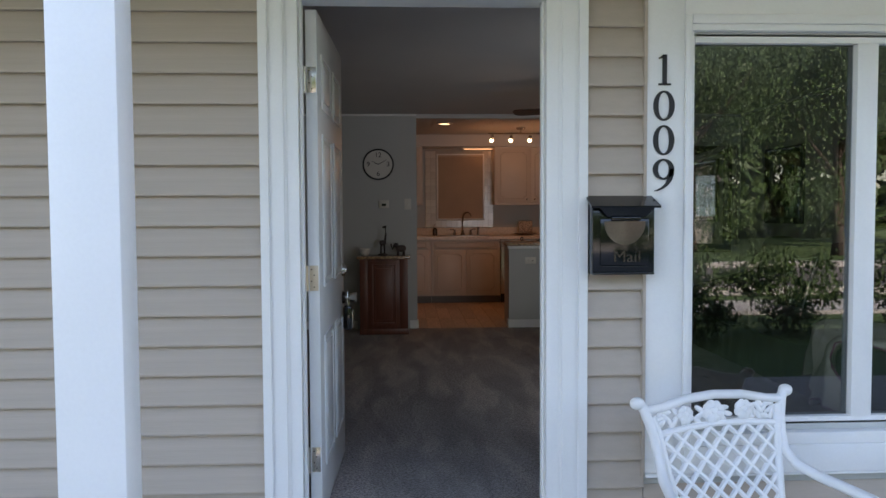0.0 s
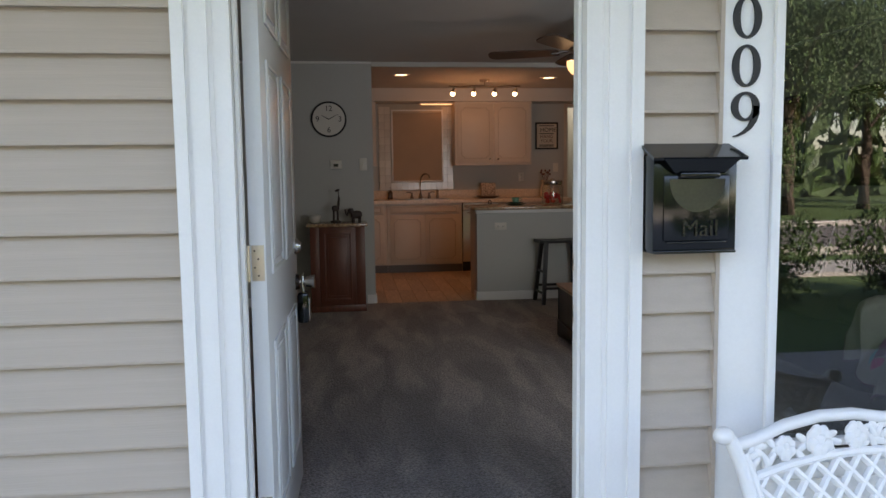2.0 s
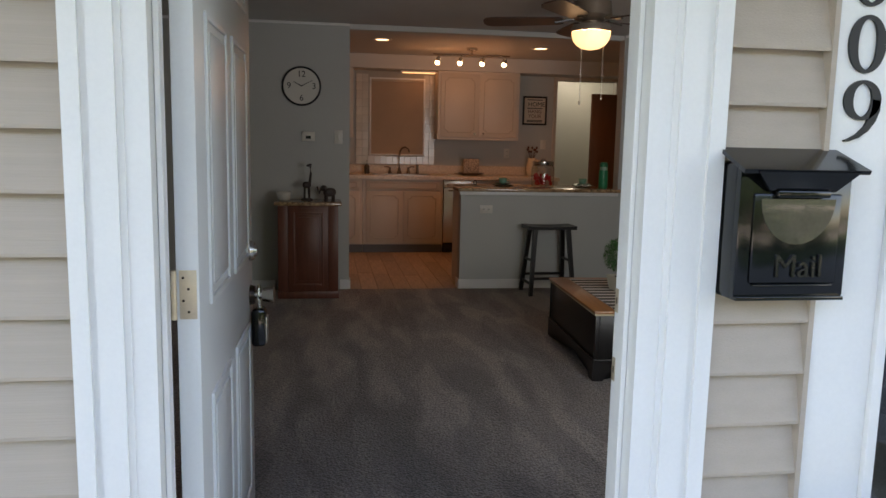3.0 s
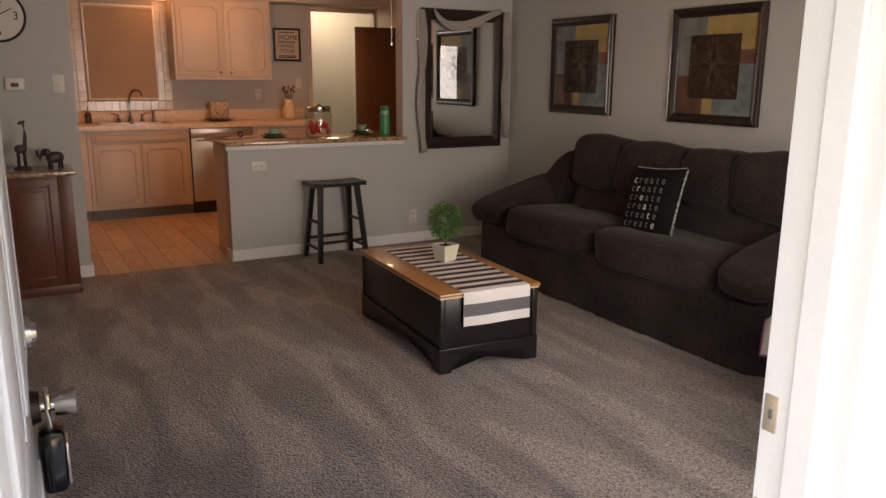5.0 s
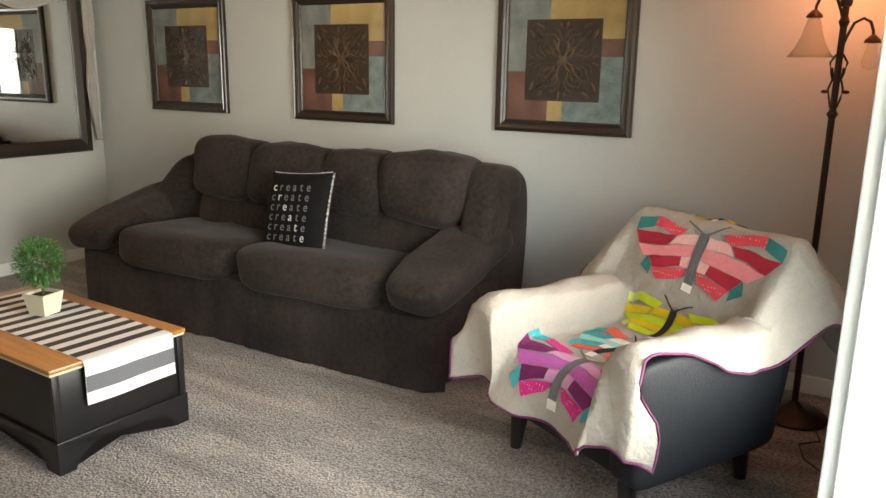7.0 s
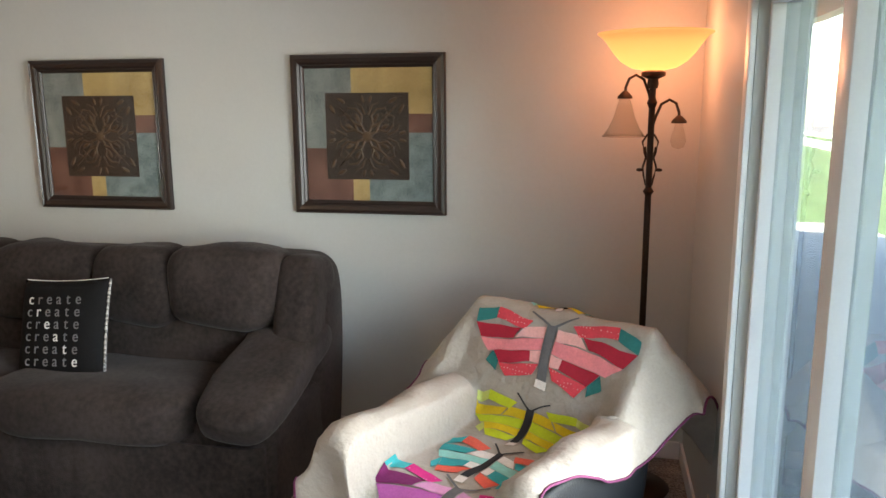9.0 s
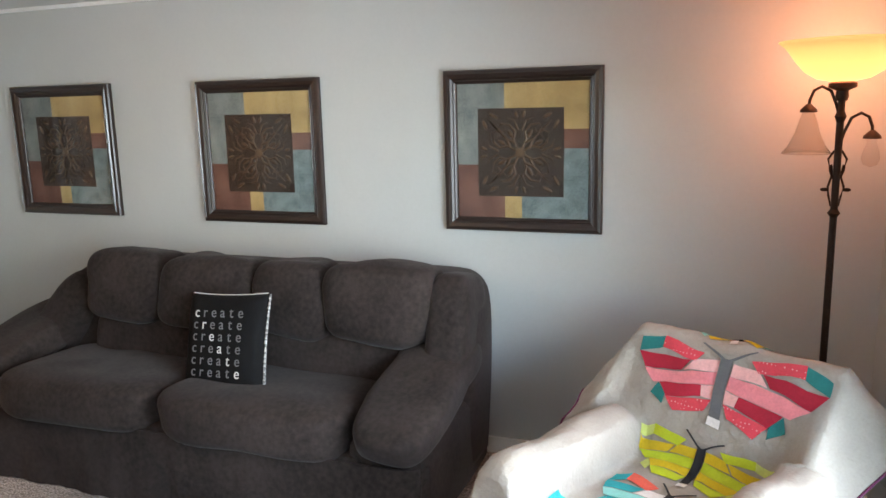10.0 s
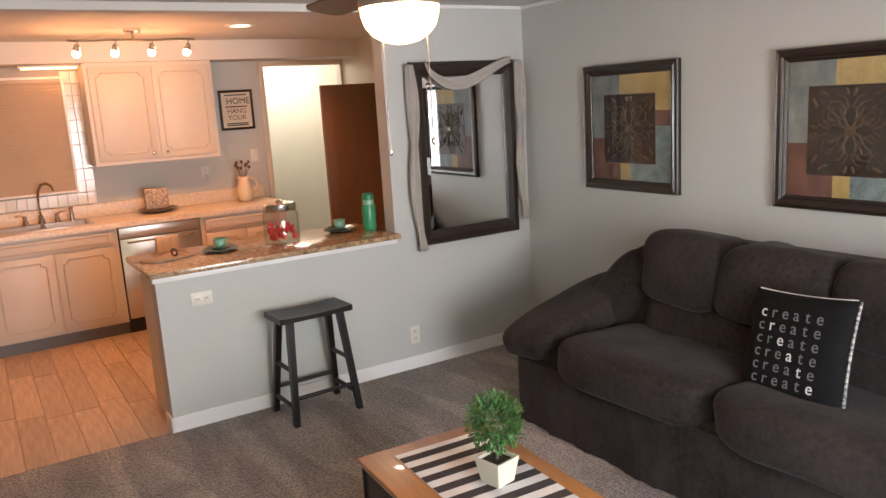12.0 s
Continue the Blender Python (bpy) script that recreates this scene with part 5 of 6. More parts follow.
def butterfly(u0, d0, k, tip, dot, deep, mid, light, body, kz=1.0, sides=(-1, 1)):
    wing = ((((0.17, 0.135), (0.225, 0.105), (0.225, 0.055), (0.17, 0.090)), tip), (((0.055, 0.110), (0.17, 0.138), (0.17, 0.092), (0.075, 0.070)), dot),
            (((0.085, 0.072), (0.225, 0.056), (0.20, 0.0), (0.105, 0.030)), deep), (((0.016, 0.045), (0.20, -0.002), (0.165, -0.048), (0.016, -0.002)), mid),
            (((0.016, 0.090), (0.075, 0.078), (0.10, 0.030), (0.016, 0.046)), light), (((0.05, -0.014), (0.15, -0.045), (0.125, -0.092), (0.045, -0.055)), deep),
            (((0.128, -0.088), (0.152, -0.046), (0.165, -0.090), (0.13, -0.125)), tip), (((0.016, -0.055), (0.126, -0.092), (0.10, -0.140), (0.03, -0.105)), dot), (((0.016, -0.004), (0.05, -0.014), (0.045, -0.054), (0.016, -0.054)), light))
    for s in sides:
        for quad, material in wing:
            patch([(s * x * k, z * k * kz) for x, z in quad], u0, d0, material)
    kb = k * kz
    patch([(-0.014 * k, 0.10 * kb), (0.014 * k, 0.10 * kb), (0.014 * k, -0.115 * kb), (-0.014 * k, -0.115 * kb)], u0, d0, body, "body_patch", 0.006)
    patch([(-0.016 * k, -0.117 * kb), (0.016 * k, -0.117 * kb), (0.016 * k, -0.150 * kb), (-0.016 * k, -0.150 * kb)], u0, d0, Q_WHITE, "end_patch", 0.005)
    for s in (-1, 1):
        patch([(s * 0.004 * k, 0.10 * kb), (s * 0.012 * k, 0.096 * kb), (s * 0.066 * k, 0.150 * kb), (s * 0.062 * k, 0.155 * kb)], u0, d0, body, "antenna", 0.006)


butterfly(0.0, LENS[4] - 0.015, 1.46, Q_TEAL, Q_REDDOT, Q_RED, Q_PINK, Q_LIGHT, Q_GREY, 0.64)
butterfly(-0.01, LENS[6] - 0.005, 1.08, Q_OLIVE, Q_LIME, Q_YELLOW, Q_LIME, Q_YELLOW, Q_NAVY, 0.66)
butterfly(0.0, LENS[7] + 0.16, 0.95, Q_TURQ, Q_CORAL, Q_TURQ, Q_AQUA, Q_WHITE, Q_NAVY)
butterfly(0.035, LENS[10] - 0.055, 1.28, Q_TURQ, Q_MAG, Q_PLUM, Q_ORCHID, Q_PALEOR, Q_GREY, 0.78)
butterfly(0.0, LENS[2] - 0.03, 0.8, Q_AQUA, Q_YELLOW, Q_TURQ, Q_WHITE, Q_LIGHT, Q_NAVY, 0.7)

# floor lamp
M_BOWL = glow("lit_amber_glass", (1.0, 0.42, 0.16), 0.03, (0.55, 0.34, 0.18))
nd, ln = M_BOWL.node_tree.nodes, M_BOWL.node_tree.links
through_glass, bowl_mix = nd.new("ShaderNodeBsdfTranslucent"), nd.new("ShaderNodeMixShader")
through_glass.inputs["Color"].default_value = (0.58, 0.35, 0.19, 1)
bowl_mix.inputs["Fac"].default_value = 0.6
ln.new(nd["Principled BSDF"].outputs["BSDF"], bowl_mix.inputs[1])
ln.new(through_glass.outputs["BSDF"], bowl_mix.inputs[2])
ln.new(bowl_mix.outputs["Shader"], nd["Material Output"].inputs["Surface"])
M_FROST = glass("frosted_glass_shade", (0.93, 0.91, 0.89), rough=0.2, gloss=0.03)
lamp = thing("floor_lamp", "dark bronze torchiere floor lamp with lit glass bowl and side arms", "floor lamp", pose(3.248, 0.322, 0))
bm = bmesh.new()
lathe(bm, ((0, 0), (0.135, 0), (0.14, 0.012), (0.12, 0.026), (0.05, 0.040), (0.025, 0.062), (0.014, 0.075), (0, 0.075)))
part("base", bm, M_IRON, lamp)
bm = bmesh.new()
cyl(bm, (0, 0, 0.07), (0, 0, 1.69), 0.0135, 0.0125, 14)
lathe(bm, ((0.0125, 1.26), (0.022, 1.275), (0.0125, 1.29)))
lathe(bm, ((0.0125, 1.60), (0.020, 1.62), (0.0125, 1.64)))
part("pole", bm, M_IRON, lamp)
bm = bmesh.new()
lathe(bm, ((0, 1.675), (0.018, 1.675), (0.022, 1.69), (0.020, 1.71), (0.046, 1.722), (0.046, 1.736), (0.03, 1.745), (0, 1.745)))
part("socket_cup", bm, M_IRON, lamp)
bm = bmesh.new()
lathe(bm, ((0.035, 1.742), (0.085, 1.752), (0.125, 1.776), (0.155, 1.810), (0.180, 1.846), (0.198, 1.868), (0.216, 1.880), (0.215, 1.885), (0.195, 1.874), (0.176, 1.852), (0.150, 1.815), (0.121, 1.782), (0.082, 1.758), (0.035, 1.749)), seg=40)
bowl = part("glass_bowl", bm, M_BOWL, lamp, "glowing amber glass bowl", smooth="all")
bowl.visible_shadow = False
for s in (-1, 1):
    up = 0.075 if s > 0 else -0.02
    bm = bmesh.new()
    tube(bm, [(0, 0, 1.53 + up), (0, s * 0.015, 1.585 + up), (0, s * 0.035, 1.635 + up), (0, s * 0.065, 1.652 + up), (0, s * 0.090, 1.638 + up), (0, s * 0.102, 1.605 + up), (0, s * 0.104, 1.578 + up)], 0.0055, 8)
    arm = part("side_arm", bm, M_IRON, lamp)
    bm = bmesh.new()
    tube(bm, [(0, s * 0.012, 1.50), (0, s * 0.030, 1.47), (0, s * 0.022, 1.43), (0, s * 0.012, 1.40)], 0.0045, 6)
    part("scroll", bm, M_IRON, lamp)
    bm = bmesh.new()
    lathe(bm, ((0.0, 1.595), (0.010, 1.590), (0.028, 1.572), (0.030, 1.562), (0.0, 1.560)), (0, s * 0.104, up), 18)
    part("shade_cap", bm, M_IRON, arm)
    bm = bmesh.new()
    if s > 0:
        lathe(bm, ((0.020, 1.562), (0.030, 1.535), (0.042, 1.49), (0.062, 1.445), (0.085, 1.415), (0.083, 1.414), (0.059, 1.446), (0.039, 1.49), (0.027, 1.535), (0.018, 1.560)), (0, s * 0.104, up), 24)
        part("bell_shade", bm, M_FROST, arm, "frosted glass bell shade", smooth="all")
    else:
        lathe(bm, ((0.016, 1.562), (0.018, 1.540), (0.026, 1.515), (0.030, 1.492), (0.022, 1.470), (0.0, 1.462)), (0, s * 0.104, up), 20)
        part("small_bulb", bm, M_FROST, arm, "bare frosted bulb", smooth="all")
    bm = bmesh.new()
    k = s * 0.02
    tube(bm, [(0, k * 0.6, 1.30), (0.012, k, 1.335), (-0.004, k * 1.3, 1.37), (0.008, k * 0.7, 1.41), (-0.01, k, 1.45)], 0.004, 6)
    puff(bm, (0, k * 1.8, 1.36), (0.008, 0.03, 0.014), 0.9, u=10, v=6)
    part("vine", bm, M_IRON, lamp)
cord = thing("lamp_cord", "thin black lamp cord lying on the carpet", "cord")
bm = bmesh.new()
tube(bm, [(3.20, 0.24, 0.008), (3.05, 0.20, 0.006), (2.98, 0.27, 0.006), (2.86, 0.24, 0.006), (2.78, 0.17, 0.006), (2.70, 0.135, 0.10), (2.70, 0.114, 0.20)], 0.0035, 6)
part("cable", bm, M_INK, cord)

# ceiling fan
M_BLADE = mat("walnut_fan_blade", (0.075, 0.042, 0.028), 0.4, vary=0.3, grain=30, stretch=(1.5, 10, 1))
fan = thing("ceiling_fan", "walnut ceiling fan with lit glass bowl and pull chains", "ceiling fan", pose(1.43, 3.11, 0))
bm = bmesh.new()
lathe(bm, ((0, 2.288), (0.065, 2.288), (0.070, 2.265), (0.035, 2.235), (0.016, 2.228), (0.016, 2.195), (0.06, 2.185), (0.115, 2.160), (0.122, 2.08), (0.10, 2.055), (0.06, 2.045), (0.06, 2.02), (0.0, 2.02)), seg=32)
part("motor", bm, mat("bronze_nickel", (0.35, 0.28, 0.22), 0.35, 0.8, vary=0.1), fan)
bm = bmesh.new()
lathe(bm, ((0, 2.03), (0.11, 2.025), (0.122, 2.005), (0.120, 1.985), (0, 1.985)), seg=32)
part("light_collar", bm, mat("collar_nickel", (0.5, 0.42, 0.35), 0.3, 0.8), fan)
bm = bmesh.new()
lathe(bm, ((0.117, 1.984), (0.116, 1.962), (0.105, 1.930), (0.085, 1.906), (0.055, 1.888), (0.02, 1.880), (0, 1.879)), seg=36)
g = part("glass_bowl", bm, glow("lit_white_glass", (1.0, 0.60, 0.26), 0.30), fan, "glowing white glass bowl", smooth="all")
g.visible_shadow = False
for k in range(5):
    a = radians(72 * k + 15)
    m3 = Matrix.Rotation(a, 4, 'Z')
    bm = bmesh.new()
    prof = ((0.17, 0.045), (0.20, 0.056), (0.30, 0.062), (0.45, 0.068), (0.61, 0.068), (0.645, 0.054), (0.66, 0.027))
    ring = [(r, w) for r, w in prof] + [(r, -w) for r, w in reversed(prof)]
    up = [bm.verts.new(m3 @ Vector((r, w, 2.058 + 0.20 * w))) for r, w in ring]
    dn = [bm.verts.new(m3 @ Vector((r, w, 2.050 + 0.20 * w))) for r, w in ring]
    bm.faces.new(up)
    bm.faces.new(dn[::-1])
    for i in range(len(ring)):
        j = (i + 1) % len(ring)
        bm.faces.new((up[i], dn[i], dn[j], up[j]))
    blade = part("blade", bm, M_BLADE, fan, smooth=False)
    bm = bmesh.new()
    tube(bm, [m3 @ Vector((0.09, 0, 2.066)), m3 @ Vector((0.14, 0, 2.060)), m3 @ Vector((0.22, 0, 2.048))], 0.012, 8)
    part("blade_iron", bm, M_CHROME, blade)
for dx, dy, zb in ((0.066, -0.041, 1.60), (-0.047, 0.029, 1.575)):
    bm = bmesh.new()
    tube(bm, [(dx, dy, 1.99), (dx, dy, zb)], 0.0018, 6)
    chain = part("pull_chain", bm, M_CHROME, fan)
    bm = bmesh.new()
    puff(bm, (dx, dy, zb - 0.012), (0.012, 0.012, 0.026), 0.9, u=10, v=8)
    part("chain_fob", bm, M_CHROME, chain)

# clock, thermostat, switches, outlets
clock = thing("wall_clock", "round white wall clock with thin dark rim", "clock", pose(-0.366, 5.256, 1.757))
bm = bmesh.new()
cyl(bm, (0, 0, 0), (0, -0.018, 0), 0.150, seg=48)
dial = part("dial", bm, mat("clock_paper", (0.66, 0.65, 0.60), 0.6, vary=0.05), clock, "off-white dial")
bm = bmesh.new()
ring = [(0.157 * math.cos(i * math.pi / 24), -0.014, 0.157 * math.sin(i * math.pi / 24)) for i in range(49)]
tube(bm, ring, 0.009, 8)
part("rim", bm, M_INK, clock)
for txt, x, z in (("12", 0, 0.098), ("3", 0.105, 0), ("6", 0, -0.100), ("9", -0.105, 0)):
    lettering("numeral", txt, 0.072, M_INK, clock, pose(x, -0.0195, z, 90, 0, 0), 0.001)
for ang, ln, w in ((62, 0.105, 0.004), (298, 0.075, 0.005)):
    bm = bmesh.new()
    a = radians(ang)
    tube(bm, [(0, -0.022, 0), (math.sin(a) * ln, -0.022, math.cos(a) * ln)], w, 6, 0.4)
    part("clock_hand", bm, M_INK, clock)
thermo = thing("thermostat", "white wall thermostat with small dark display", "thermostat", pose(-0.310, 5.256, 1.335))
part("housing", boxes((-0.055, -0.022, -0.042, 0.055, 0.0, 0.042), bevel=0.006), M_PLASTIC, thermo)
part("display", boxes((-0.022, -0.0235, -0.020, 0.022, -0.021, 0.006)), M_SCREEN, thermo)


def wall_plate(name, label, m, wide=False, kind="switch"):
    p = thing(name, label, "outlet" if kind == "outlet" else "light switch", m)
    w, h = (0.058, 0.036) if wide else (0.036, 0.058)
    part("plate", boxes((-w, -0.006, -h, w, 0.0, h), bevel=0.002), M_PLASTIC, p)
    if kind == "outlet":
        for s in (-1, 1):
            q = (s * 0.024, 0) if wide else (0, s * 0.024)
            r = part("receptacle", boxes((q[0] - 0.015, -0.0085, q[1] - 0.015, q[0] + 0.015, -0.005, q[1] + 0.015), bevel=0.002), M_PLASTIC, p)
            part("slot", boxes((q[0] - 0.007, -0.0092, q[1] - 0.006, q[0] - 0.004, -0.008, q[1] + 0.006), (q[0] + 0.004, -0.0092, q[1] - 0.006, q[0] + 0.007, -0.008, q[1] + 0.006)), M_INK, r, smooth=False)
    else:
        part("toggle", boxes((-0.010, -0.011, -0.018, 0.010, -0.005, 0.018), bevel=0.002), M_PLASTIC, p)
    return p


wall_plate("switch_plate", "ivory light switch plate on the grey wall", pose(-0.055, 5.256, 1.335))
wall_plate("outlet", "white wall outlet low on the grey wall", pose(2.580, 5.234, 0.225), kind="outlet")
wall_plate("outlet", "white horizontal outlet near the half wall top", pose(1.262, 5.234, 0.722), True, "outlet")
wall_plate("switch_plate", "white light switch beside the front door", pose(0.735, FRONT_IN + 0.002, 1.10, 0, 0, 180))
wall_plate("outlet", "white wall outlet under the front window", pose(2.70, FRONT_IN + 0.002, 0.21, 0, 0, 180), kind="outlet")

# sideboard with figurines under the clock
hutch = thing("sideboard", "reddish brown wooden sideboard with panelled door against the wall", "sideboard", pose(-0.305, 5.035, 0))
part("body", boxes((-0.245, -0.185, 0.0, 0.245, 0.205, 0.772), bevel=0.004), M_CHERRY, hutch)
part("top", boxes((-0.272, -0.215, 0.773, 0.272, 0.205, 0.80), bevel=0.006), M_GRANITE, hutch, "dark mottled top")
part("plinth", boxes((-0.25, -0.192, 0.0, 0.25, -0.1855, 0.06), bevel=0.002), M_CHERRY, hutch)
for s in (-1, 1):
    part("stile", boxes((s * 0.205 - 0.04, -0.192, 0.062, s * 0.205 + 0.04, -0.1855, 0.77), bevel=0.002), M_CHERRY, hutch)
bm = bmesh.new()
box(bm, -0.16, -0.197, 0.075, 0.16, -0.1855, 0.755, bevel=0.003)
door = part("door", bm, M_CHERRY, hutch)
bm = boxes((-0.125, -0.203, 0.11, -0.108, -0.196, 0.72), (0.108, -0.203, 0.11, 0.125, -0.196, 0.72), (-0.108, -0.203, 0.11, 0.108, -0.196, 0.127), (-0.108, -0.203, 0.703, 0.108, -0.196, 0.72), bevel=0.003)
box(bm, -0.085, -0.204, 0.15, 0.085, -0.196, 0.68, bevel=0.006)
part("door_panel", bm, M_CHERRY, door)
M_STATUE = mat("dark_carved_wood", (0.05, 0.035, 0.03), 0.5, vary=0.3, scale=20, bump=0.2)


def statuette(m, tall, label):
    bm = bmesh.new()
    if tall:
        lathe(bm, ((0, 0), (0.05, 0), (0.05, 0.012), (0.03, 0.02), (0, 0.02)))
        for x, y in ((-0.02, -0.012), (0.02, -0.012), (-0.02, 0.012), (0.02, 0.012)):
            tube(bm, [(x, y, 0.015), (x * 0.9, y, 0.11)], 0.006, 6)
        puff(bm, (0, 0, 0.13), (0.075, 0.04, 0.055), 0.8, u=14, v=10)
        tube(bm, [(0.025, 0, 0.14), (0.035, 0, 0.22), (0.03, 0, 0.285)], 0.013, 8, 0.6)
        puff(bm, (0.02, 0, 0.295), (0.05, 0.02, 0.022), 0.9, (0, -18, 0), 12, 8)
    else:
        puff(bm, (0, 0, 0.07), (0.11, 0.06, 0.075), 0.8, u=14, v=10)
        for x, y in ((-0.03, -0.018), (0.03, -0.018), (-0.03, 0.018), (0.03, 0.018)):
            tube(bm, [(x, y, 0.0), (x, y, 0.06)], 0.012, 8)
        puff(bm, (-0.055, 0, 0.105), (0.05, 0.045, 0.05), 0.9, u=12, v=8)
        tube(bm, [(-0.075, 0, 0.10), (-0.09, 0, 0.06), (-0.10, 0, 0.09), (-0.105, 0, 0.12)], 0.008, 6)
        puff(bm, (-0.045, -0.03, 0.11), (0.03, 0.008, 0.04), 0.9, u=10, v=6)
    return tagged(new("figurine", mesh_of("figurine", bm, M_STATUE, True)), label, "figurine")


statuette(None, True, "tall dark carved wooden animal figurine on the sideboard").matrix_basis = pose(-0.32, 5.05, 0.801, 0, 0, 20)
statuette(None, False, "squat dark carved wooden animal figurine on the sideboard").matrix_basis = pose(-0.13, 5.04, 0.801, 0, 0, 10)
dish = thing("white_bowl", "white ceramic bowl on the sideboard top", "bowl", pose(-0.505, 5.0, 0.801))
bm = bmesh.new()
lathe(bm, ((0, 0), (0.035, 0), (0.05, 0.02), (0.058, 0.05), (0.060, 0.075), (0.054, 0.075), (0.048, 0.03), (0, 0.012)))
part("body", bm, M_TILE, dish, smooth="all")

# ---- kitchen ----
CF = 7.50   # front of the base cabinets


def cab_door(parent, x0, x1, z0, z1, y, ornate=True, knob=None):
    """A painted door with a raised moulding that steps in at the corners."""
    d = part("door", boxes((x0, y - 0.018, z0, x1, y, z1), bevel=0.003), M_CABINET, parent)
    a, b, c, e, r = x0 + 0.05, x1 - 0.05, z0 + 0.05, z1 - 0.05, 0.035
    if ornate:
        pts = [(a + r, c), (b - r, c), (b - r, c + r * 0.6), (b, c + r), (b, e - r), (b - r, e - r * 0.6), (b - r, e), (a + r, e), (a + r, e - r * 0.6), (a, e - r), (a, c + r), (a + r, c + r * 0.6), (a + r, c)]
    else:
        pts = [(a, c), (b, c), (b, e), (a, e), (a, c)]
    bm = bmesh.new()
    for p, q in zip(pts, pts[1:]):
        tube(bm, [(p[0], y - 0.019, p[1]), (q[0], y - 0.019, q[1])], 0.0055, 6)
    part("moulding", bm, M_MOULD_SHADE, d)
    if knob:
        bm = bmesh.new()
        cyl(bm, (knob[0], y - 0.018, knob[1]), (knob[0], y - 0.032, knob[1]), 0.006, seg=10)
        puff(bm, (knob[0], y - 0.038, knob[1]), (0.028, 0.018, 0.028), 0.9, u=12, v=8)
        part("knob", bm, M_CHROME, d)
    return d


def base_cabinet(x0, x1, label, doors, drawer):
    c = thing("base_cabinet", label, "kitchen cabinet", pose((x0 + x1) / 2, CF, 0), group="kitchen base cabinets")
    h = (x1 - x0) / 2
    part("body", boxes((-h + 0.001, 0.0, 0.10, h - 0.001, 0.585, 0.873)), M_CABINET, c, smooth=False)
    part("toe_kick", boxes((-h + 0.001, 0.035, 0.0, h - 0.001, 0.05, 0.0995)), mat("grey_kick", (0.16, 0.16, 0.165), 0.6), c, smooth=False)
    if drawer:
        dr = part("drawer_front", boxes((-h + 0.04, -0.018, 0.75, h - 0.04, 0.0, 0.85), bevel=0.003), M_CABINET, c)
        bm = bmesh.new()
        q = h - 0.075
        for p0, p1 in (((-q, 0.772), (q, 0.772)), ((q, 0.772), (q, 0.828)), ((q, 0.828), (-q, 0.828)), ((-q, 0.828), (-q, 0.772))):
            tube(bm, [(p0[0], -0.019, p0[1]), (p1[0], -0.019, p1[1])], 0.005, 6)
        part("moulding", bm, M_MOULD_SHADE, dr)
    w = (2 * h - 0.06) / doors
    for k in range(doors):
        xa = -h + 0.03 + k * w + 0.008
        cab_door(c, xa, xa + w - 0.016, 0.125, 0.73, 0.0)
    return c


base_cabinet(-0.75, 0.262, "painted base cabinet with moulded doors beside the partition", 2, True)
base_cabinet(0.264, 1.212, "painted sink base cabinet with two moulded doors", 2, True)
base_cabinet(1.86, 2.62, "painted base cabinet beside the dishwasher", 2, True)
dw = thing("dishwasher", "stainless steel dishwasher with bar handle", "dishwasher", pose(1.535, CF, 0))
part("tub", boxes((-0.315, 0.0, 0.10, 0.315, 0.57, 0.87)), M_SCREEN, dw, smooth=False)
part("door_panel", boxes((-0.315, -0.022, 0.125, 0.315, -0.001, 0.775), bevel=0.004), M_STEEL, dw)
part("control_strip", boxes((-0.315, -0.024, 0.780, 0.315, -0.001, 0.868), bevel=0.004), M_STEEL, dw)
bm = bmesh.new()
tube(bm, [(-0.26, -0.022, 0.75), (-0.26, -0.055, 0.75), (0.26, -0.055, 0.75), (0.26, -0.022, 0.75)], 0.008, 8)
part("handle", bm, M_CHROME, dw)
part("kick_plate", boxes((-0.315, 0.03, 0.0, 0.315, 0.045, 0.098)), M_INK, dw, smooth=False)
towel = thing("dish_towel", "cream dish towel hanging over the dishwasher handle", "towel", pose(1.57, CF, 0))
bm = bmesh.new()


def towel_at(u, v):
    s = v * 0.66
    x = (u - 0.5) * 0.17 * (1 + 0.1 * v) + 0.004 * math.sin(12 * v)
    y = -0.066 - 0.004 * math.sin(20 * u) if s < 0.34 else -0.044 + 0.003 * math.sin(20 * u)
    z = 0.42 + s if s < 0.34 else 0.76 - (s - 0.34)
    if 0.30 < s < 0.38:
        k = (s - 0.30) / 0.08
        y, z = -0.055 - 0.011 * math.cos(math.pi * k), 0.748 + 0.014 * math.sin(math.pi * k)
    return (x, y, z)


sheet(bm, towel_at, 14, 50, 0.002)
part("cloth", bm, mat("cream_towel", (0.60, 0.52, 0.43), 0.95, vary=0.06, bump=0.8, bump_scale=250), towel, smooth="all")

worktop = thing("worktop", "speckled beige laminate worktop with low upstand", "worktop")
part("slab", boxes((-0.76, 7.465, 0.875, 0.40, 8.095, 0.915), (0.40, 7.465, 0.875, 1.06, 7.60, 0.915), (0.40, 7.98, 0.875, 1.06, 8.095, 0.915), (1.06, 7.465, 0.875, 2.63, 8.095, 0.915)), M_COUNTER, worktop, smooth=False)
part("upstand", boxes((-0.76, 8.075, 0.916, 2.63, 8.096, 1.025), bevel=0.003), M_COUNTER, worktop)
sink = thing("sink", "stainless steel double sink set in the worktop", "sink", pose(0.73, 7.79, 0.915))
part("rim", boxes((-0.345, -0.205, -0.004, -0.315, 0.205, 0.006), (0.315, -0.205, -0.004, 0.345, 0.205, 0.006), (-0.315, -0.205, -0.004, 0.315, -0.178, 0.006), (-0.315, 0.15, -0.004, 0.315, 0.205, 0.006), (-0.012, -0.178, -0.004, 0.012, 0.15, 0.005), bevel=0.002), M_STEEL, sink)
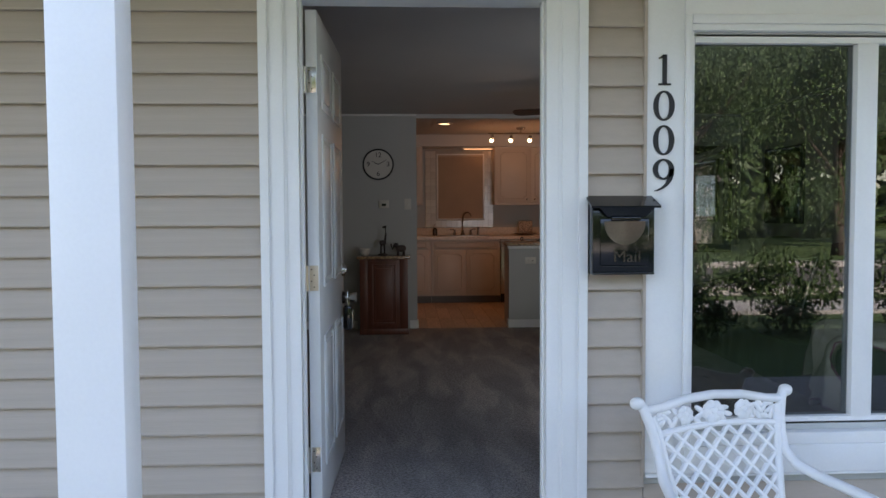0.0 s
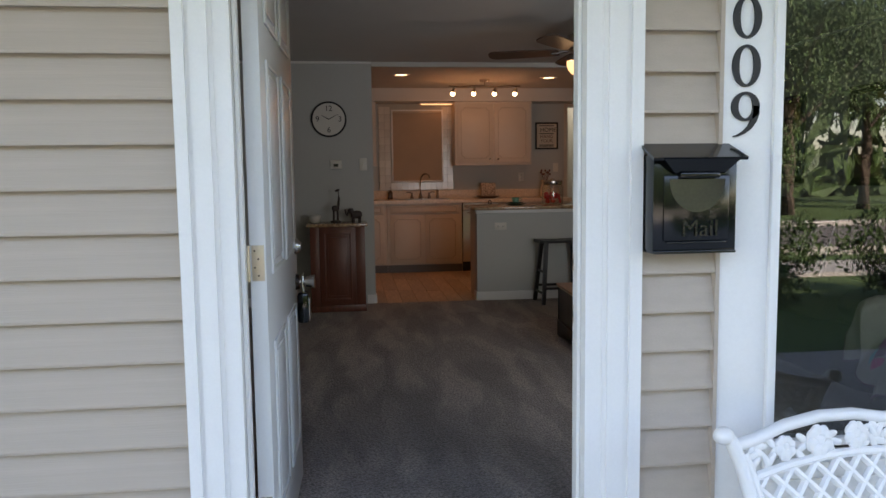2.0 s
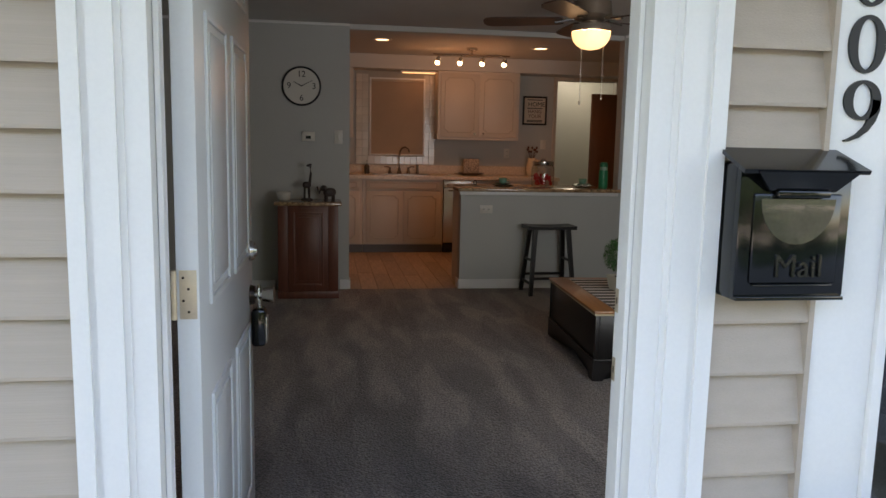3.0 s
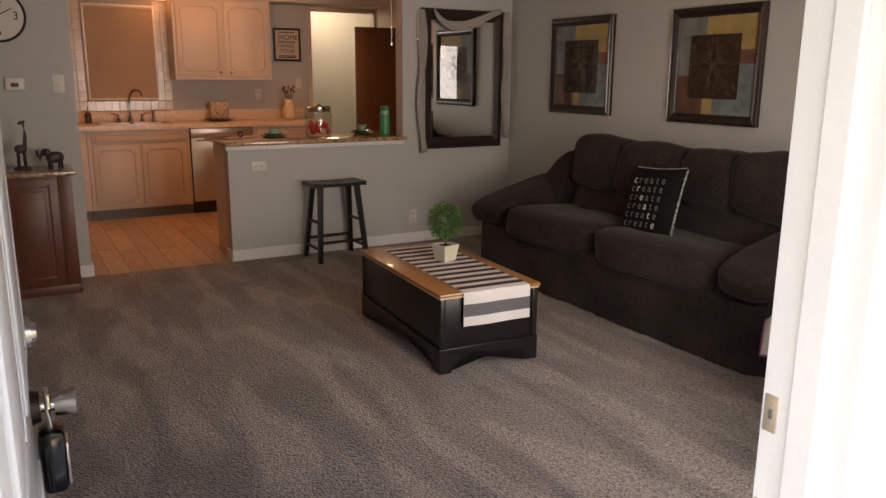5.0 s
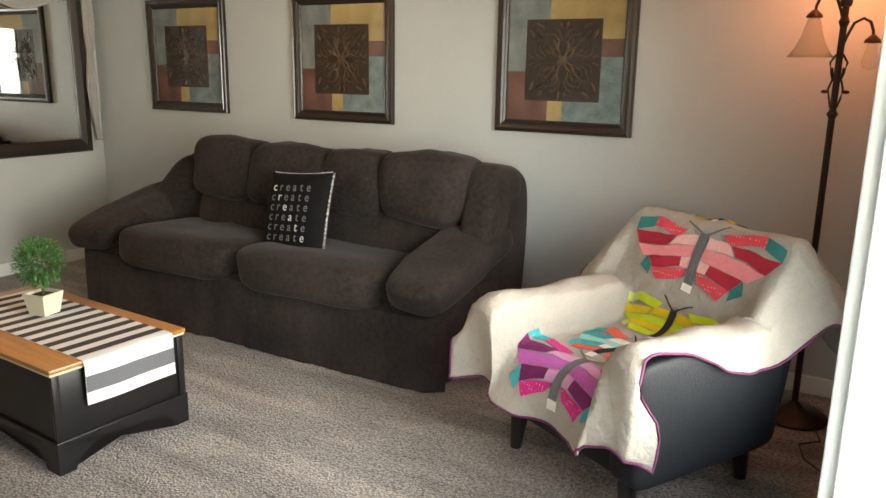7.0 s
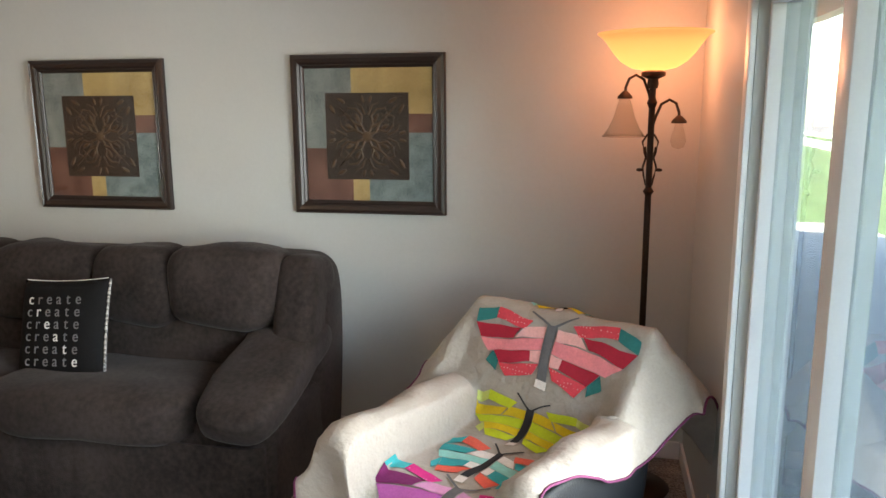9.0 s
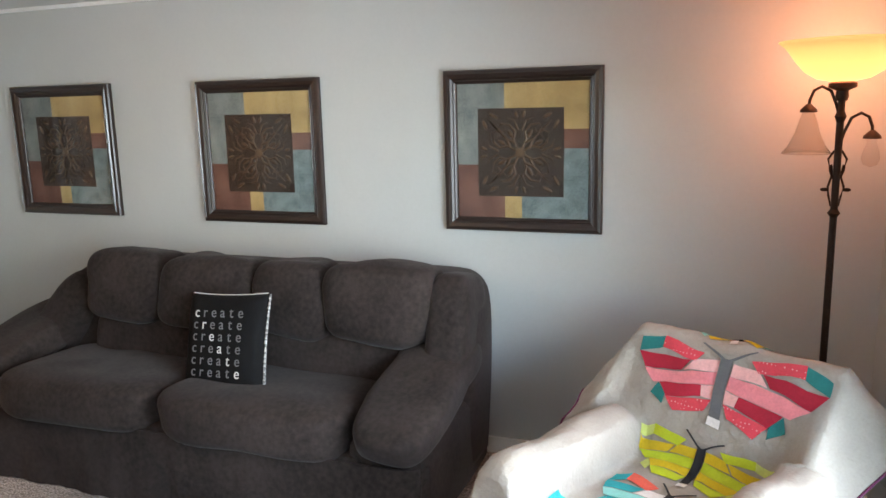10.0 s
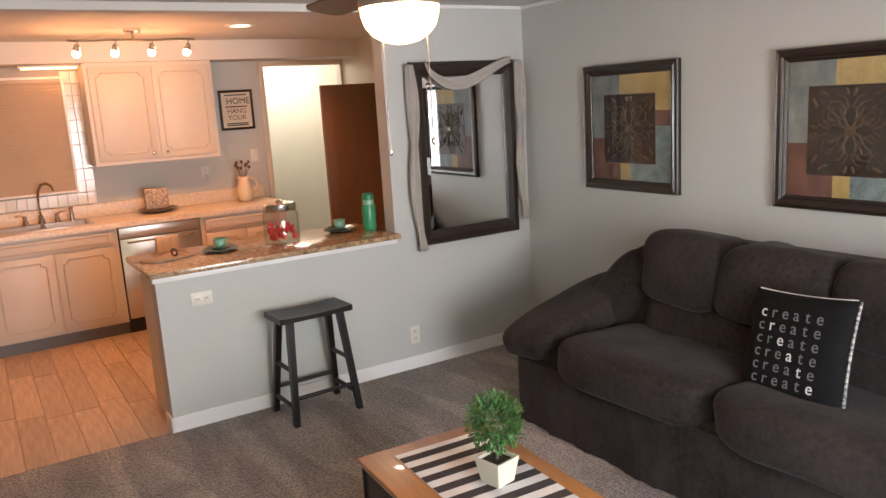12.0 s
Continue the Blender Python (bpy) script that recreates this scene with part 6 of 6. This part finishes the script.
for s in (-1, 1):
    part("basin", boxes((s * 0.163 - 0.15, -0.176, -0.17, s * 0.163 + 0.15, 0.148, -0.165), (s * 0.163 - 0.152, -0.178, -0.17, s * 0.163 - 0.148, 0.15, -0.005), (s * 0.163 + 0.148, -0.178, -0.17, s * 0.163 + 0.152, 0.15, -0.005),
         (s * 0.163 - 0.148, -0.18, -0.17, s * 0.163 + 0.148, -0.176, -0.005), (s * 0.163 - 0.148, 0.148, -0.17, s * 0.163 + 0.148, 0.152, -0.005)), M_STEEL, sink, smooth=False)
faucet = thing("faucet", "bronze gooseneck kitchen faucet with two handles", "faucet", pose(0.73, 7.965, 0.921))
M_FAUCET = mat("dark_nickel", (0.30, 0.24, 0.19), 0.3, 0.9, vary=0.1)
bm = bmesh.new()
lathe(bm, ((0, 0), (0.028, 0), (0.026, 0.02), (0.018, 0.04), (0.015, 0.07), (0, 0.07)))
part("base", bm, M_FAUCET, faucet)
bm = bmesh.new()
tube(bm, [(0, 0, 0.06), (0, 0, 0.22), (0.01, -0.01, 0.275), (0.035, -0.035, 0.315), (0.07, -0.07, 0.325), (0.10, -0.10, 0.305), (0.112, -0.112, 0.265)], 0.011, 10)
part("spout", bm, M_FAUCET, faucet)
for s in (-1, 1):
    bm = bmesh.new()
    lathe(bm, ((0, 0), (0.024, 0), (0.020, 0.02), (0.012, 0.05), (0.014, 0.075), (0, 0.08)), (s * 0.115, 0, 0), 16)
    tube(bm, [(s * 0.115, 0, 0.07), (s * 0.15, -0.01, 0.085), (s * 0.185, -0.015, 0.082)], 0.007, 8)
    part("handle", bm, M_FAUCET, faucet)
bm = bmesh.new()
lathe(bm, ((0, 0), (0.020, 0), (0.017, 0.02), (0.013, 0.08), (0.018, 0.11), (0, 0.115)), (0.225, 0, 0), 14)
part("sprayer", bm, M_FAUCET, faucet)
soap = thing("soap_bottle", "small dark pump soap bottle beside the sink", "soap bottle", pose(0.33, 7.93, 0.9155))
bm = bmesh.new()
lathe(bm, ((0, 0), (0.03, 0), (0.033, 0.01), (0.033, 0.09), (0.02, 0.11), (0.012, 0.115), (0, 0.115)))
part("bottle", bm, mat("smoked_glass", (0.09, 0.07, 0.05), 0.15, vary=0.1), soap)
bm = bmesh.new()
tube(bm, [(0, 0, 0.11), (0, 0, 0.155), (0, -0.01, 0.162), (0, -0.035, 0.158)], 0.006, 8)
part("pump", bm, M_FAUCET, soap)

# wall cabinets


def wall_cabinet(x0, x1, label):
    c = thing("wall_cabinet", label, "kitchen cabinet", pose((x0 + x1) / 2, 7.77, 0), group="kitchen wall cabinets")
    h = (x1 - x0) / 2
    part("body", boxes((-h, 0.0, 1.35, h, 0.328, 2.163)), M_CABINET, c, smooth=False)
    for s in (-1, 1):
        xa, xb = (-h + 0.03, -0.010) if s < 0 else (0.010, h - 0.03)
        cab_door(c, xa, xb, 1.385, 2.13, 0.0, True, ((-0.055 if s < 0 else 0.055), 1.425))
    return c


wall_cabinet(1.17, 2.175, "painted two-door wall cabinet under the soffit")
wall_cabinet(-0.75, 0.155, "painted wall cabinet beside the kitchen window")

# kitchen window with tiled border and closed blind
window_2 = thing("window_2", "kitchen window with tiled border and closed blind", "window", kind="structure")
part("backing", boxes((0.20, 8.080, 1.03, 1.165, 8.099, 2.163)), M_GROUT, window_2, smooth=False)
part("frame", boxes((0.365, 8.062, 1.14, 0.385, 8.0795, 2.085), (1.03, 8.062, 1.14, 1.05, 8.0795, 2.085), (0.385, 8.062, 2.065, 1.03, 8.0795, 2.085), (0.385, 8.055, 1.14, 1.03, 8.0795, 1.158), bevel=0.002), M_WHITE, window_2)
bm = bmesh.new()
for k in range(36):
    z = 1.168 + 0.0248 * k
    r = bmesh.ops.create_cube(bm, size=1.0)
    bmesh.ops.scale(bm, vec=(0.642, 0.0275, 0.0012), verts=r["verts"])
    bmesh.ops.rotate(bm, cent=(0, 0, 0), matrix=Matrix.Rotation(radians(66), 3, 'X'), verts=r["verts"])
    bmesh.ops.translate(bm, vec=(0.7075, 8.066, z), verts=r["verts"])
slats = part("slats", bm, mat("tan_blind", (0.50, 0.38, 0.28), 0.5, vary=0.05), window_2, "closed tan blind slats", smooth=False)
tagged(slats, kind="stuff")
part("head_rail", boxes((0.386, 8.050, 2.040, 1.029, 8.079, 2.064), bevel=0.002), mat("tan_rail", (0.5, 0.4, 0.3), 0.5), window_2)
valance = thing("valance_lamp", "small warm strip lamp above the kitchen window", "strip lamp", pose(0.95, 7.93, 2.15))
part("housing", boxes((-0.22, -0.03, -0.004, 0.22, 0.03, 0.013), bevel=0.003), M_WHITE, valance)
part("tube", boxes((-0.20, -0.015, -0.016, 0.20, 0.015, -0.005), bevel=0.004), glow("lit_warm_tube", (1.0, 0.5, 0.2), 0.25), valance, "glowing warm tube")

# things on the worktop
plates = thing("plate_stack", "patterned plate standing on a small stack of plates", "plates", pose(1.62, 7.90, 0.9155) @ Matrix.Scale(1.30, 4))
bm = bmesh.new()
lathe(bm, ((0, 0), (0.07, 0), (0.125, 0.018), (0.128, 0.022), (0.07, 0.010), (0, 0.008)))
part("plate", bm, mat("brown_plate", (0.20, 0.14, 0.10), 0.3, vary=0.1), plates)
bm = bmesh.new()
box(bm, -0.075, -0.02, 0.02, 0.075, 0.02, 0.155, bevel=0.012)
holder = part("napkin_block", bm, mat("woven_pattern", (0.12, 0.10, 0.08), 0.7, vary=0.2, second=(0.62, 0.52, 0.42), scale=70, grain=90), plates, "woven patterned holder")
pitcher = thing("pitcher", "cream ceramic pitcher holding dried stems", "pitcher", pose(2.39, 7.88, 0.9155) @ Matrix.Scale(1.22, 4))
bm = bmesh.new()
lathe(bm, ((0, 0), (0.042, 0), (0.058, 0.03), (0.062, 0.07), (0.050, 0.12), (0.040, 0.155), (0.048, 0.185), (0.043, 0.185), (0.035, 0.155), (0, 0.15)))
part("body", bm, mat("cream_glaze", (0.70, 0.58, 0.42), 0.25, vary=0.05), pitcher, smooth="all")
bm = bmesh.new()
tube(bm, [(0.045, 0, 0.165), (0.085, 0, 0.16), (0.10, 0, 0.12), (0.085, 0, 0.07), (0.058, 0, 0.05)], 0.007, 8)
part("handle", bm, mat("cream_glaze_handle", (0.66, 0.54, 0.40), 0.25), pitcher)
for k in range(9):
    bm = bmesh.new()
    a = k * 0.7
    p = (0.05 * math.cos(a), 0.04 * math.sin(a), 0.25 + 0.02 * (k % 3))
    tube(bm, [(0.01 * math.cos(a), 0.01 * math.sin(a), 0.16), p], 0.002, 5)
    puff(bm, p, (0.022, 0.022, 0.026), 0.9, u=8, v=6)
    part("stem", bm, M_CHERRY, pitcher)
wall_plate("outlet", "ivory wall outlet above the worktop", pose(2.11, 8.098, 1.19), kind="outlet")
wall_plate("switch_plate", "ivory light switch beside the white door", pose(2.585, 8.098, 1.31))
sign = thing("framed_sign", "small framed lettered sign on the kitchen wall", "sign", pose(2.46, 8.098, 1.735))
bm = bmesh.new()
mitred(bm, 0.315, 0.36, 0.022, ((0, 0), (0, 0.016), (0.5, 0.020), (1, 0.014), (1, 0)))
part("frame", bm, M_FRAME, sign, smooth=False)
part("sheet", boxes((-0.138, -0.008, -0.16, 0.138, 0.0, 0.16)), mat("sign_paper", (0.62, 0.54, 0.44), 0.7, vary=0.08), sign, smooth=False)
for txt, z, size in (("HOME", 0.078, 0.078), ("HANG", -0.012, 0.062), ("YOUR", -0.070, 0.062)):
    lettering("lettering", txt, size, M_INK if txt == "HOME" else M_CHERRY, sign, pose(0.02 if txt == "HOME" else 0.0, -0.009, z, 90, 0, 0), 0.001)
for z in (0.135, 0.030, -0.122, -0.138):
    part("text_bar", boxes((-0.10, -0.0095, z - 0.005, 0.10, -0.0082, z + 0.005)), M_INK, sign, smooth=False)

# doors at the kitchen's far side
door_2 = thing("door_2", "open kitchen doorway with painted casing", "doorway", kind="structure")
part("casing", boxes((2.70, 8.082, 0.0, 2.748, 8.0985, 2.163), (2.748, 8.082, 2.122, 3.54, 8.0985, 2.163), bevel=0.002), M_CABINET, door_2)
# unseen dome, added to go with the hall's fill light
part("hall_fill_dome", boxes((3.25, 8.62, 2.30, 3.45, 8.82, 2.355), bevel=0.02), glow("hall_fill_glow", (0.95, 1.0, 0.92), 0.6), door_2, "unseen glowing dome added to brighten the hall")
bd = thing("brown_door", "dark brown flush wooden door standing open", "door", pose(3.555, 6.90, 0, 0, 0, 0))
part("leaf", boxes((-0.76, 0.0, 0.005, -0.01, 0.035, 1.885), bevel=0.002), M_BROWN, bd)
for z in (0.25, 0.95, 1.70):
    part("hinge", boxes((-0.012, -0.003, z - 0.045, 0.003, 0.0, z + 0.045)), M_BRASS, bd, smooth=False)

# breakfast bar
bar = thing("breakfast_bar", "brown granite breakfast bar top with white edge board", "bar counter", pose(1.745, 5.48, 0))
part("top", boxes((-0.755, -0.335, 0.885, 0.742, 0.33, 0.915), bevel=0.005), M_GRANITE, bar)
part("edge_board", boxes((-0.735, -0.285, 0.850, 0.740, -0.245, 0.8845), bevel=0.004), M_WHITE, bar, "white edge board")
part("cabinet_back", boxes((-0.70, -0.118, 0.0, 0.742, 0.27, 0.8845)), M_CABINET, bar, smooth=False)
TOP = 0.9155
jar = thing("candy_jar", "clear glass jar with metal lid holding red sweets", "jar", pose(1.85, 5.50, TOP) @ Matrix.Scale(1.30, 4))
bm = bmesh.new()
lathe(bm, ((0, 0.002), (0.078, 0.002), (0.083, 0.012), (0.083, 0.135), (0.072, 0.155), (0.068, 0.155), (0.079, 0.132), (0.079, 0.014), (0.074, 0.007), (0, 0.007)), seg=32)
g = part("glass_body", bm, glass("jar_glass", (0.97, 0.98, 0.97), gloss=0.07), jar, smooth="all")
g.visible_shadow = False
bm = bmesh.new()
lathe(bm, ((0, 0.152), (0.074, 0.152), (0.076, 0.156), (0.076, 0.180), (0.070, 0.186), (0.02, 0.188), (0.014, 0.20), (0, 0.202)), seg=32)
part("lid", bm, M_CHROME, jar, "brushed metal lid")
rnd = random.Random(2)
for k in range(34):
    a, r = rnd.uniform(0, 6.28), 0.060 * math.sqrt(rnd.random())
    bm = bmesh.new()
    puff(bm, (r * math.cos(a), r * math.sin(a), 0.020 + 0.065 * rnd.random()), (0.030, 0.022, 0.020), 0.7, (rnd.uniform(0, 90), rnd.uniform(0, 90), rnd.uniform(0, 180)), 8, 6)
    part("sweet", bm, mat("red_wrapper", (0.55, 0.02, 0.02), 0.35, vary=0.2) if k == 0 else bpy.data.materials["red_wrapper"], jar)
M_GREENCER = mat("dark_green_glaze", (0.03, 0.10, 0.075), 0.25, vary=0.15)
M_MINT = mat("mint_glaze", (0.16, 0.36, 0.26), 0.3, vary=0.08)


def cup_set(m):
    c = thing("cup_and_saucer", "mint green cup on dark green stacked saucers", "cup", m, group="cups on the bar")
    for r, z in ((0.105, 0.0), (0.078, 0.014)):
        bm = bmesh.new()
        lathe(bm, ((0, z), (r * 0.6, z), (r, z + 0.012), (r * 0.99, z + 0.015), (r * 0.6, z + 0.006), (0, z + 0.006)))
        part("saucer", bm, M_GREENCER, c)
    bm = bmesh.new()
    lathe(bm, ((0, 0.021), (0.024, 0.021), (0.034, 0.035), (0.040, 0.075), (0.037, 0.075), (0.030, 0.035), (0, 0.028)))
    part("cup", bm, M_MINT, c, smooth="all")
    bm = bmesh.new()
    tube(bm, [(0.036, 0, 0.066), (0.058, 0, 0.064), (0.060, 0, 0.044), (0.036, 0, 0.040)], 0.004, 6)
    part("cup_handle", bm, M_MINT, c)
    return c


cup = cup_set(pose(1.475, 5.53, TOP, 0, 0, -20))
copy_thing(cup, pose(2.27, 5.58, TOP, 0, 0, 40))
bottle = thing("water_bottle", "green plastic water bottle standing on the bar", "bottle", pose(2.43, 5.46, TOP))
bm = bmesh.new()
lathe(bm, ((0, 0), (0.040, 0), (0.043, 0.01), (0.043, 0.155), (0.040, 0.165), (0, 0.165)))
part("body", bm, mat("green_plastic", (0.01, 0.26, 0.12), 0.35, vary=0.06), bottle, smooth=True)
bm = bmesh.new()
lathe(bm, ((0, 0.1655), (0.036, 0.1655), (0.036, 0.195), (0, 0.195)))
part("neck", bm, mat("pale_green_band", (0.25, 0.45, 0.35), 0.4), bottle)
bm = bmesh.new()
lathe(bm, ((0, 0.1955), (0.038, 0.1955), (0.038, 0.225), (0.028, 0.238), (0, 0.24)))
part("cap", bm, mat("green_cap", (0.01, 0.20, 0.10), 0.35), bottle)
napkin = thing("napkin", "folded tan cloth napkin on the bar end", "napkin", pose(1.17, 5.53, TOP, 0, 0, 25))
bm = bmesh.new()
sheet(bm, lambda u, v: ((u - 0.5) * 0.26, (v - 0.5) * 0.15, 0.010 + 0.006 * math.sin(6 * u) * math.sin(5 * v)), 14, 10, 0.009)
part("cloth", bm, mat("tan_linen", (0.45, 0.33, 0.23), 0.9, vary=0.08, bump=0.6, bump_scale=200), napkin, smooth="all")
bm = bmesh.new()
ringp = [(0.05 + 0.0, 0.024 * math.cos(i * math.pi / 8), 0.028 + 0.02 * math.sin(i * math.pi / 8)) for i in range(17)]
tube(bm, ringp, 0.006, 6)
part("napkin_ring", bm, M_INK, napkin)

# ceiling lamps of the kitchen
for x, y in ((0.40, 6.45), (2.11, 6.66)):
    can = thing("downlight", "round recessed ceiling light, lit warm", "ceiling light", pose(x, y, KCEIL), group="kitchen downlights")
    bm = bmesh.new()
    lathe(bm, ((0.070, -0.001), (0.100, -0.001), (0.100, -0.007), (0.072, -0.010), (0.070, -0.006)), seg=32)
    part("trim_ring", bm, M_WHITE, can)
    bm = bmesh.new()
    lathe(bm, ((0, -0.004), (0.070, -0.003), (0.070, -0.001), (0, -0.001)), seg=28)
    part("lens", bm, glow("lit_lens", (1.0, 0.62, 0.32), 1.0), can, "glowing lens")
track = thing("track_light", "bronze four-head track light on the kitchen ceiling", "track light", pose(1.40, 6.86, KCEIL))
bm = bmesh.new()
lathe(bm, ((0, -0.001), (0.06, -0.001), (0.06, -0.022), (0.05, -0.03), (0, -0.03)), seg=28)
tube(bm, [(0, 0, -0.028), (0, 0, -0.075)], 0.008, 8)
part("canopy", bm, M_CHROME, track)
bm = bmesh.new()
tube(bm, [(-0.42 + 0.042 * i, 0.028 * math.sin(i * math.pi / 5), -0.078) for i in range(21)], 0.009, 8)
part("rail", bm, M_CHROME, track)
for i in range(4):
    x = -0.36 + 0.245 * i
    bm = bmesh.new()
    tube(bm, [(x, 0, -0.08), (x, 0, -0.11)], 0.005, 8)
    cyl(bm, (x, 0.0, -0.105), (x - 0.012, 0.008, -0.148), 0.018, 0.028, 18)
    head = part("lamp_head", bm, M_CHROME, track)
    bm = bmesh.new()
    puff(bm, (x - 0.014, 0.010, -0.166), (0.052, 0.052, 0.052), 0.9, u=14, v=10)
    g = part("bulb", bm, glow("lit_bulb", (1.0, 0.66, 0.36), 2.0) if i == 0 else bpy.data.materials["lit_bulb"], head, "glowing bulb", smooth="all")
    g.visible_shadow = False

# ---- pieces of the setting ----
bm = bmesh.new()
prof = ((-0.002, 0.116), (-0.005, 0.116), (-0.033, 0.007), (-0.032, 0.0), (-0.002, 0.004))
a = [bm.verts.new((0, y, z)) for y, z in prof]
b = [bm.verts.new((1, y, z)) for y, z in prof]
for i in range(5):
    bm.faces.new((a[i], a[(i + 1) % 5], b[(i + 1) % 5], b[i]))
bm.faces.new(a[::-1])
bm.faces.new(b)
board = mesh_of("siding_board", bm, M_SIDING)
for x0, x1, phase, course, lo, hi in ((-5, -0.607, 0.858, 0.1127, -0.32, 2.56), (0.623, 0.85, 0.832, 0.1105, -0.32, 2.56), (0.85, 2.61, 0.832, 0.1105, -0.32, 0.10), (2.61, 12, 0.832, 0.1105, -0.32, 2.56),
                                      (0.85, 2.61, 0.832, 0.1105, 2.12, 2.56), (DOOR_L - 0.142, DOOR_R + 0.155, 0.858, 0.1127, 2.17, 2.56)):
    for k in range(-14, 18):
        z = phase + k * course
        if lo <= z <= hi:
            piece("siding_board", board, wall_front, Matrix.LocRotScale((x0 + 0.002, 0, z), None, (x1 - x0 - 0.004, 1, 1)))
plank = mesh_of("plank", boxes((-0.0735, -0.448, -0.010, 0.0735, 0.448, 0.0), bevel=0.0012), M_PLANK)
rng = random.Random(8)
for i in range(34):
    x = WEST + 0.075 + 0.15 * i
    if x > EAST:
        break
    y = 5.25 + rng.uniform(-0.4, 0.0)
    while y < 7.62:
        y0, y1 = max(y, 5.25), min(y + 0.9, 7.62)
        if y1 - y0 > 0.05:
            piece("plank", plank, kitchen_floor, Matrix.LocRotScale((x, (y0 + y1) / 2, rng.uniform(-0.0015, 0)), None, (1, (y1 - y0) / 0.9, 1)))
        y += 0.9
tile = mesh_of("tile", boxes((-0.0365, -0.008, -0.0485, 0.0365, 0.0, 0.0485), bevel=0.0025), M_TILE)
for i in range(13):
    for k in range(12):
        x, z = 0.237 + 0.0755 * i, 1.08 + 0.0995 * k
        if x > 1.15 or z > 2.13 or (0.355 < x < 1.06 and 1.13 < z < 2.09):
            continue
        piece("tile", tile, window_2, Matrix.Translation((x, 8.0795, z)))
